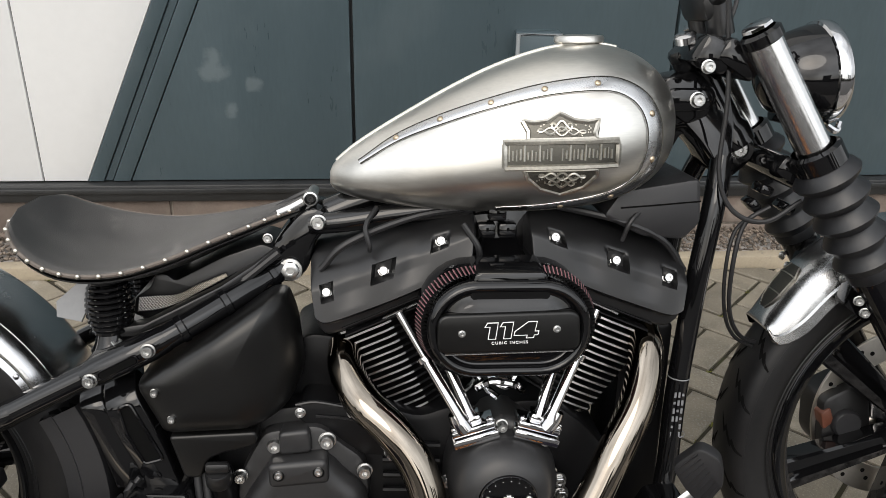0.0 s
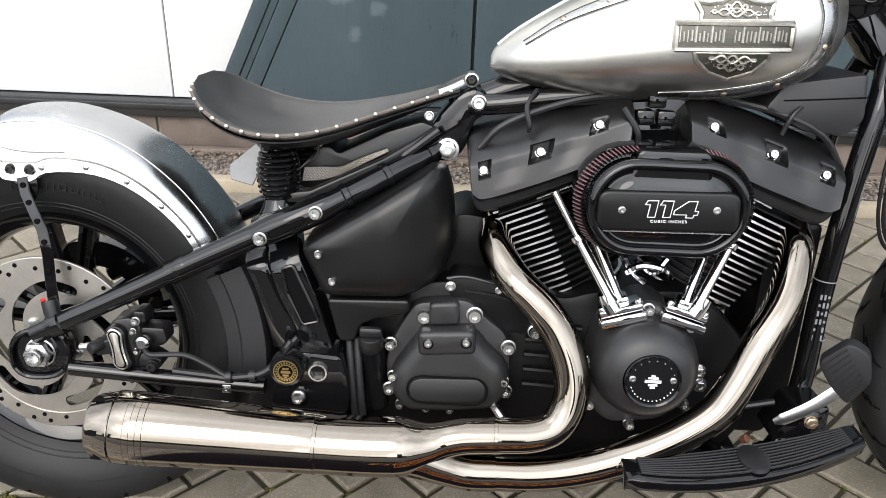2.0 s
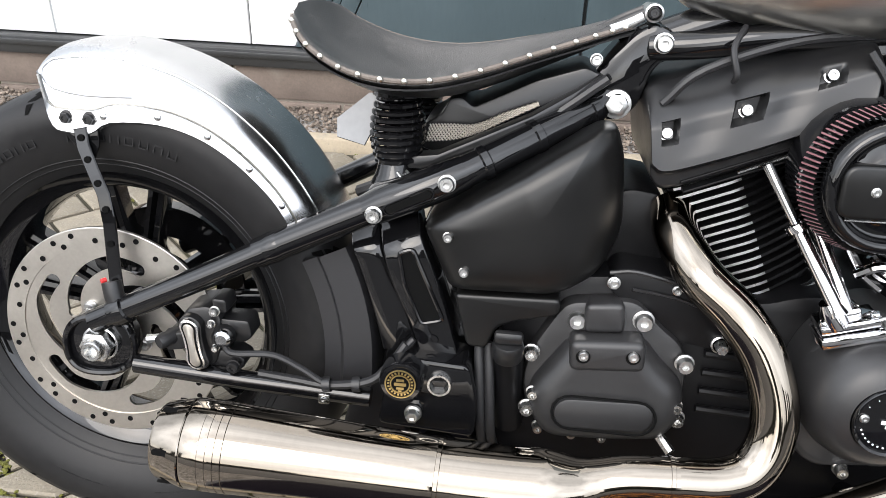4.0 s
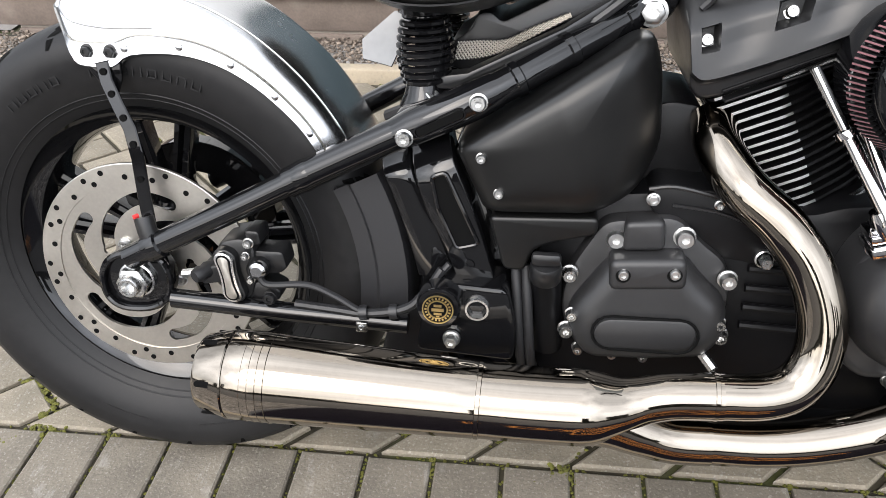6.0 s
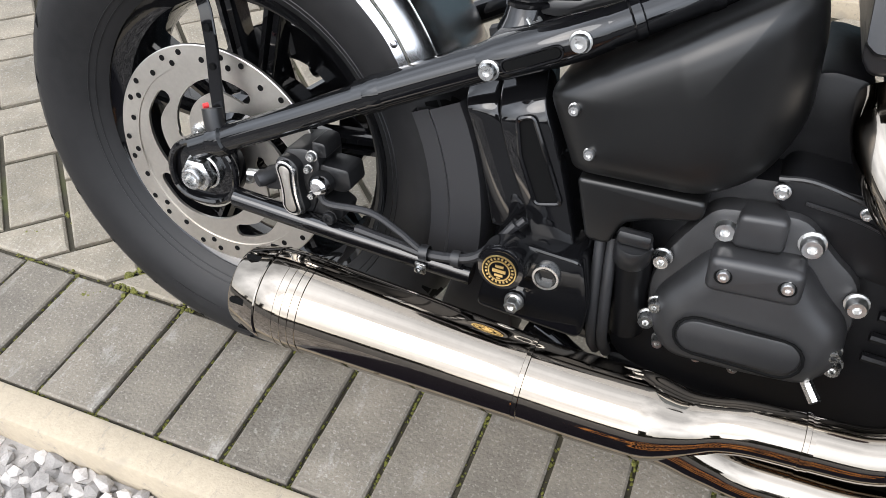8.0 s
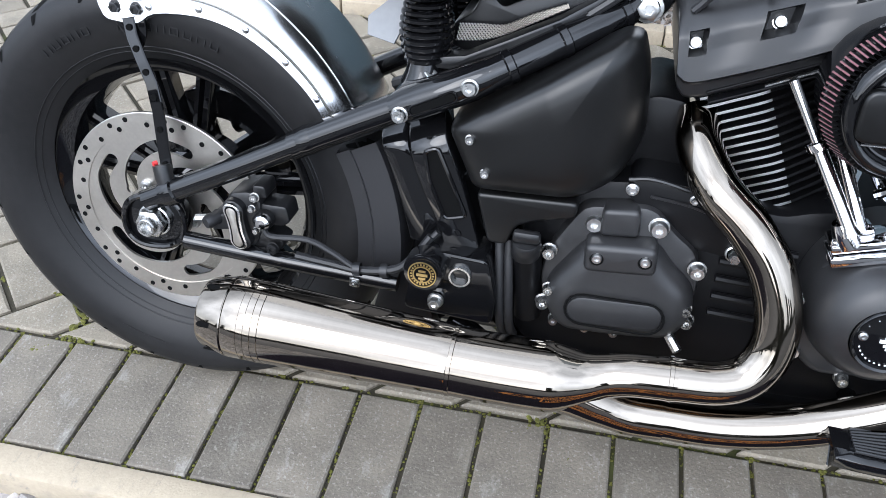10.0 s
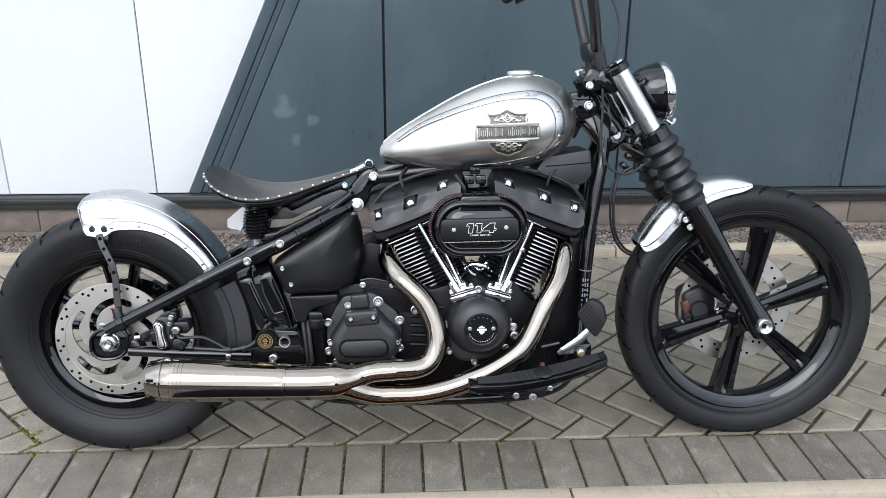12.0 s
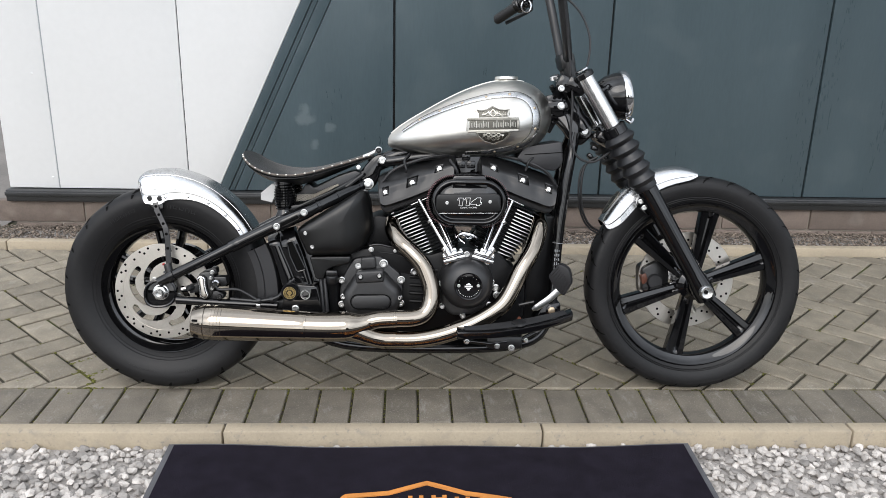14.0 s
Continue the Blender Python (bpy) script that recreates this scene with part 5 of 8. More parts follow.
def seat_shell(lift, thick, grow=1.0):
    bm = bmesh.new()
    n = 14
    top, low = [], []
    for x, zc, zr, w in rows_s:
        a, b = [], []
        for k in range(-n, n + 1):
            u = k / n
            z = zc + (zr - zc) * abs(u) ** 2.2 + lift
            edge = 0.006 * max(0.0, abs(u) - 0.9) / 0.1
            a.append(bm.verts.new((x, w * u * grow, z - edge)))
            b.append(bm.verts.new((x, w * u * grow, z - thick)))
        top.append(a), low.append(b)
    m = 2 * n + 1
    for A, s in ((top, 1), (low, -1)):
        for p, q in zip(A, A[1:]):
            for k in range(m - 1):
                f = (p[k], p[k + 1], q[k + 1], q[k])
                bm.faces.new(f if s > 0 else f[::-1])
    for i in range(len(top) - 1):
        for k in (0, m - 1):
            bm.faces.new((top[i][k], top[i + 1][k], low[i + 1][k], low[i][k]))
    for i in (0, len(top) - 1):
        for k in range(m - 1):
            bm.faces.new((top[i][k], top[i][k + 1], low[i][k + 1], low[i][k]))
    return bm


seat = B("seat", seat_shell(0.0, 0.012), M_leather, label="worn black leather solo seat on springs")
B("seat_pan", seat_shell(-0.0125, 0.004, 0.985), M_satin, seat)
bm = bmesh.new()
rim_pts = [(x, -w * 1.005, zr - 0.008) for x, zc, zr, w in rows_s]
B("rim_cord", tube(bm, rim_pts[1:-1], 0.003, 8), M_rimleather, seat, "worn tan seat edge")
B("rim_cord", tube(bmesh.new(), [(x, -y, z) for x, y, z in rim_pts[1:-1]], 0.003, 8), M_rimleather, seat, "worn tan seat edge")
stud_src = None
for k in range(2, 40):
    p = rim_pts[k] if k < len(rim_pts) else None
    if p is None:
        break
    for s in (1,):
        if stud_src is None:
            stud_src = B("stud", lathe(bmesh.new(), [(0.0034, 0.0), (0.003, 0.0013), (0.0017, 0.002), (0, 0.0024)], (0, 0, 0), RIGHT, 12), M_antique, seat)
            ob = stud_src
        elif k % 2 == 0:
            ob = new("stud", stud_src.data)
            ob.parent = seat
        else:
            continue
        ob.matrix_basis = Matrix.Translation((p[0], p[1] * s - 0.004 * s, p[2] + 0.001)) @ (Matrix.Identity(4) if s > 0 else pose(0, 0, 0, 0, 0, 180))
for s in (-1, 1):
    B("nose_bracket", tube(bmesh.new(), glide([(0.585, s * 0.028, 0.722), (0.615, s * 0.022, 0.74), (0.64, s * 0.02, 0.752)], 4), 0.0036, 8, flat=(1.5, 0.6)), M_satin, seat)
bm = bmesh.new()
lathe(bm, [(0.0075, 0.034), (0.0085, 0.036), (0.0105, 0.035), (0.0112, 0.031), (0.0112, 0.024), (0.008, 0.022), (0.008, -0.03), (0, -0.03)], (0.645, 0, 0.752), RIGHT, 20)
B("pivot_eye", bm, M_zinc, seat, "bright eye of the seat pivot")
B("pivot_bolt", bolt_head(bmesh.new(), (0.645, -0.031, 0.752), RIGHT, 0.0055, 0.006), M_satin, seat)
B("nose_strap", tube(bmesh.new(), glide([(0.598, -0.041, 0.732), (0.618, -0.033, 0.739), (0.634, -0.029, 0.747)], 4), 0.0042, 8, flat=(1.3, 0.6)), M_zinc, seat)


def coil(cx, cy, z0, z1, turns, rmid, rend, wire):
    pts = []
    n = turns * 14
    for k in range(n + 1):
        t = k / n
        r = rend + (rmid - rend) * math.sin(math.pi * t) ** 0.8
        a = 2 * math.pi * turns * t
        pts.append((cx + r * math.cos(a), cy + r * math.sin(a), z0 + (z1 - z0) * t))
    return tube(bmesh.new(), pts, wire, 7)


for s in (-1, 1):
    sp = B("seat_spring", coil(0.366, s * 0.085, 0.572, 0.652, 10, 0.03, 0.021, 0.0036), M_gloss, label="black barrel-shaped coil seat spring")
    bm = bmesh.new()
    lathe(bm, [(0.013, 0.575), (0.011, 0.645), (0, 0.65)], (0.366, s * 0.085, 0), (0, 0, 1), 12)
    lathe(bm, [(0.0, 0.545), (0.03, 0.548), (0.024, 0.562), (0.02, 0.578), (0.014, 0.58)], (0.366, s * 0.085, 0), (0, 0, 1), 16)
    lathe(bm, [(0.026, 0.65), (0.03, 0.652), (0.03, 0.657), (0, 0.658)], (0.366, s * 0.085, 0), (0, 0, 1), 16)
    B("spring_seat", bm, M_gloss, sp)
    B("bolt", hex_head(bmesh.new(), (0.375, s * 0.1, 0.56), (0.2, s * 0.6, 0.7), 0.007, 0.009), M_zinc, sp)
B("spring_plate", prism(fillet([(0.33, 0.535), (0.345, 0.552), (0.41, 0.575), (0.415, 0.56), (0.36, 0.53)], 0.004), -0.115, 0.115, 0.003), M_gloss, frame_ob)

# parts between the seat and the rail
tray = B("under_seat_tray", prism(fillet([(0.385, 0.585), (0.39, 0.612), (0.412, 0.626), (0.421, 0.645), (0.436, 0.647), (0.449, 0.636), (0.521, 0.672), (0.575, 0.69), (0.6, 0.68), (0.585, 0.655), (0.5, 0.61), (0.43, 0.57)], 0.006), -0.05, 0.06, 0.004), M_satin, label="black tray under the seat")
bm = bmesh.new()
foot_c = glide([(0.396, 0.594), (0.425, 0.597), (0.454, 0.606), (0.486, 0.623), (0.526, 0.645)], 7)
head_c = glide([(0.4, 0.615), (0.425, 0.617), (0.454, 0.619), (0.485, 0.634), (0.524, 0.6495)], 7)
for k in range(len(foot_c) - 1):
    for j in range(4):
        cell = [V((a[0] + (b[0] - a[0]) * f, -0.0605, a[1] + (b[1] - a[1]) * f)) for a, b in ((foot_c[k], head_c[k]), (foot_c[k + 1], head_c[k + 1])) for f in (j / 4, (j + 1) / 4)]
        tube(bm, [cell[0], cell[3]], 0.0009, 4)
        tube(bm, [cell[1], cell[2]], 0.0009, 4)
B("expanded_mesh", bm, M_disc, tray, "bright expanded metal mesh")
bm = prism([(0.373, 0.57), (0.397, 0.57), (0.422, 0.58), (0.468, 0.601), (0.521, 0.625), (0.567, 0.652), (0.6, 0.676), (0.592, 0.684), (0.565, 0.664), (0.518, 0.637), (0.464, 0.613), (0.415, 0.589), (0.38, 0.584), (0.37, 0.578)], -0.1, -0.075, 0.003)
for v in bm.verts:
    v.co.y += 0.045 * max(0.0, (v.co.x - 0.47) / 0.12) ** 1.2
B("trim_bar", bm, M_satin, frame_ob)
tube(bm := bmesh.new(), glide([(0.45, -0.07, 0.585), (0.53, -0.07, 0.628), (0.6, -0.06, 0.68)], 4), 0.006, 8)
tube(bm, glide([(0.3, 0.02, 0.5), (0.36, 0.0, 0.53), (0.42, 0.0, 0.555), (0.5, 0.01, 0.6)], 4), 0.009, 8)
B("cable_loom", bm, M_rubber, frame_ob)
# folded smoked plate bracket on the far side
bm = bmesh.new()
q = [(0.296, -0.09, 0.621), (0.333, -0.088, 0.652), (0.354, -0.086, 0.651), (0.343, -0.09, 0.622), (0.33, -0.1, 0.594), (0.298, -0.1, 0.602)]
vs = [bm.verts.new(p) for p in q] + [bm.verts.new((p[0], p[1] + 0.004, p[2] - 0.002)) for p in q]
bm.faces.new(vs[:6]), bm.faces.new(vs[6:][::-1])
for k in range(6):
    bm.faces.new((vs[k], vs[(k + 1) % 6], vs[6 + (k + 1) % 6], vs[6 + k]))
B("plate_bracket", bm, M_smoke, label="smoked acrylic bracket behind the seat spring", smooth=20)

# -- fuel tank --
TANK = [  # x, top z, bottom z, half width
    (0.672, 0.786, 0.768, 0.008), (0.677, 0.797, 0.763, 0.026), (0.688, 0.808, 0.757, 0.045), (0.71, 0.826, 0.751, 0.066), (0.745, 0.849, 0.744, 0.086), (0.79, 0.876, 0.738, 0.107), (0.85, 0.910, 0.734, 0.128),
    (0.91, 0.939, 0.733, 0.143), (0.97, 0.960, 0.735, 0.152), (1.02, 0.970, 0.739, 0.156), (1.06, 0.971, 0.746, 0.153), (1.095, 0.964, 0.757, 0.142), (1.125, 0.949, 0.773, 0.122), (1.15, 0.926, 0.797, 0.09), (1.165, 0.9, 0.825, 0.053), (1.172, 0.876, 0.85, 0.02)]
tank_rows = glide(TANK, 4)
tank_np = np.array(tank_rows)


def tank_section(x):
    return [float(np.interp(x, tank_np[:, 0], tank_np[:, k])) for k in (1, 2, 3)]


def tank_y(x, z):
    """The near side of the tank at (x, z)."""
    zt, zb, w = tank_section(x)
    zc, h = zb + 0.42 * (zt - zb), None
    h = (zt - zc) if z > zc else (zc - zb)
    u = min(0.995, abs(z - zc) / h)
    return -w * (1 - u ** 2.25) ** (1 / 2.25)


bm = bmesh.new()
N = 40
rings = []
for x, zt, zb, w in tank_rows:
    zc = zb + 0.42 * (zt - zb)
    rg = []
    for k in range(N):
        a = 2 * math.pi * k / N
        ca, sa = math.cos(a), math.sin(a)
        y = w * math.copysign(abs(ca) ** (2 / 2.25), ca)
        h = (zt - zc) if sa > 0 else (zc - zb)
        z = zc + h * math.copysign(abs(sa) ** (2 / 2.25), sa)
        rg.append(bm.verts.new((x, y, z)))
    rings.append(rg)
for a, b in zip(rings, rings[1:]):
    for k in range(N):
        bm.faces.new((a[k], a[(k + 1) % N], b[(k + 1) % N], b[k]))
bm.faces.new(rings[0]), bm.faces.new(rings[-1])
tank = B("fuel_tank", bm, M_steel, label="teardrop fuel tank of bare brushed steel", smooth=60)
# riveted band round the side panel
BAND = glide([(0.716, 0.812), (0.767, 0.848), (0.826, 0.877), (0.892, 0.902), (0.961, 0.922), (1.03, 0.932), (1.07, 0.927), (1.102, 0.907), (1.12, 0.872), (1.12, 0.83), (1.103, 0.792), (1.062, 0.766), (0.98, 0.75), (0.905, 0.7475)], 6)


def on_tank(x, z, lift):
    y = tank_y(x, z)
    e = 0.002
    gx, gz = (tank_y(x + e, z) - tank_y(x - e, z)) / (2 * e), (tank_y(x, z + e) - tank_y(x, z - e)) / (2 * e)
    n = V((gx, -1, gz))
    n = V((max(-3, min(3, n.x)), n.y, max(-3, min(3, n.z)))).normalized()
    return V((x, y, z)) + n * lift, n


BAND_W = [w for (w,) in glide([(0.0045,), (0.0075,), (0.0105,), (0.012,), (0.014,), (0.0165,), (0.0178,), (0.021,), (0.0235,), (0.0235,), (0.021,), (0.017,), (0.012,), (0.0065,)], 6)]


def in_band(f, grow=0.0):
    """Points that lie a share f of the way across the band."""
    out = []
    for i, p in enumerate(BAND):
        a, b = np.array(BAND[max(i - 1, 0)]), np.array(BAND[min(i + 1, len(BAND) - 1)])
        t = (b - a) / np.linalg.norm(b - a)
        d = BAND_W[i] * f + grow
        out.append((p[0] + t[1] * d, p[1] - t[0] * d))
    return out


bm = bmesh.new()
across = [(in_band(f), lift) for f, lift in ((0.0, -0.001), (0.03, 0.0016), (0.1, 0.0021), (0.5, 0.0023), (0.9, 0.0021), (0.97, 0.0016), (1.0, -0.001))]
rows = [[bm.verts.new(on_tank(*pts[i], lift)[0]) for pts, lift in across] for i in range(len(BAND))]
for a, b in zip(rows, rows[1:]):
    for k in range(len(across) - 1):
        bm.faces.new((a[k], a[k + 1], b[k + 1], b[k]))
bm.faces.new(rows[0]), bm.faces.new(rows[-1])
B("side_band", bm, M_fender, tank, "riveted steel band on the tank side", 50)
# dark wires painting the thin shadow along both edges of the band
for f, grow, lift in ((0.0, 0.0004, 0.0021), (1.0, 0.0003, 0.0012)):
    B("band_line", tube(bmesh.new(), [on_tank(*p, lift)[0] for p in in_band(f, grow)], 0.0006, 6), M_recess, tank)
mid = in_band(0.5)
for target in ((0.769, 0.849), (0.827, 0.872), (0.892, 0.895), (0.961, 0.915), (1.034, 0.923), (1.104, 0.885), (1.108, 0.824), (1.058, 0.776), (0.99, 0.76)):
    p = min(mid, key=lambda q: (q[0] - target[0]) ** 2 + (q[1] - target[1]) ** 2)
    o, n = on_tank(*p, 0.002)
    B("rivet", lathe(bmesh.new(), [(0.0046, 0.0), (0.0042, 0.0012), (0.0026, 0.0022), (0, 0.0026)], o, n, 12), M_copper, tank)


# emblem: plain bar and shield shapes
def badge_plate(poly, lift0, lift1, material, name, parent, nx=34, nz=7):
    """A thin plate that follows the tank: columns across an XZ outline, lifted off the metal."""
    xs = [p[0] for p in poly]
    bm = bmesh.new()
    cols = []
    for x in np.linspace(min(xs) + 1e-4, max(xs) - 1e-4, nx):
        zs = []
        for (xa, za), (xb, zb) in zip(poly, poly[1:] + poly[:1]):
            if (xa - x) * (xb - x) <= 0 and abs(xa - xb) > 1e-9:
                zs.append(za + (zb - za) * (x - xa) / (xb - xa))
        if len(zs) < 2:
            continue
        z0, z1 = min(zs), max(zs)
        col = [bm.verts.new(on_tank(x, z0, lift0)[0])]
        col += [bm.verts.new(on_tank(x, z0 + (z1 - z0) * (0.02 + 0.96 * k / (nz - 1)), lift1)[0]) for k in range(nz)]
        col += [bm.verts.new(on_tank(x, z1, lift0)[0])]
        cols.append(col)
    for a, b in zip(cols, cols[1:]):
        for k in range(len(a) - 1):
            bm.faces.new((a[k], a[k + 1], b[k + 1], b[k]))
    bm.faces.new(cols[0]), bm.faces.new(cols[-1])
    return B(name, bm, material, parent, smooth=30)


def fine(pts, closed=True, n=6):
    seq = list(zip(pts, pts[1:] + pts[:1])) if closed else list(zip(pts, pts[1:]))
    out = [(a[0] + (b[0] - a[0]) * k / n, a[1] + (b[1] - a[1]) * k / n) for a, b in seq for k in range(n)]
    return out + [pts[0] if closed else pts[-1]]


def badge_wire(pts, lift, r, name, parent, bm=None):
    """A raised wire over the tank along XZ points."""
    wire = tube(bmesh.new() if bm is None else bm, [on_tank(*p, lift)[0] for p in pts], r, 6)
    return wire if bm is not None else B(name, wire, M_antique, parent)


EB = [(0.907, 0.8135), (1.057, 0.8205), (1.056, 0.8575), (0.9065, 0.852)]
UP = [(0.929, 0.8765), (0.937, 0.862), (0.936, 0.85), (1.028, 0.855), (1.026, 0.864), (1.031, 0.8805), (1.016, 0.8775), (0.998, 0.8795), (0.979, 0.8885), (0.962, 0.8775), (0.945, 0.8745)]
LOW = [(0.932, 0.816), (1.031, 0.82), (1.0325, 0.81), (1.016, 0.791), (0.985, 0.7785), (0.955, 0.7875), (0.937, 0.803)]
emblem = badge_plate(EB, 0.0, 0.0045, M_recess, "emblem_bar", tank)
tagged(emblem, "antiqued pewter emblem bar")
badge_wire(fine([(0.9095, 0.8165), (1.0545, 0.8233), (1.0535, 0.8545), (0.909, 0.849)]), 0.0045, 0.0042, "emblem_border", emblem)
for poly, nm in ((UP, "emblem_shield_top"), (LOW, "emblem_shield_foot")):
    plate = badge_plate(poly, 0.0, 0.0028, M_recess, nm, tank)
    cx, cz = sum(p[0] for p in poly) / len(poly), sum(p[1] for p in poly) / len(poly)
    badge_wire(fine([(cx + (x - cx) * 0.95, cz + (z - cz) * 0.9) for x, z in poly]), 0.0028, 0.0034, "shield_border", plate)
bm = bmesh.new()
pick = random.Random(8)
for k in range(28):
    if k in (12, 13):
        continue
    x = 0.9145 + k * 0.00485
    zc = 0.8345 + (x - 0.907) * 0.04
    top, foot = (0.0105, -0.0095) if k % 4 == 0 else (pick.uniform(0.002, 0.007), pick.uniform(-0.0095, -0.006))
    tube(bm, [on_tank(x, zc + dz, 0.0052)[0] for dz in (foot, top)], pick.choice((0.0011, 0.0015, 0.0018)), 5)
tagged(B("emblem_relief", bm, M_antique, emblem, "raised bars on a dark ground"), kind="stuff")
bm = bmesh.new()
for cx, cz, half, high, turns in ((0.981, 0.8645, 0.03, 0.0048, 2.0), (0.981, 0.871, 0.013, 0.0062, 1.0), (0.984, 0.808, 0.03, 0.0048, 2.0), (0.984, 0.799, 0.016, 0.006, 1.0)):
    for phase in (0.0, math.pi):
        strand = []
        for t in np.linspace(-1, 1, 44):
            strand.append((cx + half * t, cz + high * math.cos(math.pi * t / 2) ** 0.5 * math.sin(turns * math.pi * t + phase + math.pi / 2)))
        badge_wire(strand, 0.0042, 0.0017, "", None, bm)
grit = random.Random(21)
for k in range(60):
    x = 0.984 + grit.uniform(-0.034, 0.034)
    z = 0.866 + grit.uniform(-0.007, 0.007) if k % 2 else 0.804 + grit.uniform(-0.012, 0.008) * (1 - abs(x - 0.984) / 0.05)
    lathe(bm, [(0.0013, 0.0), (0.0009, 0.0009), (0, 0.0012)], *on_tank(x, z, 0.0026), 6)
tagged(B("knotwork_relief", bm, M_antique, emblem, "raised interlaced knotwork"), kind="stuff")
# filler cap
bm = bmesh.new()
lathe(bm, [(0.028, -0.012), (0.028, 0.004), (0.033, 0.005), (0.036, 0.007), (0.036, 0.013), (0.034, 0.0155), (0.02, 0.017), (0, 0.0175)], (1.034, 0.01, 0.966), (-0.02, 0, 1), 32)
B("filler_cap", bm, M_steel, tank, "round bare-steel filler cap")
bm = bmesh.new()
tube(bm, [(x, 0.0, zt + 0.0006) for x, zt, zb, w in tank_rows[6:44]], 0.0022, 6)
B("weld_seam", bm, M_steel, tank)

# -- engine --
bm = prism(fillet([(0.50, 0.21), (0.50, 0.40), (0.56, 0.455), (0.72, 0.47), (0.80, 0.44), (0.84, 0.455), (0.99, 0.465), (1.05, 0.42), (1.10, 0.36), (1.10, 0.24), (1.06, 0.19), (0.86, 0.175), (0.56, 0.185)], 0.03), -0.105, 0.13, 0.012)
engine = B("crankcase", bm, M_dark, label="black crankcase and gearbox of a V-twin engine")
B("gearbox_top", prism(fillet([(0.62, 0.45), (0.63, 0.475), (0.72, 0.468), (0.77, 0.43), (0.775, 0.38), (0.70, 0.39)], 0.012), -0.118, 0.05, 0.003), M_dark, engine)
B("case_lip", tube(bmesh.new(), glide([(0.622, -0.119, 0.47), (0.65, -0.12, 0.474), (0.69, -0.12, 0.466), (0.735, -0.118, 0.452), (0.772, -0.116, 0.43)], 4), 0.0028, 8), M_satin, engine)
B("case_seam", tube(bmesh.new(), glide([(0.65, -0.12, 0.452), (0.7, -0.121, 0.446), (0.75, -0.119, 0.428)], 4), 0.002, 6), M_satin, engine)
for x, z, rr in ((0.628, 0.458, 0.0055), (0.737, 0.441, 0.0045), (0.7, 0.455, 0.004)):
    B("bolt", hex_head(bmesh.new(), (x, -0.119, z), RIGHT, rr, 0.008), M_zinc, engine)
for z in (0.40, 0.375, 0.35, 0.325, 0.30):
    B("case_rib", tube(bmesh.new(), [(0.745, -0.112, z), (0.83, -0.112, z - 0.004)], 0.005, 8), M_dark, engine)
B("oil_pan", prism(fillet([(0.50, 0.205), (0.52, 0.165), (0.86, 0.15), (1.08, 0.16), (1.1, 0.2)], 0.015), -0.1, 0.1, 0.01), M_dark, engine)
# gearbox end cover
GC = [(0.541, 0.37), (0.56, 0.405), (0.576, 0.432), (0.658, 0.442), (0.685, 0.412), (0.718, 0.388), (0.727, 0.33), (0.712, 0.295), (0.7, 0.268), (0.566, 0.256), (0.54, 0.288), (0.532, 0.33)]
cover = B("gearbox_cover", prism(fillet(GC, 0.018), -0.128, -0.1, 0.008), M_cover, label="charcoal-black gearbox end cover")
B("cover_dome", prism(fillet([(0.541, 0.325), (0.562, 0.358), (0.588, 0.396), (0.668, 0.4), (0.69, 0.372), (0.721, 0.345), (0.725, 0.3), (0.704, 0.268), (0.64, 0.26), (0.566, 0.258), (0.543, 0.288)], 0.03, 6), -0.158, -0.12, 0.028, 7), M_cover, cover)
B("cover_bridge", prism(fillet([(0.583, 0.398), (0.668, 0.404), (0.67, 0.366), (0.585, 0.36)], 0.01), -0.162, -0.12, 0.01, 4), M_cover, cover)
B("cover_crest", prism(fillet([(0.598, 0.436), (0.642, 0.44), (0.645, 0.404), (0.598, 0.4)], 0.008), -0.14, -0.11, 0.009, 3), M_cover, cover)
bm = prism(stadium(0, 0, 0.058, 0.0195, 8), -0.1635, -0.155, 0.003)
bm.transform(Matrix.Translation((0.63, 0, 0.307)) @ Matrix.Rotation(-0.04, 4, "Y"))
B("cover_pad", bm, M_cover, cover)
bm = bmesh.new()
tube(bm, [(0.63 + p[0], -0.1628, 0.307 + p[1]) for p in stadium(0, 0, 0.0605, 0.022, 8)] + [(0.63 + stadium(0, 0, 0.0605, 0.022, 8)[0][0], -0.1628, 0.307 + stadium(0, 0, 0.0605, 0.022, 8)[0][1])], 0.0016, 5, caps=False)
# raised near-black line painted as the shade of a groove round the pad
B("pad_groove", bm, M_shade_and_black, cover)
for x, z, y, rr in ((0.5905, 0.411, -0.1225, 0.0105), (0.666, 0.4175, -0.1265, 0.0105), (0.541, 0.366, -0.13, 0.0085), (0.719, 0.369, -0.13, 0.0095), (0.546, 0.318, -0.14, 0.0065), (0.541, 0.293, -0.134, 0.0085), (0.715, 0.318, -0.14, 0.0065),
                    (0.719, 0.298, -0.134, 0.0085), (0.557, 0.262, -0.124, 0.006), (0.635, 0.258, -0.124, 0.006), (0.598, 0.259, -0.124, 0.006)):
    B("bolt", bolt_head(bmesh.new(), (x, y, z), RIGHT, rr, 0.013), M_zinc, cover)
for x, z in ((0.599, 0.383), (0.655, 0.387)):
    # flat near-black disc under the bolt paints the well's shade
    B("socket_well", lathe(bmesh.new(), [(0.0085, 0.0), (0.0085, 0.0006), (0, 0.0006)], (x, -0.1615, z - 0.002), RIGHT, 14), M_shade_and_black, cover)
    B("bolt", bolt_head(bmesh.new(), (x, -0.161, z), RIGHT, 0.006, 0.006), M_zinc, cover)
B("drain_fitting", tube(bmesh.new(), [(0.70, -0.13, 0.272), (0.716, -0.15, 0.258)], 0.0065, 8), M_zinc, cover)
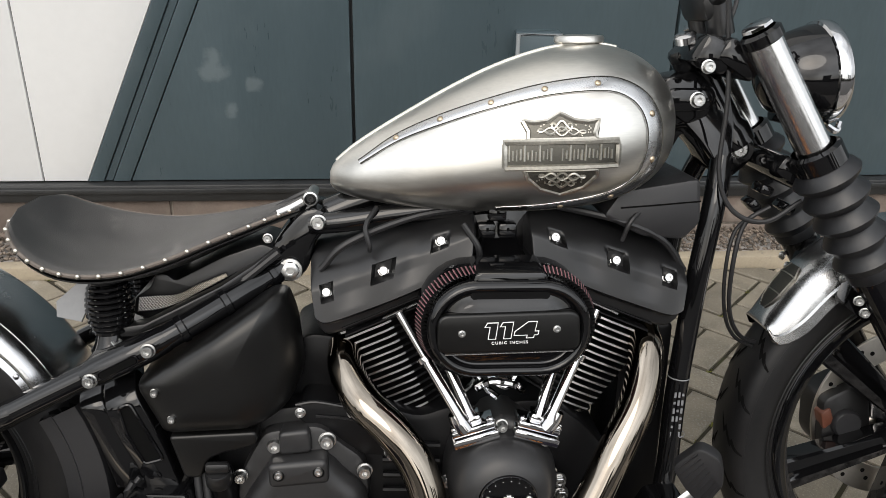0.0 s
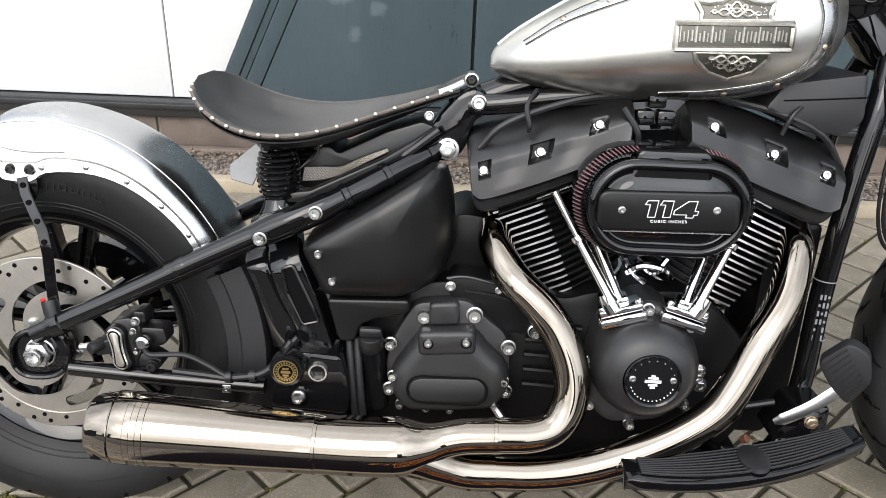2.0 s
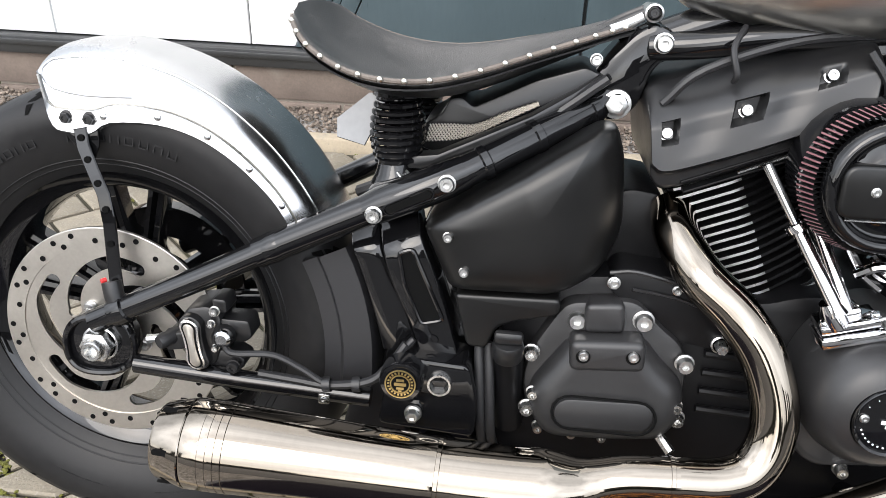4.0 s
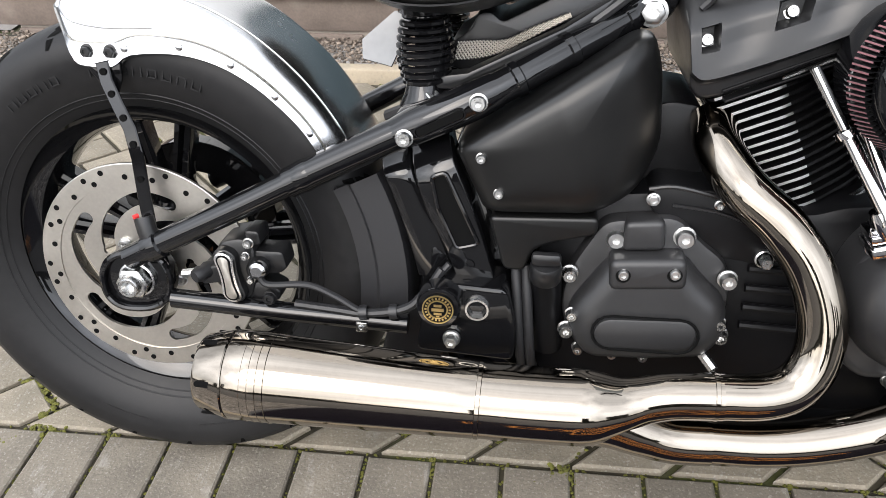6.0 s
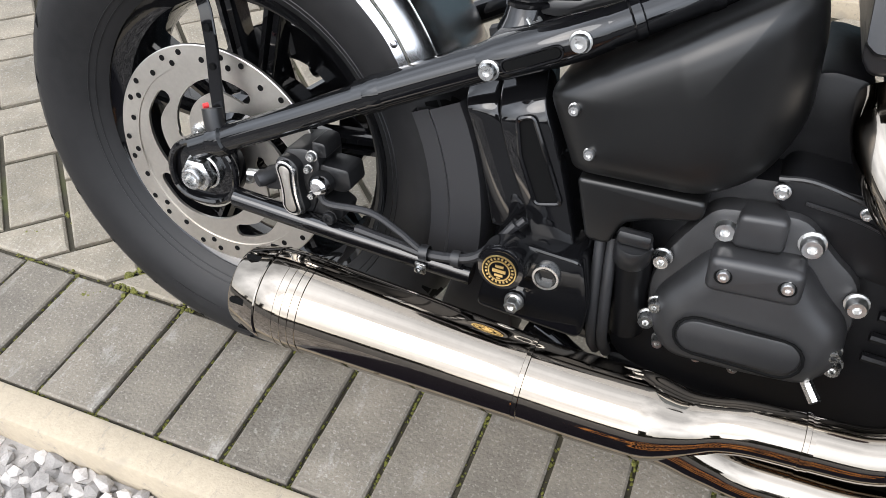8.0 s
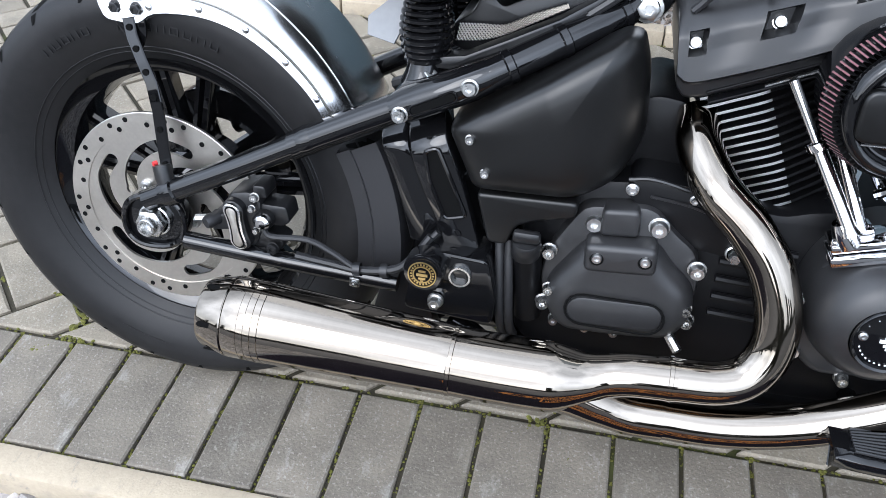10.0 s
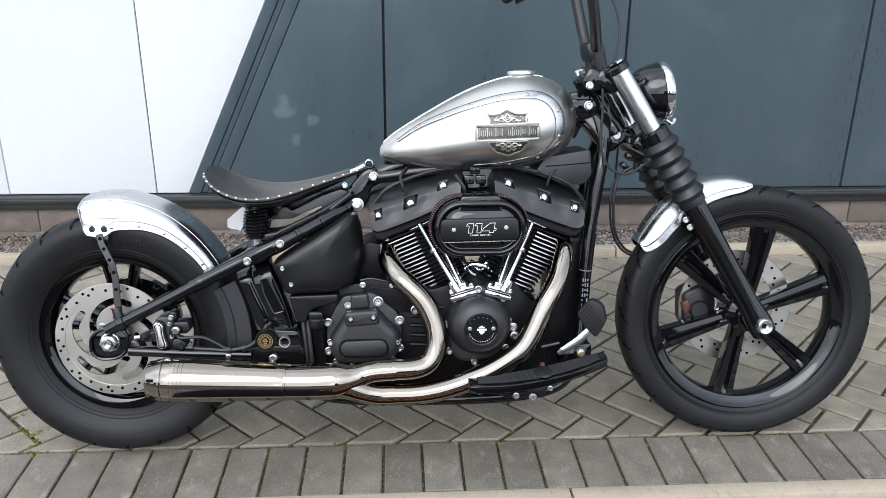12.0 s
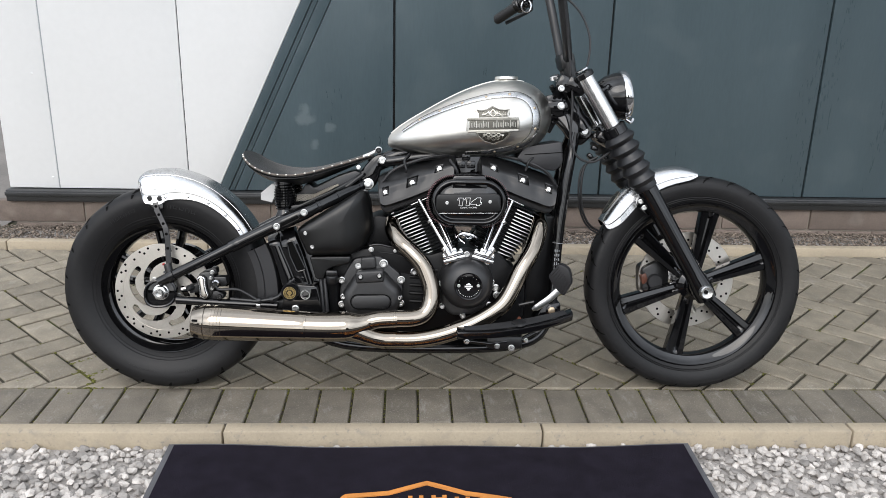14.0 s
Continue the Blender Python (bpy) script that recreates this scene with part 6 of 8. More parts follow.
bm = bmesh.new()
lathe(bm, [(0.011, 0), (0.011, 0.004), (0.009, 0.005)], (0.758, -0.118, 0.392), RIGHT, 18)
lathe(bm, [(0.0075, 0.004), (0.0075, 0.016), (0.0065, 0.018), (0, 0.018)], (0.758, -0.118, 0.392), RIGHT, 6)
B("hex_plug", bm, M_zinc, engine)
B("rear_mount", prism(fillet([(0.60, 0.45), (0.61, 0.54), (0.64, 0.555), (0.68, 0.55), (0.69, 0.46)], 0.012), -0.06, 0.09, 0.006), M_dark, engine)
B("intake_body", prism(fillet([(0.875, 0.64), (0.87, 0.735), (0.89, 0.752), (0.945, 0.752), (0.965, 0.735), (0.96, 0.64)], 0.01), -0.062, 0.06, 0.008), M_gloss, engine)
# oil filler and hoses
filler = B("oil_filler", tube(bmesh.new(), glide([(0.52, -0.105, 0.25), (0.517, -0.115, 0.30), (0.515, -0.125, 0.345), (0.513, -0.135, 0.375)], 4), 0.0185, 14), M_dark, label="black oil filler neck and cap")
bm = lathe(bmesh.new(), [(0.017, -0.004), (0.0185, -0.001), (0.0185, 0.016), (0.0165, 0.02), (0, 0.021)], (0.513, -0.145, 0.366), (0, -0.25, 1), 20)
box(bm, (0.513, -0.152, 0.392), (0.034, 0.013, 0.016), bevel=0.005)
B("cap", bm, M_satin, filler)
for x in (0.482, 0.494):
    B("hose", tube(bmesh.new(), glide([(x - 0.004, -0.125, 0.37), (x, -0.135, 0.32), (x + 0.006, -0.135, 0.25), (x + 0.012, -0.12, 0.22)], 4), 0.0062, 10), M_rubber, engine)
# cam cover
bm = prism(fillet([(0.838, 0.30), (0.832, 0.365), (0.845, 0.415), (0.872, 0.45), (0.913, 0.47), (0.955, 0.452), (0.978, 0.42), (1.0, 0.372), (0.985, 0.315), (0.955, 0.275), (0.87, 0.265)], 0.025), -0.165, -0.09, 0.012, 3)
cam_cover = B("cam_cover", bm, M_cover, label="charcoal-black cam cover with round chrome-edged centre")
lathe(bm := bmesh.new(), [(0.08, 0.155), (0.0775, 0.176), (0.072, 0.194), (0.063, 0.21), (0.053, 0.219), (0.04, 0.223)], (0.915, 0, 0.37), RIGHT, 48, phase=0)
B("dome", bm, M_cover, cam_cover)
lathe(bm := bmesh.new(), [(0.0405, 0.22), (0.0405, 0.2245), (0.039, 0.2265), (0.0365, 0.2245), (0.0365, 0.221)], (0.917, 0, 0.37), RIGHT, 40)
B("trim_ring", bm, M_gloss, cam_cover)
lathe(bm := bmesh.new(), [(0.037, 0.222), (0.0, 0.223)], (0.917, 0, 0.37), RIGHT, 40)
B("centre_plate", bm, M_gloss, cam_cover)
bm = bmesh.new()
for k in range(34):
    a = 2 * math.pi * k / 34
    if abs(math.sin(a)) < 0.3 or (math.sin(a) > 0 and k % 2):
        continue
    box(bm, (0.917 + 0.031 * math.cos(a), -0.2238, 0.37 + 0.031 * math.sin(a)), (0.0018 if math.sin(a) < 0 else 0.001, 0.0008, 0.0016 if math.sin(a) < 0 else 0.0008), Matrix.Rotation(-a + math.pi / 2, 4, "Y"))
for dx, dz, sx, sz in ((0, 0.001, 0.023, 0.0042), (0, 0.0062, 0.014, 0.003), (0, -0.0045, 0.013, 0.003), (0, -0.0085, 0.007, 0.003), (0, 0.0095, 0.006, 0.002)):
    box(bm, (0.917 + dx, -0.2245, 0.369 + dz), (sx, 0.0012, sz))
tagged(B("centre_emblem", bm, M_print, cam_cover, "silver emblem shapes", 0), kind="stuff")
for x, z in ((0.8885, 0.372), (0.9455, 0.372)):
    B("screw", bolt_head(bmesh.new(), (x, -0.223, z), RIGHT, 0.0042, 0.003), M_zinc, cam_cover)
for x, z, y in ((0.913, 0.455, -0.163), (0.853, 0.432, -0.163), (0.974, 0.432, -0.163), (0.838, 0.365, -0.155), (0.843, 0.296, -0.155), (0.99, 0.37, -0.15), (0.985, 0.30, -0.15), (0.905, 0.268, -0.16)):
    B("bolt", bolt_head(bmesh.new(), (x, y, z), RIGHT, 0.0072, 0.014), M_zinc, cam_cover)
for dx, dz in ((0, 0), (0.004, -0.022)):
    B("bolt", hex_head(bmesh.new(), (1.004 + dx, -0.14, 0.35 + dz), RIGHT, 0.008, 0.012), M_zinc, engine)

# cylinders
def vee(s):
    """Maps (across, up) of a cylinder to XZ. s: -1 the rear one, 1 the front one."""
    base = (0.914 + s * 0.042, 0.33)
    ux, uz = s * math.sin(radians(22.5)), math.cos(radians(22.5))
    return lambda a, h: (base[0] + ux * h + uz * a, base[1] + uz * h - ux * a)


for s, nm in ((-1, "rear_cylinder"), (1, "front_cylinder")):
    F = vee(s)
    core = bmesh.new()
    o = F(0, 0.08)
    d = V((F(0, 1)[0] - F(0, 0)[0], 0, F(0, 1)[1] - F(0, 0)[1]))
    lathe(core, [(0.058, 0.0), (0.058, 0.20), (0.0, 0.2)], (o[0], 0, o[1]), d, 28)
    cyl = B(nm, core, M_dark, label="black finned air-cooled cylinder with machined fin edges")
    for k in range(15):
        t = k / 14
        edge = -0.06 - 0.029 * min(1.0, t * 1.3)
        out = fillet([(edge, -0.082), (-0.012, -0.082), (0.032, -0.06), (0.078, -0.022), (0.084, 0.03), (0.078, 0.082), (edge, 0.082)], 0.014, 3)
        out = [(x * -s, y) for x, y in out]
        fb = bmesh.new()
        a = [fb.verts.new((x, y, 0.0)) for x, y in out]
        b = [fb.verts.new((x, y, 0.0032)) for x, y in out]
        fb.faces.new(a), fb.faces.new(b)
        for p in range(len(a)):
            q = (p + 1) % len(a)
            f = fb.faces.new((a[p], a[q], b[q], b[p]))
            f.material_index = 1 if out[p][1] < -0.078 and out[q][1] < -0.078 else 0
        c = F(0, 0.132 + 0.0109 * k)
        fb.transform(Matrix.Translation((c[0], 0, c[1])) @ Matrix.Rotation(s * radians(22.5), 4, "Y"))
        B("fin", fb, [M_dark, M_finedge], cyl, smooth=30)
    lathe(bm := bmesh.new(), [(0.076, 0.0), (0.081, 0.002), (0.081, 0.006), (0.076, 0.008)], (F(0, 0.116)[0], 0, F(0, 0.116)[1]), d, 24)
    B("base_flange", bm, M_silver, cyl)

# cylinder heads and rocker covers
HEADS = {-1: [(0.672, 0.592), (0.684, 0.57), (0.80, 0.608), (0.87, 0.60), (0.86, 0.66), (0.70, 0.63)], 1: [(1.172, 0.592), (1.165, 0.572), (1.06, 0.605), (0.97, 0.6), (0.98, 0.66), (1.15, 0.63)]}
COVER_LOW = {-1: [(0.652, 0.592), (0.659, 0.574), (0.674, 0.566), (0.72, 0.581), (0.77, 0.602), (0.82, 0.628), (0.86, 0.655), (0.88, 0.68)], 1: [(0.951, 0.68), (0.971, 0.655), (1.011, 0.628), (1.061, 0.604), (1.111, 0.585), (1.155, 0.571), (1.172, 0.578), (1.181, 0.594)]}
COVER_TOP = {-1: [(0.642, 0.658), (0.648, 0.672), (0.668, 0.682), (0.73, 0.705), (0.79, 0.724), (0.84, 0.737), (0.872, 0.743), (0.883, 0.735)], 1: [(0.949, 0.735), (0.96, 0.745), (0.99, 0.74), (1.05, 0.724), (1.11, 0.704), (1.168, 0.683), (1.187, 0.672), (1.192, 0.658)]}
BOLTS = {-1: ((0.668, 0.629), (0.749, 0.66), (0.83, 0.703)), 1: ((0.992, 0.707), (1.082, 0.672), (1.161, 0.645))}


def cover_depth(v, spots, side):
    """How far out the cover stands: v from foot to top, spots the (along, up) distances from each bolt."""
    y = float(np.interp(v, (0.0, 0.04, 0.17, 0.2, 0.23, 0.62), (-0.088, -0.0955, -0.0975, -0.106, -0.1125, -0.1045)))
    if v > 0.62:
        y += 0.056 * ((v - 0.62) / 0.38) ** 1.5
    if side < 0.09:
        y += 0.035 * ((0.09 - side) / 0.09) ** 2
    for along, up in spots:
        walls = min(1.0, max(0.0, (0.0108 - abs(along)) / 0.0022), max(0.0, (up + 0.085) / 0.02), max(0.0, (0.135 - up) / 0.03))
        if walls > 0:
            y += (max(y, -0.0865) - y) * walls
    valley = min(abs((a[0] + b[0]) / 2) for a, b in zip(spots, spots[1:]))
    return y + 0.004 * math.exp(-((valley / 0.013) ** 2)) * min(1.0, max(0.0, (v - 0.3) / 0.2))


for s in (-1, 1):
    head = B("cylinder_head", prism(fillet(HEADS[s], 0.008), -0.09, 0.09, 0.006), M_dark)
    for k in range(2):
        F = vee(s)
        a, b = F(-0.075, 0.285 + 0.012 * k), F(0.075, 0.285 + 0.012 * k)
        B("head_fin", prism([a, b, (b[0], b[1] + 0.003), (a[0], a[1] + 0.003)], -0.1, 0.09, 0.001), [M_dark], head)
    low_c, top_c = glide(COVER_LOW[s], 20), glide(COVER_TOP[s], 20)
    NV = 52
    bm = bmesh.new()
    front, back = [], []
    foot_of = []
    for bx, bz in BOLTS[s]:
        _, n, v = min((math.hypot(p[0] + (q[0] - p[0]) * v - bx, p[1] + (q[1] - p[1]) * v - bz), n, v) for n, (p, q) in enumerate(zip(low_c, top_c)) for v in np.linspace(0.3, 0.9, 25))
        foot_of.append((n / (len(low_c) - 1), v))
    for i, (p, q) in enumerate(zip(low_c, top_c)):
        f = i / (len(low_c) - 1)
        col = []
        for k in range(NV + 1):
            v = k / NV
            x, z = p[0] + (q[0] - p[0]) * v, p[1] + (q[1] - p[1]) * v
            spots = [((f - fb) * 0.262, v - vb) for fb, vb in foot_of]
            col.append(bm.verts.new((x, cover_depth(v, spots, min(f, 1 - f)), z)))
        front.append(col)
        back.append([bm.verts.new((p[0], 0.1, p[1])), bm.verts.new((q[0], 0.1, q[1]))])
    for a, b, c, d in zip(front, front[1:], back, back[1:]):
        for k in range(NV):
            bm.faces.new((a[k], b[k], b[k + 1], a[k + 1]))
        bm.faces.new((a[0], c[0], d[0], b[0])), bm.faces.new((a[-1], b[-1], d[1], c[1]))
        bm.faces.new((c[0], c[1], d[1], d[0]))
    for e, g in ((front[0], back[0]), (front[-1], back[-1])):
        bm.faces.new(e + [g[1], g[0]])
    rc = B("rocker_cover", bm, M_satin, label="satin black sculpted rocker cover", smooth=50)
    for x, z in BOLTS[s]:
        B("bolt", bolt_head(bmesh.new(), (x, -0.0855, z - 0.001), (0, -0.95, 0.3), 0.0066, 0.008), M_zinc, rc)
# bright edges under the covers
for pts in ([(0.747, 0.594), (0.802, 0.619)], [(1.086, 0.596), (1.031, 0.621)]):
    B("bright_edge", tube(bmesh.new(), at_xz(pts, -0.104), 0.002, 6), M_silver, engine)
# pushrod tubes and tappet blocks
for s in (-1, 1):
    for off, y in ((0.0, -0.15), (0.034, -0.135)):
        xt, xb = 0.9085 + s * (0.139 - off), 0.9165 + s * (0.06 - 0.35 * off)
        top, low = V((xt, y + 0.02, 0.612)), V((xb, y - 0.03, 0.468))
        mid_p = top.lerp(low, 0.42)
        rod = B("pushrod_tube", tube(bmesh.new(), [top, mid_p], 0.0055, 12), M_chrome, label="chrome pushrod tube")
        B("lower_tube", tube(bmesh.new(), [mid_p, mid_p.lerp(low, 0.02), low.lerp(mid_p, 0.1), low], [0.0072, 0.0078, 0.0078, 0.0105], 12), M_chrome, rod)
        B("collar", lathe(bmesh.new(), [(0.012, -0.004), (0.0125, 0), (0.012, 0.004), (0.006, 0.006)], mid_p, low - top, 12), M_chrome, rod)
    m = Matrix.Translation((0.9175 + s * 0.042, -0.165, 0.443)) @ Matrix.Rotation(s * radians(17), 4, "Y")
    bm = bmesh.new()
    box(bm, (0, 0, 0), (0.066, 0.045, 0.0125), bevel=0.0025)
    box(bm, (0, 0.002, 0.0135), (0.062, 0.04, 0.011), bevel=0.003)
    box(bm, (0.0, 0.006, 0.0235), (0.03, 0.03, 0.014), bevel=0.005)
    lathe(bm, [(0.0135, 0.0), (0.013, 0.014), (0.0115, 0.022), (0.009, 0.03)], (0.012 * s, -0.008, 0.014), (0.25 * s, 0, 1), 16)
    bm.transform(m)
    tb = B("tappet_block", bm, M_chrome, label="chrome tappet block")
    for dx in (-0.026, 0.026):
        bm = bolt_head(bmesh.new(), (dx, -0.012, 0.018), (0, 0, 1), 0.005, 0.006)
        bm.transform(m)
        B("bolt", bm, M_chrome, tb)
for pts in ([(0.88, -0.14, 0.5), (0.9, -0.15, 0.515), (0.93, -0.15, 0.51), (0.945, -0.14, 0.495)], [(0.895, -0.13, 0.52), (0.92, -0.135, 0.5), (0.94, -0.13, 0.52)], [(0.87, -0.12, 0.53), (0.89, -0.13, 0.5), (0.91, -0.14, 0.485)]):
    B("oil_line", tube(bmesh.new(), glide(pts, 5), 0.0055, 8), M_chrome, engine)

# -- air cleaner --
ac = B("air_cleaner", prism(stadium(0.913, 0.612, 0.118, 0.074, 14), -0.168, -0.105, 0.006), M_gloss, label="black oval air cleaner lettered 114 with red pleated filter")
bm = bmesh.new()
outl = stadium(0.913, 0.612, 0.1155, 0.073, 127)
P0 = []
for k, (x, z) in enumerate(outl):
    d = V((x - 0.913, 0, z - 0.612))
    P0.append((x, z, 0.93 if k % 3 == 0 else 1.0))
a = [bm.verts.new((0.913 + (x - 0.913) * g * 1.06, -0.165, 0.612 + (z - 0.612) * g * 1.06)) for x, z, g in P0]
b = [bm.verts.new((0.913 + (x - 0.913) * g * 1.0, -0.196, 0.615 + (z - 0.612) * g * 1.0)) for x, z, g in P0]
# only ridges are red; black on the flanks paints the folds' shade
for i in range(len(a)):
    j = (i + 1) % len(a)
    bm.faces.new((a[i], a[j], b[j], b[i])).material_index = 0 if i % 3 == 1 else 1
B("pleated_filter", bm, [M_filter, M_rubber], ac, "dull red pleated gauze filter", 20)
B("strap_block", prism(fillet([(0.855, 0.63), (0.866, 0.69), (0.962, 0.691), (0.972, 0.63)], 0.01), -0.201, -0.12, 0.006), M_gloss, ac)
bm = bmesh.new()
loops = [[bm.verts.new((x, y, z)) for x, z in stadium(0.9135, 0.613, 0.1095 - d, 0.0675 - d, 20)] for d, y in ((0.0015, -0.19), (0.0, -0.194), (0.0005, -0.2015), (0.0035, -0.2075), (0.0085, -0.21), (0.0125, -0.209), (0.0155, -0.203), (0.0172, -0.199), (0.021, -0.1985), (0.032, -0.204), (0.048, -0.208), (0.066, -0.209))]
for a, b in zip(loops, loops[1:]):
    for k in range(len(a)):
        bm.faces.new((a[k], a[(k + 1) % len(a)], b[(k + 1) % len(a)], b[k]))
bm.faces.new(loops[-1])
B("cover", bm, M_gloss, ac, smooth=60)
B("cover_ring", tube(bmesh.new(), [(x, -0.203, z) for x, z in stadium(0.912, 0.613, 0.1, 0.059, 16) + [stadium(0.912, 0.613, 0.1, 0.059, 16)[0]]], 0.0035, 6, caps=False), M_gloss, ac)
B("cover_band", prism(fillet([(0.818, 0.583), (1.007, 0.586), (1.004, 0.641), (0.818, 0.637)], 0.016, 5), -0.2135, -0.203, 0.004, 3), M_matte, ac)
B("band_edge", tube(bmesh.new(), at_xz([(0.828, 0.5815), (0.998, 0.5845)], -0.2095), 0.0013, 6), M_silver, ac)
for x, z in ((0.85, 0.612), (0.974, 0.617)):
    B("screw", bolt_head(bmesh.new(), (x, -0.2135, z), RIGHT, 0.0042, 0.003), M_zinc, ac)


def lettering(text, size, x, y, z, material, parent, shear=0.0, ext=0.0006, spread=1.0, grow=0.0, wide=1.0):
    cu = bpy.data.curves.new(text, "FONT")
    cu.body, cu.size, cu.extrude, cu.shear, cu.space_character, cu.align_x, cu.align_y = text, size, ext, shear, spread, "CENTER", "CENTER"
    cu.offset = grow
    tmp = bpy.data.objects.new("tmp_text", cu)
    scene.collection.objects.link(tmp)
    bpy.context.view_layer.update()
    me = bpy.data.meshes.new_from_object(tmp.evaluated_get(bpy.context.evaluated_depsgraph_get()))
    bpy.data.objects.remove(tmp)
    me.materials.clear()
    me.materials.append(material)
    me.transform(Matrix.Translation((x, y, z)) @ Matrix.Rotation(radians(-1.5), 4, "Y") @ Matrix.Rotation(radians(90), 4, "X") @ Matrix.Diagonal((wide, 1, 1, 1)))
    ob = new("lettering", me)
    ob.parent = parent
    return ob


# big figures with a white outline and a black face
def figure(outline, x, z, w, h, name="figure"):
    """One block figure: a white plate under a slightly smaller black one."""
    pts = [(x + (u + 0.14 * v) * w, z + v * h + 0.026 * (x + u * w - 0.9135)) for u, v in outline]
    n = len(pts)
    inner = []
    for k in range(n):
        a, p, b = np.array(pts[k - 1]), np.array(pts[k]), np.array(pts[(k + 1) % n])
        e1, e2 = (p - a) / np.linalg.norm(p - a), (b - p) / np.linalg.norm(b - p)
        n1, n2 = np.array((-e1[1], e1[0])), np.array((-e2[1], e2[0]))
        m = n1 + n2
        inner.append(tuple(p + m * 0.0011 / max(0.35, m @ n1)))
    ob = B(name, prism(pts, -0.2142, -0.212), M_print, ac, smooth=0)
    B("figure_face", prism(inner, -0.2146, -0.2135), M_matte, ob, smooth=0)


ONE = [(0.28, 0), (0.78, 0), (0.78, 1), (0.1, 1), (-0.04, 0.72), (0.28, 0.72)]
FOUR = [(0, 0.17), (0.56, 0.17), (0.56, 0), (0.9, 0), (0.9, 0.17), (1.06, 0.17), (1.06, 0.43), (0.9, 0.43), (0.9, 1), (0.5, 1), (0, 0.44)]
figure(ONE, 0.8775, 0.6045, 0.0215, 0.0235)
figure(ONE, 0.8975, 0.6045, 0.0215, 0.0235)
figure(FOUR, 0.9165, 0.6045, 0.0305, 0.0235)
figure([(0.3, 0.43), (0.56, 0.43), (0.56, 0.76)], 0.9165, 0.6045, 0.0305, 0.0235, "figure_hole")
lettering("CUBIC INCHES", 0.0052, 0.9125, -0.2142, 0.5992, M_print, ac, 0.0, grow=0.0, spread=1.3, wide=1.12)

# side cover
SC = [(0.405, 0.515), (0.428, 0.533), (0.5, 0.578), (0.596, 0.636), (0.614, 0.634), (0.626, 0.6), (0.634, 0.515), (0.612, 0.466), (0.566, 0.443), (0.452, 0.44), (0.438, 0.443)]
loop0 = fillet(SC, 0.02, 5)
mx, mz = sum(p[0] for p in loop0) / len(loop0), sum(p[1] for p in loop0) / len(loop0)
bm = bmesh.new()
loops = []
for shrink, y in ((0.0, -0.07), (0.0, -0.124), (0.012, -0.134), (0.035, -0.1415), (0.07, -0.147), (0.13, -0.1515), (0.22, -0.155), (0.35, -0.1575), (0.5, -0.1585), (0.66, -0.159), (0.82, -0.1592)):
    row = []
    for x, z in loop0:
        x, z = x + (mx - x) * shrink, z + (mz - z) * shrink
        fall = 0.045 * max(0.0, (x - 0.535) / 0.1) ** 2 if y < -0.1 else 0.0
        row.append(bm.verts.new((x, y + fall, z)))
    loops.append(row)
for a, b in zip(loops, loops[1:]):
    for k in range(len(a)):
        bm.faces.new((a[k], a[(k + 1) % len(a)], b[(k + 1) % len(a)], b[k]))
bm.faces.new(loops[0]), bm.faces.new(loops[-1])
side = B("side_cover", bm, M_matte, label="matte black triangular side cover", smooth=60)
for x, z in ((0.437, 0.51), (0.457, 0.47)):
    B("screw", bolt_head(bmesh.new(), (x, -0.154, z), RIGHT, 0.0052, 0.007), M_zinc, side)
B("lower_guard", prism(fillet([(0.446, 0.437), (0.569, 0.441), (0.568, 0.42), (0.52, 0.408), (0.498, 0.398), (0.488, 0.37), (0.464, 0.37)], 0.008), -0.143, -0.09, 0.01, 4), M_matte, label="matte black plastic guard below the side cover")

B("regulator_fill", prism(fillet([(1.1, 0.2), (1.11, 0.5), (1.14, 0.56), (1.19, 0.56), (1.182, 0.24), (1.15, 0.2)], 0.01), -0.05, 0.08, 0.005), M_dark, engine)
# front box under the tank
B("coil_box", prism(fillet([(1.06, 0.735), (1.085, 0.772), (1.198, 0.79), (1.204, 0.725), (1.18, 0.70), (1.12, 0.705)], 0.01), -0.085, 0.06, 0.006), M_guard, label="matte black box behind the downtube")
B("box_joint", tube(bmesh.new(), at_xz([(1.085, 0.748), (1.14, 0.752), (1.2, 0.757)], -0.0855), 0.0012, 5), M_shade_and_black, bpy.data.objects["coil_box"])
for pts, rr in (([(0.66, -0.08, 0.66), (0.7, -0.085, 0.70), (0.8, -0.07, 0.735), (0.9, -0.06, 0.745)], 0.005), ([(0.73, -0.09, 0.69), (0.73, -0.098, 0.70), (0.725, -0.09, 0.725), (0.74, -0.06, 0.745)], 0.0036),
                ([(1.0, -0.06, 0.745), (1.08, -0.08, 0.73), (1.15, -0.08, 0.70), (1.19, -0.07, 0.65)], 0.005), ([(1.09, -0.085, 0.70), (1.1, -0.09, 0.73), (1.13, -0.07, 0.75)], 0.0036), ([(0.86, -0.1, 0.73), (0.88, -0.11, 0.70), (0.885, -0.1, 0.67)], 0.0045)):
    B("engine_hose", tube(bmesh.new(), glide(pts, 5), rr, 8), M_rubber, engine)
for x, z in ((0.895, 0.715), (0.925, 0.715), (0.91, 0.74)):
    bm = bmesh.new()
    box(bm, (x, -0.07, z), (0.026, 0.03, 0.022), bevel=0.004)
    B("injector_block", bm, M_gloss, engine)

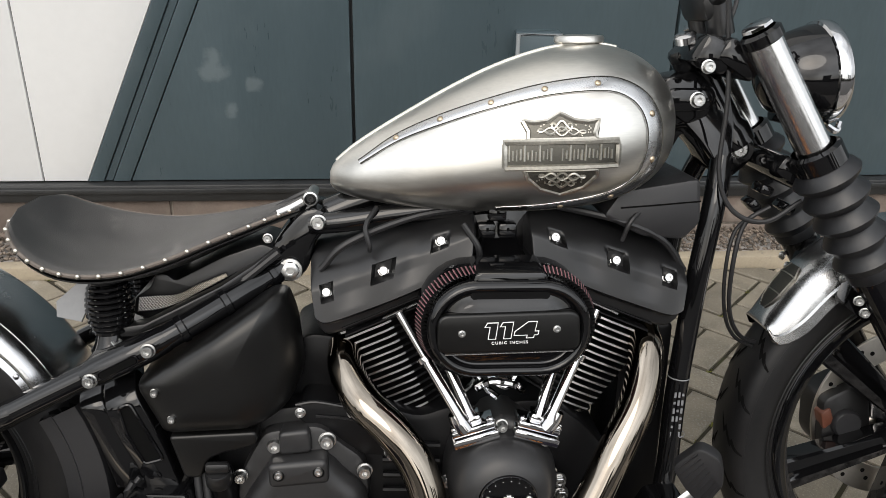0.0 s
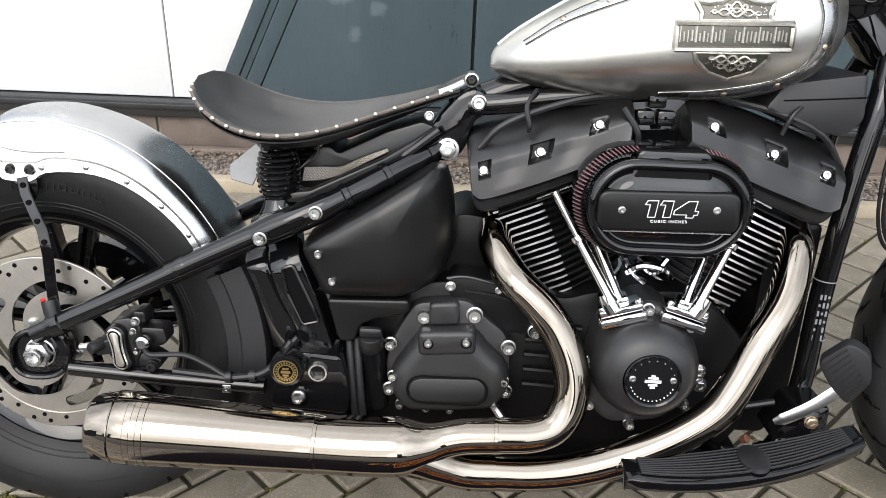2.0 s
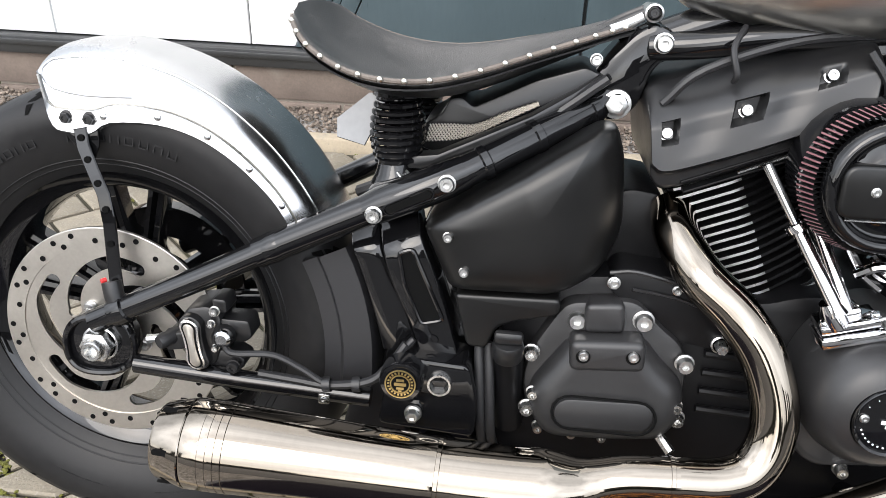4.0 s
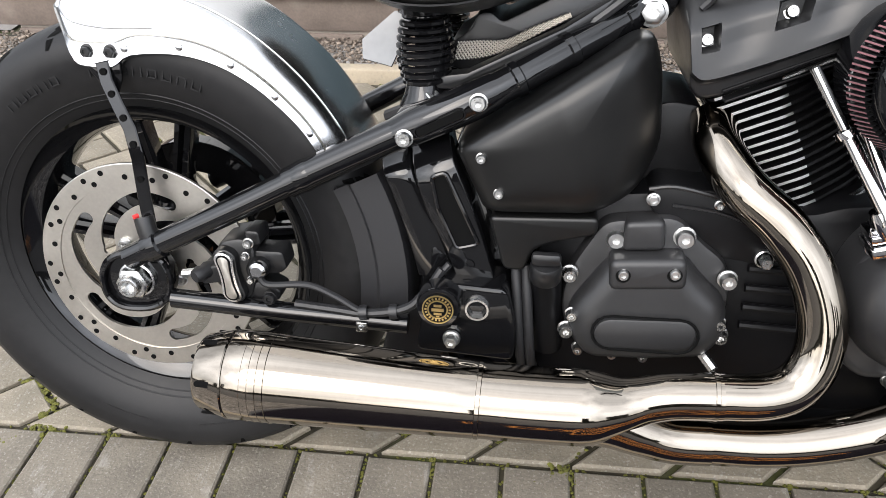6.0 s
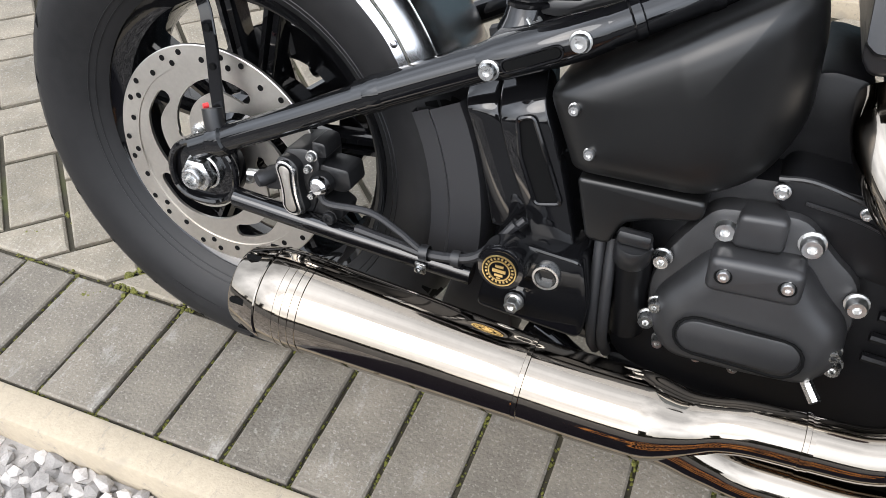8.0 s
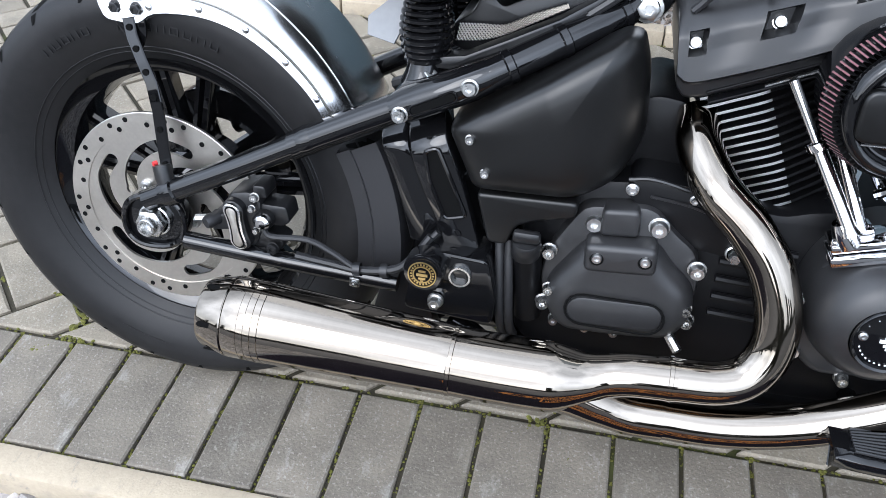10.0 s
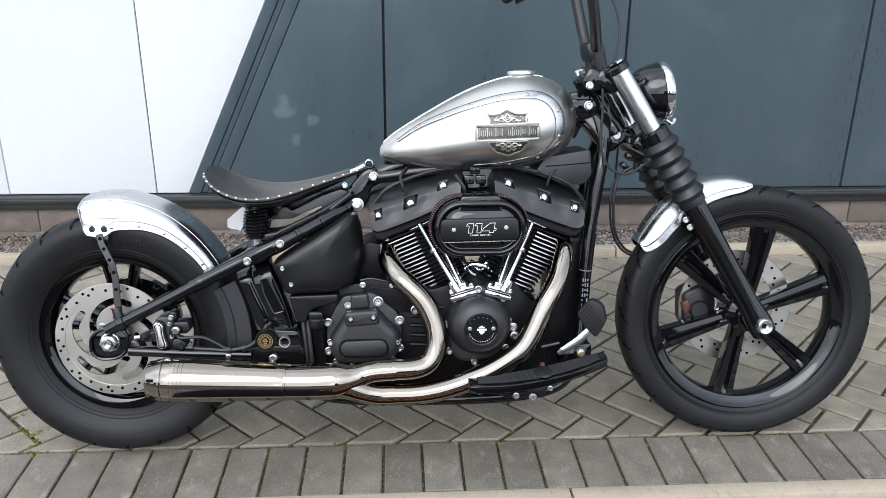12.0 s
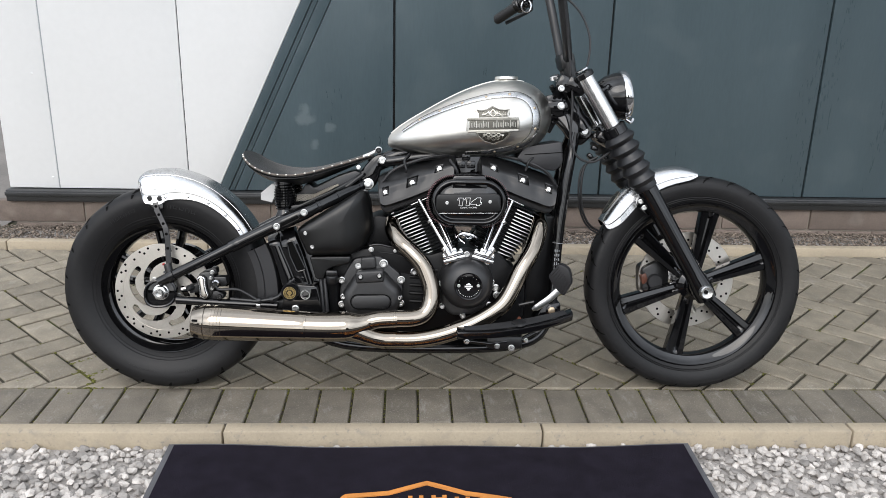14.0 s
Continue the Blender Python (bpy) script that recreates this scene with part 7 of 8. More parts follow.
# -- exhaust --
exhaust = B("muffler", lathe(bmesh.new(), [(0.0435, 0.0), (0.0442, 0.004), (0.0452, 0.03), (0.0492, 0.15), (0.0522, 0.25), (0.0528, 0.283), (0.0515, 0.285)], (0.445, -0.23, 0.248), (-0.285, 0.0, 0.01), 48), M_nickel, label="polished nickel slip-on muffler")
B("end_cap", lathe(bmesh.new(), [(0.0518, 0.2855), (0.0526, 0.287), (0.0445, 0.319), (0.042, 0.3225), (0.038, 0.3225), (0.036, 0.31), (0.035, 0.22), (0, 0.22)], (0.445, -0.23, 0.248), (-0.285, 0.0, 0.01), 48), M_nickel, exhaust)


def slot_bar(p, n, along):
    """A thin rounded bar lying on the cap, long way along the axis."""
    bm = prism(stadium(0, 0, 0.012, 0.0034, 6), -0.0016, 0.001)
    n = n.normalized()
    x = (along - n * along.dot(n)).normalized()
    z = x.cross(-n)
    bm.transform(Matrix.Translation(p) @ Matrix((x, -n, z)).transposed().to_4x4())
    return bm


for k in range(6):
    a = 2 * math.pi * k / 6 + 0.3
    ax = V((-0.285, 0.0, 0.01)).normalized()
    _, u, v = basis(ax)
    p = V((0.445, -0.23, 0.248)) + ax * 0.304 + (u * math.cos(a) + v * math.sin(a)) * 0.0478
    # near-black bar on the cap paints the shade inside the slot
    B("cap_slot", slot_bar(p, u * math.cos(a) + v * math.sin(a), ax), M_shade_and_black, exhaust)
bm = bmesh.new()
for k in range(4):
    lathe(bm, [(0.0522, 0.236 + k * 0.009), (0.0529, 0.2364 + k * 0.009), (0.0522, 0.2368 + k * 0.009)], (0.445, -0.23, 0.248), (-0.285, 0.0, 0.01), 48)
B("engraved_ring", bm, M_nickel, exhaust)
mid_path = glide([(0.44, -0.23, 0.248), (0.50, -0.23, 0.247), (0.56, -0.23, 0.2485), (0.6, -0.229, 0.2535), (0.63, -0.227, 0.262), (0.66, -0.225, 0.268), (0.71, -0.223, 0.2705)], 5)
B("collector", tube(bmesh.new(), mid_path, [0.0435 - 0.0172 * (lambda f: f * f * (3 - 2 * f))(min(1, max(0, (p[0] - 0.56) / 0.075))) for p in mid_path], 32, flat=(1, 1)), M_nickel, exhaust, "polished two-into-one collector")
rp = glide([(0.692, -0.06, 0.535), (0.694, -0.1, 0.515), (0.718, -0.142, 0.484), (0.757, -0.165, 0.452), (0.789, -0.178, 0.411), (0.808, -0.19, 0.36), (0.808, -0.2, 0.315), (0.79, -0.21, 0.284), (0.757, -0.218, 0.272), (0.705, -0.223, 0.2705)], 6)
B("rear_pipe", tube(bmesh.new(), rp, 0.0262, 28), M_nickel, exhaust, "polished rear header pipe")
fp = glide([(1.138, -0.06, 0.552), (1.134, -0.1, 0.524), (1.112, -0.142, 0.47), (1.078, -0.17, 0.415), (1.048, -0.186, 0.355), (1.02, -0.196, 0.312), (0.978, -0.203, 0.28), (0.93, -0.208, 0.254), (0.87, -0.213, 0.23), (0.812, -0.217, 0.215), (0.755, -0.22, 0.2085), (0.69, -0.222, 0.209)], 6)
lobe = glide([(0.48, -0.23, 0.2475), (0.55, -0.231, 0.2455), (0.59, -0.23, 0.236), (0.62, -0.229, 0.2235), (0.645, -0.226, 0.2145), (0.67, -0.224, 0.2095), (0.705, -0.222, 0.209)], 5)
B("collector_branch", tube(bmesh.new(), lobe, [0.0405 - 0.013 * (lambda f: f * f * (3 - 2 * f))(min(1, max(0, (p[0] - 0.52) / 0.125))) for p in lobe], 28), M_nickel, exhaust)
B("front_pipe", tube(bmesh.new(), fp, 0.0262, 28), M_nickel, exhaust, "polished front header pipe")
for p, d in (((0.703, -0.223, 0.2705), (1, 0, 0)), ((0.702, -0.222, 0.209), (1, 0, 0)), ((0.446, -0.23, 0.248), (-0.285, 0.0, 0.01))):
    rr = 0.0448 if p[0] < 0.5 else 0.0272
    B("joint_ring", lathe(bmesh.new(), [(rr - 0.0015, -0.003), (rr, -0.0022), (rr, 0.0022), (rr - 0.0015, 0.003)], p, d, 32), M_nickel, exhaust)

# -- front end --
FD = V((0.525, 0, -0.851)).normalized()


def fork_at(t, y):
    return V((1.243, y, 0.996)) + FD * t


for s in (-1, 1):
    y = s * 0.112
    fork = B("fork_leg", lathe(bmesh.new(), [(0.0295, 0.37), (0.0315, 0.385), (0.031, 0.42), (0.0285, 0.55), (0.027, 0.70), (0.031, 0.735), (0.034, 0.765), (0.031, 0.795), (0, 0.8)], fork_at(0, y), FD, 24), M_gloss, label="gloss black lower fork leg")
    B("fork_cover", lathe(bmesh.new(), [(0.0245, 0.016), (0.0245, 0.2)], fork_at(0, y), FD, 28), M_silver, fork, "bright metal fork tube cover")
    prof = [(0.032, 0.212)]
    for k in range(5):
        t0 = 0.215 + k * 0.0345
        r = 0.0475 - 0.0008 * k
        prof += [(0.0355, t0), (r - 0.004, t0 + 0.009), (r, t0 + 0.0165), (r - 0.003, t0 + 0.0225), (0.0355, t0 + 0.0305)]
    prof += [(0.036, 0.388), (0.0345, 0.4), (0.0315, 0.402)]
    B("gaiter", lathe(bmesh.new(), prof, fork_at(0, y), FD, 28), M_gaiter, fork, "ribbed black rubber fork gaiter")
    B("fork_cap", lathe(bmesh.new(), [(0.022, 0.0), (0.0215, -0.004), (0.018, -0.006), (0.0, -0.0065)], fork_at(0, y), FD, 8), M_chrome, fork)
    for t0, t1, r in ((0.004, 0.024, 0.0285), (0.186, 0.218, 0.037)):
        B("clamp", lathe(bmesh.new(), [(r - 0.006, t0), (r, t0 + 0.004), (r, t1 - 0.004), (r - 0.006, t1)], fork_at(0, y), FD, 26), M_gloss, fork)
    for k in range(2):
        B("bolt", bolt_head(bmesh.new(), fork_at(0.43 + 0.022 * k, y + s * 0.005) + V((-0.032, 0, -0.015)), (-0.5, s * 0.6, 0.1) if s > 0 else (-0.3, -0.9, 0), 0.0065, 0.007), M_zinc, fork)
for t, nm, w in ((0.02, "upper_yoke", 0.04), (0.205, "lower_yoke", 0.034)):
    c = fork_at(t, 0) - V((0.851, 0, 0.525)) * 0.035
    bm = bmesh.new()
    box(bm, (0.012, 0, 0), (0.066, 0.2, w), bevel=0.012)
    bm.transform(Matrix.Translation(c) @ Matrix.Rotation(radians(31.7), 4, "Y"))
    B(nm, bm, M_gloss, label="gloss black fork yoke")
bm = lathe(bmesh.new(), [(0.016, 0), (0.016, 0.01), (0.01, 0.013), (0, 0.013)], (1.178, -0.03, 0.975), (-0.3, -0.2, 0.9), 18)
B("ignition_cap", bm, M_chrome)
B("bolt", bolt_head(bmesh.new(), (1.186, -0.1, 0.945), RIGHT, 0.008, 0.01), M_zinc, frame_ob)
bm = bmesh.new()
box(bm, (1.2, -0.05, 0.96), (0.05, 0.09, 0.045), Matrix.Rotation(radians(25), 4, "Y"), bevel=0.01)
B("switch_block", bm, M_gloss, label="gloss black block below the handlebar clamp")
# headlight
hl_ax = V((0.985, 0, 0.12)).normalized()
hl_o = V((1.397, 0, 0.932))
hl = B("headlight", lathe(bmesh.new(), [(0.0, -0.098), (0.02, -0.096), (0.045, -0.083), (0.062, -0.058), (0.0705, -0.025), (0.072, -0.006)], hl_o, hl_ax, 40), M_gloss, label="gloss black bullet headlight with chrome rim")
B("rim", lathe(bmesh.new(), [(0.0705, -0.012), (0.0755, -0.01), (0.077, -0.002), (0.0755, 0.008), (0.0705, 0.013), (0.067, 0.011)], hl_o, hl_ax, 40), M_chrome, hl, "chrome headlight rim")
B("lens", lathe(bmesh.new(), [(0.069, 0.008), (0.05, 0.014), (0.0, 0.018)], hl_o, hl_ax, 40), M_lens, hl)
B("mount", tube(bmesh.new(), [(1.33, 0, 0.875), (1.385, 0, 0.862)], 0.014, 10), M_gloss, hl)
for s in (-1,):
    B("loop", tube(bmesh.new(), glide([(1.4, -0.03, 0.858), (1.415, -0.03, 0.85), (1.425, -0.02, 0.86)], 4), 0.005, 8), M_chrome, hl)
# handlebar
HB_PTS = [(1.213, 0.03, 1.03), (1.207, 0.06, 1.05), (1.196, 0.082, 1.11), (1.178, 0.1, 1.2), (1.168, 0.118, 1.245), (1.155, 0.16, 1.268), (1.135, 0.22, 1.262), (1.105, 0.29, 1.242), (1.035, 0.4, 1.2)]
bar = B("handlebar", tube(bmesh.new(), glide([(1.03, -0.4, 1.219), (1.088, -0.29, 1.236)] + [(x, -y, z) for x, y, z in HB_PTS[:-2]][::-1] + [(1.214, 0.0, 1.028)] + HB_PTS, 4), 0.0138, 16), M_satin, label="satin black tall handlebar")
bm = bmesh.new()
box(bm, (0, 0, 0), (0.045, 0.1, 0.05), bevel=0.012)
bm.transform(Matrix.Translation((1.212, 0, 1.03)) @ Matrix.Rotation(radians(-15), 4, "Y"))
B("bar_clamp", bm, M_satin, bar)
for s in (-1, 1):
    tube(bm := bmesh.new(), [(1.226, s * 0.035, 0.985), (1.214, s * 0.035, 1.03)], 0.019, 12)
    B("riser", bm, M_satin, bar)
    g0, g1 = (V((1.105, 0.29, 1.236)), V((1.037, 0.4, 1.195))) if s > 0 else (V((1.088, -0.29, 1.236)), V((1.03, -0.4, 1.219)))
    d = (g1 - g0)
    L = d.length
    f = 0.86 if s > 0 else 1.22
    B("grip", lathe(bmesh.new(), [(0.018 * f, 0.012)] + [((0.0175 + 0.0018 * (k % 2)) * f, 0.016 + 0.008 * k) for k in range(14)] + [(0.017 * f, L + 0.002), (0.0125 * f, L + 0.004), (0.011 * f, L - 0.002), (0, L - 0.002)], g0, d, 20), M_rubber, bar, "black rubber grip")
    B("grip_end", lathe(bmesh.new(), [(0.0058 * f, L - 0.003), (0.0062 * f, L + 0.0035), (0.0088 * f, L + 0.0035), (0.0092 * f, L - 0.003)], g0, d, 20), M_silver, bar, "bright ring in the grip end")
    B("switch_housing", lathe(bmesh.new(), [(0.014, -0.04), (0.022, -0.038), (0.0245, -0.034), (0.0245, -0.014), (0.022, -0.011), (0.022, -0.007), (0.026, -0.004), (0.026, 0.014), (0.022, 0.018), (0.014, 0.019)], g0, d, 20), M_gloss, bar, "gloss black round switch housing")
    for k in range(3):
        bm = bmesh.new()
        box(bm, (0, 0, 0), (0.012, 0.009, 0.008), bevel=0.002)
        bm.transform(Matrix.Translation(g0 + V((-0.024, 0.012 - 0.012 * k, 0.006 - 0.006 * k))))
        B("switch_button", bm, M_satin, bar)
    B("lever", tube(bmesh.new(), glide([tuple(g0 + V((0.03, 0, -0.005))), tuple(g0 + V((0.04, s * 0.05, -0.012))), tuple(g1 + V((0.03, -s * 0.005, -0.01)))], 5), 0.0055, 8, flat=(1.4, 0.7)), M_satin, bar)
# mirror stem and cap at the near grip
B("mirror", lathe(bmesh.new(), [(0.0, 0.009), (0.015, 0.008), (0.025, 0.003), (0.0295, -0.004), (0.0295, -0.008), (0.0, -0.006)], (1.049, -0.345, 1.219), (-0.35, -0.9, 0.05), 28), M_print, bar, "pale round mirror back behind the grip")
bm = bmesh.new()
box(bm, (1.124, -0.262, 1.272), (0.05, 0.055, 0.03), Matrix.Identity(4), bevel=0.005)
box(bm, (1.124, -0.262, 1.289), (0.054, 0.059, 0.006), Matrix.Identity(4), bevel=0.002)
box(bm, (1.118, -0.262, 1.25), (0.022, 0.03, 0.03), Matrix.Identity(4), bevel=0.004)
B("fluid_reservoir", bm, M_gloss, bar, "gloss black brake fluid reservoir")
B("master_cylinder", tube(bmesh.new(), [(1.115, -0.285, 1.242), (1.13, -0.275, 1.244), (1.175, -0.255, 1.24), (1.185, -0.25, 1.24)], [0.009, 0.014, 0.012, 0.006], 10), M_chrome, bar)
B("clamp_ring", tube(bmesh.new(), [(1.118 + 0.016 * math.cos(a), 0.25, 1.225 + 0.02 * math.sin(a)) for a in np.linspace(0, 2 * math.pi, 15)], 0.003, 6, caps=False), M_chrome, bar)
for pts, rr in (([(1.17, -0.13, 1.25), (1.196, -0.1, 1.12), (1.214, -0.085, 1.0), (1.224, -0.085, 0.9), (1.222, -0.085, 0.8), (1.245, -0.09, 0.745), (1.29, -0.1, 0.73), (1.34, -0.1, 0.76)], 0.0036),
                ([(1.15, 0.2, 1.26), (1.23, 0.2, 1.25), (1.285, 0.18, 1.2), (1.312, 0.14, 1.12), (1.305, 0.11, 1.04), (1.285, 0.1, 0.985)], 0.0036),
                ([(1.31, -0.07, 0.745), (1.275, -0.07, 0.72), (1.264, -0.07, 0.66), (1.275, -0.05, 0.58), (1.31, -0.02, 0.525), (1.36, 0.0, 0.50)], 0.0036),
                ([(1.31, -0.06, 0.74), (1.268, -0.06, 0.71), (1.258, -0.06, 0.65), (1.27, -0.045, 0.575), (1.305, -0.015, 0.52), (1.36, 0.0, 0.49)], 0.003)):
    B("cable", tube(bmesh.new(), glide(pts, 6), rr, 8), M_rubber, bar)
for k, p in enumerate([(1.30, -0.06, 0.77), (1.33, -0.07, 0.745), (1.29, -0.05, 0.745)]):
    bm = bmesh.new()
    box(bm, p, (0.02, 0.035, 0.014), Matrix.Rotation(radians(20 + 15 * k), 4, "Y"), bevel=0.004)
    B("connector", bm, M_gloss, frame_ob)
# front fender
FC = [(1.342, 0.545), (1.352, 0.565), (1.377, 0.605), (1.411, 0.645), (1.455, 0.68), (1.503, 0.705), (1.56, 0.718), (1.605, 0.714), (1.628, 0.704)]
FE = [(1.345, 0.541), (1.361, 0.522), (1.399, 0.545), (1.431, 0.583), (1.47, 0.62), (1.513, 0.65), (1.56, 0.668), (1.6, 0.678), (1.625, 0.69)]
stf = glide([(*a, *b) for a, b in zip(FC, FE)], 3)
def narrow(p):
    """Draws the mudguard's tip in to a rounded end."""
    p = V(p)
    t = max(0.0, min(1.0, (p.x - 1.338) / 0.06))
    p.y *= 0.45 + 0.55 * math.sqrt(t * (2 - t))
    return p


def narrowed(bm):
    for v in bm.verts:
        v.co = narrow(v.co)
    return bm


ff = B("front_fender", narrowed(fender(stf, 0.056, 10, 2.7)), M_fender, label="short bare-steel front fender with shield plate")
tube(bm := bmesh.new(), [(e[2], -0.0565, e[3]) for e in stf], 0.003, 6)
B("rolled_edge", narrowed(bm), M_fender, ff)
bm = bmesh.new()
rows = [[bm.verts.new((e[2] + (e[0] - e[2]) * f, y, e[3] + (e[1] - e[3]) * f)) for f, y in ((-0.04, -0.056), (0.0, -0.0595), (0.26, -0.0585), (0.32, -0.054))] for e in stf]
for a, b in zip(rows, rows[1:]):
    for k in range(3):
        bm.faces.new((a[k], a[k + 1], b[k + 1], b[k]))
B("edge_band", narrowed(bm), M_fender, ff)
bm = bmesh.new()
def on_guard(e, y, lift):
    """A point on the front mudguard at the sideways place y."""
    sa = min(0.999, abs(y) / 0.056) ** (2.7 / 2)
    f = 1 - math.sqrt(1 - sa * sa) ** (2 / 2.7)
    return (e[0] + (e[2] - e[0]) * f - lift * 0.5, y, e[1] + (e[3] - e[1]) * f + lift)


sh = list(zip(stf[3:9], np.linspace(0, 1, 6)))
rows = []
for e, f in sh:
    w = 0.026 * min(1.0, 0.4 + 2.2 * f, 0.6 + 2.5 * (1 - f))
    rows.append([bm.verts.new(on_guard(e, y, -0.0005 if abs(y) > w * 0.95 else 0.0022)) for y in (-w, -w * 0.9, -w * 0.5, 0, w * 0.5, w * 0.9, w)])
for a, b in zip(rows, rows[1:]):
    for k in range(6):
        bm.faces.new((a[k], a[k + 1], b[k + 1], b[k]))
B("shield_plate", narrowed(bm), M_recess, ff, "dark relief shield plate")
bm = bmesh.new()
for g in (-0.85, 0.85):
    tube(bm, [on_guard(e, g * 0.026 * min(1.0, 0.4 + 2.2 * f, 0.6 + 2.5 * (1 - f)), 0.0026) for e, f in sh], 0.0014, 5)
for i in (2, 4):
    tube(bm, [on_guard(sh[i][0], y, 0.0026) for y in np.linspace(-0.024, 0.024, 9)], 0.0013, 5)
tagged(B("shield_relief", narrowed(bm), M_antique, ff), kind="stuff")

for s in (-1, 1):
    B("stay", prism(fillet([(1.43, 0.60), (1.45, 0.655), (1.475, 0.66), (1.50, 0.60), (1.47, 0.57)], 0.006), s * 0.062, s * 0.09, 0.002), M_gloss, ff)
    B("bolt", bolt_head(bmesh.new(), (1.445, s * 0.058, 0.63), (0, s, 0), 0.007, 0.006), M_zinc, ff)
# front caliper on the far leg
cal = B("front_caliper", prism(fillet([(1.493, 0.385), (1.545, 0.412), (1.574, 0.394), (1.586, 0.33), (1.568, 0.29), (1.52, 0.272), (1.498, 0.3)], 0.014), 0.027, 0.105, 0.008), M_satin, label="black front brake caliper")
B("piston_boss", lathe(bmesh.new(), [(0.026, 0.0), (0.0255, 0.01), (0.022, 0.014), (0, 0.0145)], (1.536, 0.029, 0.342), RIGHT, 24), M_guard, cal)
B("bleed_screw", lathe(bmesh.new(), [(0.005, 0.0), (0.005, 0.012), (0, 0.013)], (1.52, 0.055, 0.392), (0, -0.5, 0.9), 8), M_zinc, cal)
B("pad_spring", prism(fillet([(1.49, 0.36), (1.505, 0.372), (1.515, 0.345), (1.498, 0.33)], 0.005), 0.024, 0.05, 0.002), M_orange, cal)
B("caliper_window", prism(fillet([(1.575, 0.395), (1.598, 0.39), (1.602, 0.35), (1.582, 0.345)], 0.01), 0.026, 0.05, 0.002), M_silver, cal)

# -- rear caliper --
rcal = B("rear_caliper", prism(fillet([(0.112, 0.37), (0.12, 0.384), (0.148, 0.39), (0.163, 0.378), (0.16, 0.33), (0.152, 0.306), (0.13, 0.301), (0.114, 0.316)], 0.008), -0.138, -0.085, 0.006), M_satin, label="black rear brake caliper with polished oval cap")


def bone_shape(r, waist, n=40):
    """An outline with two round ends and a narrower middle, leaning a little."""
    out = []
    for a in np.linspace(0, 2 * math.pi, n, endpoint=False):
        z = (0.0215 + r) * math.sin(a)
        w = r if abs(z) > 0.0215 else waist + (r - waist) * (z / 0.0215) ** 2
        x = math.copysign(math.sqrt(max(0.0, 1 - max(0.0, (abs(z) - 0.0215) / r) ** 2)), math.cos(a)) * w
        out.append((0.1315 + x - 0.14 * z, 0.3435 + z))
    return out


for lug in ([(0.15, 0.398), (0.168, 0.398), (0.17, 0.38), (0.152, 0.378)], [(0.158, 0.372), (0.196, 0.372), (0.2, 0.35), (0.19, 0.342), (0.158, 0.342)], [(0.14, 0.325), (0.168, 0.33), (0.19, 0.318), (0.186, 0.304), (0.145, 0.302)], [(0.085, 0.342), (0.114, 0.35), (0.114, 0.325), (0.088, 0.32)]):
    B("lug", prism(fillet(lug, 0.005), -0.134, -0.1, 0.003), M_satin, rcal)
B("cap_base", prism([(0.1315 + (x - 0.1315) * 1.18, 0.3435 + (z - 0.3435) * 1.06) for x, z in bone_shape(0.0122, 0.01)], -0.15, -0.13, 0.002), M_satin, rcal)
B("cap", prism(bone_shape(0.0122, 0.01), -0.1555, -0.145, 0.002), M_silver, rcal)
# raised near-black band painted as the shade of a groove
B("cap_groove", prism(bone_shape(0.009, 0.0068), -0.1562, -0.15, 0.0004), M_shade_and_black, rcal)
B("cap_inset", prism(bone_shape(0.0068, 0.0047), -0.157, -0.15, 0.0008), M_disc, rcal)
B("piston_boss", lathe(bmesh.new(), [(0.014, 0), (0.013, 0.012), (0.01, 0.015), (0, 0.015)], (0.166, -0.135, 0.352), RIGHT, 18), M_satin, rcal)
for (x, z, rr) in ((0.159, 0.388, 0.0055), (0.154, 0.371, 0.0042), (0.158, 0.339, 0.0042), (0.179, 0.315, 0.0075)):
    B("bolt", bolt_head(bmesh.new(), (x, -0.146, z), RIGHT, rr, 0.007), M_zinc if rr < 0.007 else M_satin, rcal)
B("banjo", lathe(bmesh.new(), [(0.008, 0), (0.0105, 0.003), (0.0105, 0.012), (0.007, 0.016), (0, 0.016)], (0.171, -0.146, 0.357), RIGHT, 12), M_chrome, rcal)
B("slide_pin", lathe(bmesh.new(), [(0.009, 0.0), (0.011, 0.01), (0.009, 0.016), (0.0105, 0.022), (0.008, 0.03), (0, 0.03)], (0.1, -0.12, 0.34), (-0.5, -0.8, -0.1), 12), M_rubber, rcal)
B("brake_hose", tube(bmesh.new(), glide([(0.171, -0.155, 0.35), (0.182, -0.155, 0.338), (0.23, -0.15, 0.338), (0.265, -0.148, 0.322), (0.295, -0.148, 0.305), (0.33, -0.148, 0.306), (0.365, -0.145, 0.325), (0.385, -0.14, 0.352), (0.4, -0.135, 0.37)], 5), 0.0042, 8), M_rubber, rcal, "thin black brake hose")
B("wire_loom", tube(bmesh.new(), glide([(0.21, -0.143, 0.307), (0.26, -0.145, 0.304), (0.3, -0.148, 0.303), (0.35, -0.15, 0.315), (0.375, -0.146, 0.34), (0.392, -0.14, 0.365)], 5), 0.0055, 8), M_rubber, rcal)
for x, z in ((0.297, 0.304), (0.334, 0.308)):
    B("hose_clip", lathe(bmesh.new(), [(0.009, -0.005), (0.0095, 0), (0.009, 0.005)], (x, -0.1485, z), (1, 0, 0.1), 12), M_rubber, rcal)
bm = bmesh.new()
box(bm, (0.295, -0.156, 0.288), (0.014, 0.004, 0.014), bevel=0.002)
B("clip_tab", bm, M_zinc, rcal)
B("bolt", bolt_head(bmesh.new(), (0.295, -0.157, 0.288), RIGHT, 0.004, 0.004), M_zinc, rcal)

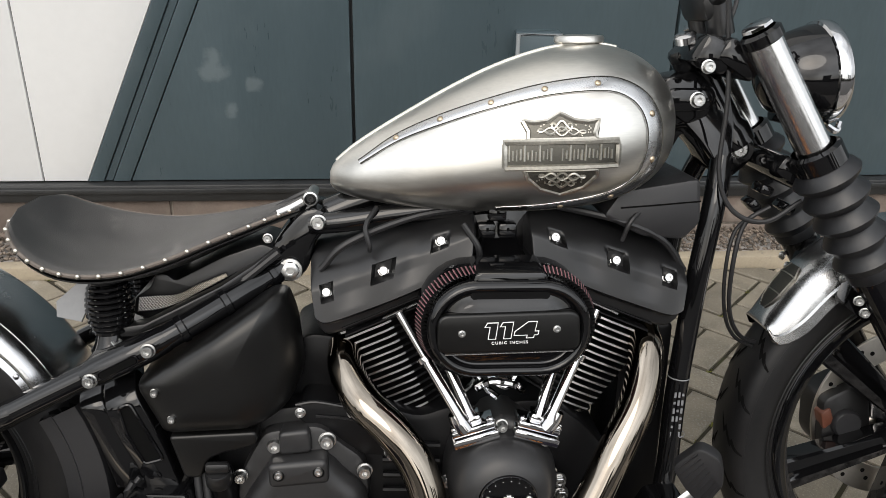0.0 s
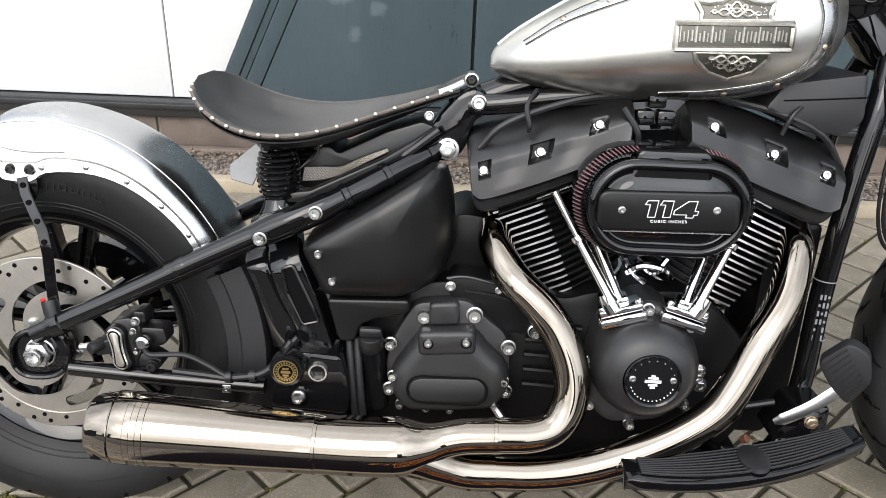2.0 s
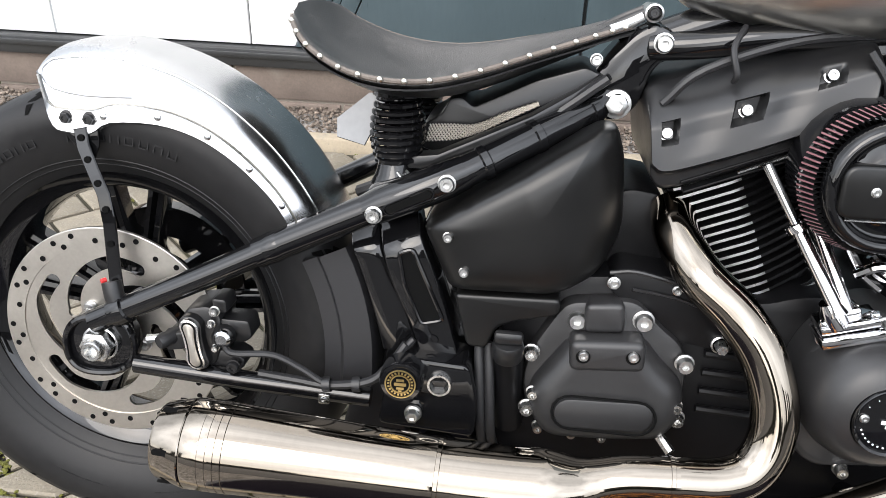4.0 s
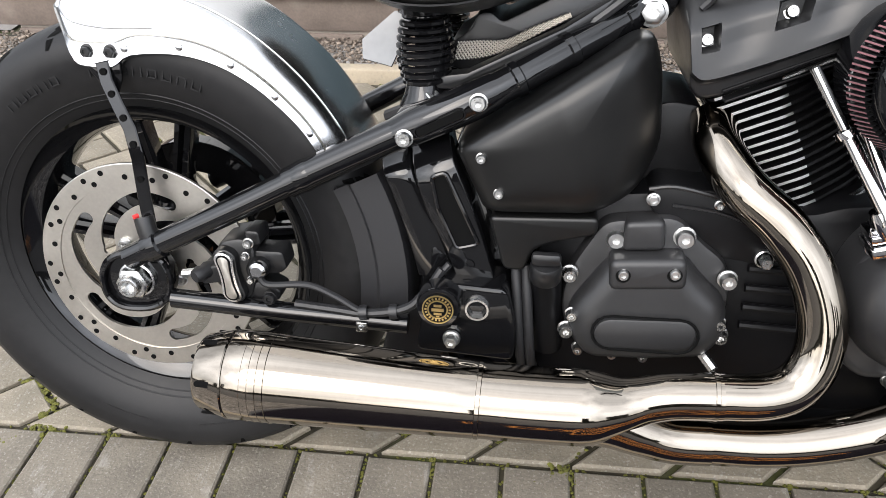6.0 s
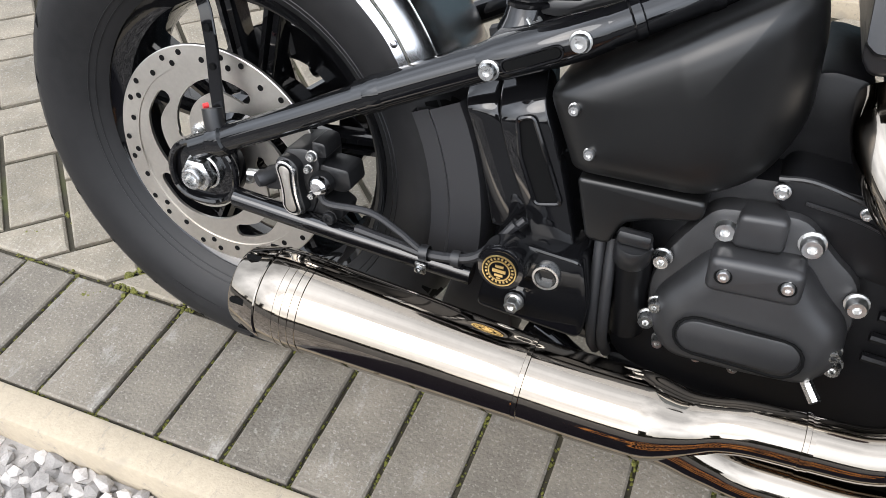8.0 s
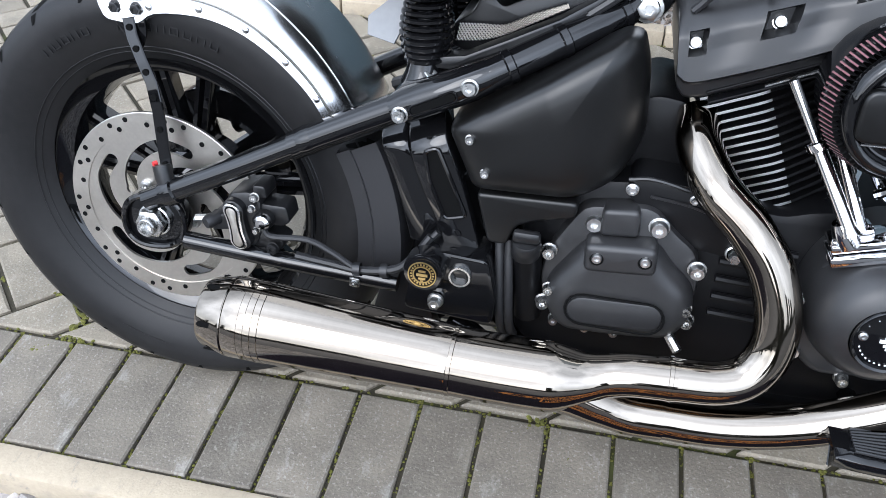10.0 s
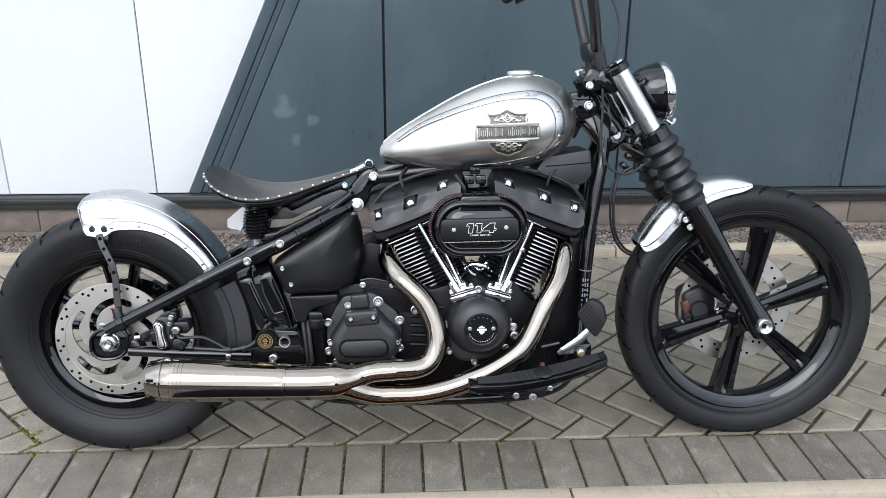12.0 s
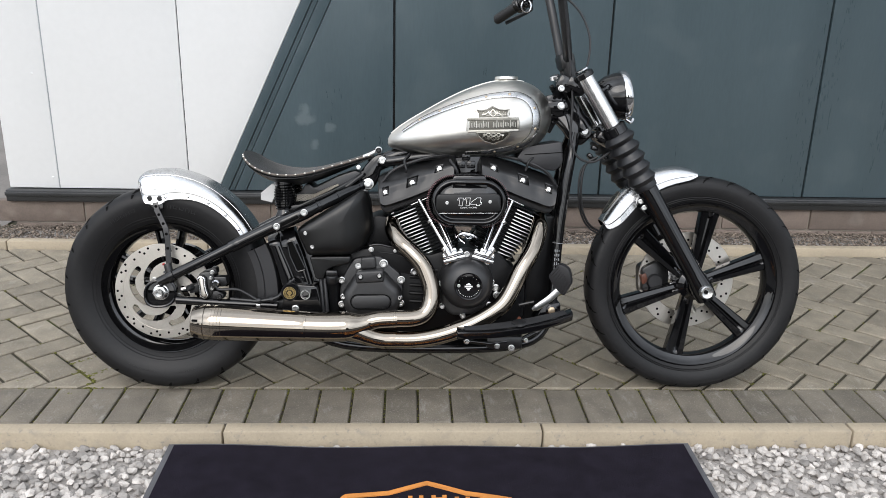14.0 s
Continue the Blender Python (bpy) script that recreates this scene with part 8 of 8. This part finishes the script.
# -- floorboard and pedal --
def board_z(x):
    u = (x - 0.885) / 0.33
    return 0.251 + 0.006 * u + 0.038 * u * u


bm = bmesh.new()
NB = 22
top, low = [], []
for k in range(NB):
    t = k / (NB - 1)
    x = 0.885 + 0.34 * t
    y_out = -0.205 - 0.082 * math.sin(math.pi * min(1, 0.32 + 0.62 * t)) ** 0.7
    y_in = -0.235 + 0.05 * t
    rowt, rowl = [], []
    for j in range(5):
        y = y_out + (y_in - y_out) * j / 4
        lift = -0.006 if j == 0 else 0.0
        rowt.append(bm.verts.new((x, y, board_z(x) + lift)))
        rowl.append(bm.verts.new((x, y + (0.008 if j == 0 else 0), board_z(x) - (0.026 if j < 2 else 0.01))))
    top.append(rowt), low.append(rowl)
for A, s in ((top, 1), (low, -1)):
    for a, b in zip(A, A[1:]):
        for j in range(4):
            f = (a[j], a[j + 1], b[j + 1], b[j])
            bm.faces.new(f if s > 0 else f[::-1])
for i in range(NB - 1):
    for j in (0, 4):
        bm.faces.new((top[i][j], top[i + 1][j], low[i + 1][j], low[i][j]))
for i in (0, NB - 1):
    for j in range(4):
        bm.faces.new((top[i][j], top[i][j + 1], low[i][j + 1], low[i][j]))
soften(bm, 0.003)
board = B("floorboard", bm, M_gloss, label="black footboard with ribbed rubber insert")
bm = bmesh.new()
for k in range(9):
    f = k / 8
    pts = []
    for t in np.linspace(0.06, 0.94, 12):
        x = 0.885 + 0.34 * t
        y_out = -0.205 - 0.082 * math.sin(math.pi * min(1, 0.32 + 0.62 * t)) ** 0.7
        y_in = -0.235 + 0.05 * t
        pts.append((x, y_out + 0.01 + (y_in - y_out - 0.014) * f, board_z(x) + 0.0016))
    tube(bm, pts, 0.0019, 6)
tagged(B("ribbed_rubber", bm, M_rubber, board, "ribbed black rubber insert"), kind="stuff")
bm = bmesh.new()
lathe(bm, [(0.034, 0.0), (0.033, 0.0055), (0.03, 0.0065), (0, 0.0065)], (1.066, -0.245, board_z(1.066)), (-0.12, 0, 1), 28, flat=0.62)
B("oval_boss", bm, M_rubber, board)
for x in (0.93, 1.04, 1.12):
    B("board_bracket", tube(bmesh.new(), [(x, -0.22, board_z(x) - 0.03), (x + 0.01, -0.15, board_z(x) - 0.045), (x + 0.01, -0.1, 0.2)], 0.012, 8), M_gloss, board)
bm = bmesh.new()
box(bm, (1.035, -0.13, 0.182), (0.11, 0.04, 0.04), bevel=0.008)
B("linkage_block", bm, M_satin, board)
B("linkage_rod", tube(bmesh.new(), [(0.91, -0.14, 0.186), (0.99, -0.145, 0.178), (1.09, -0.14, 0.19), (1.13, -0.13, 0.21)], 0.008, 10), M_gloss, board)
for x, z, rr in ((1.013, 0.171, 0.0075), (1.056, 0.166, 0.009), (0.92, 0.184, 0.007), (0.95, 0.214, 0.005), (0.964, 0.209, 0.005), (1.1, 0.19, 0.006)):
    B("bolt", hex_head(bmesh.new(), (x, -0.15, z), RIGHT, rr * 0.8, 0.01), M_zinc, board)
pedal = B("brake_pedal", tube(bmesh.new(), glide([(1.112, -0.181, 0.293), (1.124, -0.185, 0.301), (1.138, -0.189, 0.312), (1.16, -0.193, 0.33), (1.192, -0.197, 0.362)], 5), [0.0035, 0.0042, 0.005, 0.0055] + [0.0068] * 17, 10, flat=(1.5, 0.6)), M_zinc, label="bright metal brake pedal arm with rubber pad")
PAD = [(-0.04, 0.006), (-0.005, 0.048), (0.024, 0.034), (0.033, -0.009), (0.009, -0.055), (-0.018, -0.029)]
pad_at = Matrix.Translation((1.192, -0.2, 0.393)) @ Matrix.Rotation(radians(-24), 4, "Z") @ Matrix.Rotation(radians(8), 4, "X")
bm = prism(fillet(PAD, 0.012), -0.011, 0.009, 0.004)
bm.transform(pad_at)
B("pedal_pad", bm, M_rubber, pedal, "black rubber pedal pad")
bm = bmesh.new()
for k in range(8):
    f = (k + 0.8) / 8.6
    ends = [V((a[0] + (b[0] - a[0]) * f, -0.0112, a[1] + (b[1] - a[1]) * f)) for a, b in ((PAD[0], PAD[4]), (PAD[1], PAD[3]))]
    tube(bm, [ends[0].lerp(ends[1], 0.14), ends[0].lerp(ends[1], 0.86)], 0.0014, 5)
bm.transform(pad_at)
B("pad_ribs", bm, M_rubber, pedal)
B("pivot", lathe(bmesh.new(), [(0.017, 0), (0.017, 0.012), (0.011, 0.014), (0.009, 0.01), (0, 0.01)], (1.172, -0.155, 0.288), RIGHT, 18), M_gloss, pedal)
B("bolt", hex_head(bmesh.new(), (1.172, -0.166, 0.288), RIGHT, 0.0085, 0.007), M_copper, pedal)
B("bracket", prism(fillet([(1.12, 0.25), (1.2, 0.262), (1.2, 0.31), (1.15, 0.305)], 0.008), -0.16, -0.09, 0.004), M_gloss, pedal)
B("red_tip", lathe(bmesh.new(), [(0.006, 0), (0.006, 0.008), (0, 0.009)], (1.07, -0.185, 0.263), (0.4, -0.5, 0.6), 10), M_orange, pedal)
B("return_spring", tube(bmesh.new(), [(1.075, -0.15, 0.30), (1.12, -0.15, 0.31)], 0.005, 8), M_satin, pedal)
# jiffy stand on the far side, holding the lean
tube(bm := bmesh.new(), [(1.0, 0.12, 0.175), (0.985, 0.2, 0.09), (0.97, 0.255, 0.046)], 0.011, 10)
stand = B("side_stand", bm, M_gloss, label="black side stand folded down")
bm = bmesh.new()
box(bm, (0.968, 0.26, 0.05), (0.05, 0.035, 0.008), Matrix.Rotation(radians(LEAN), 4, "X"), bevel=0.003)
B("foot", bm, M_gloss, stand)
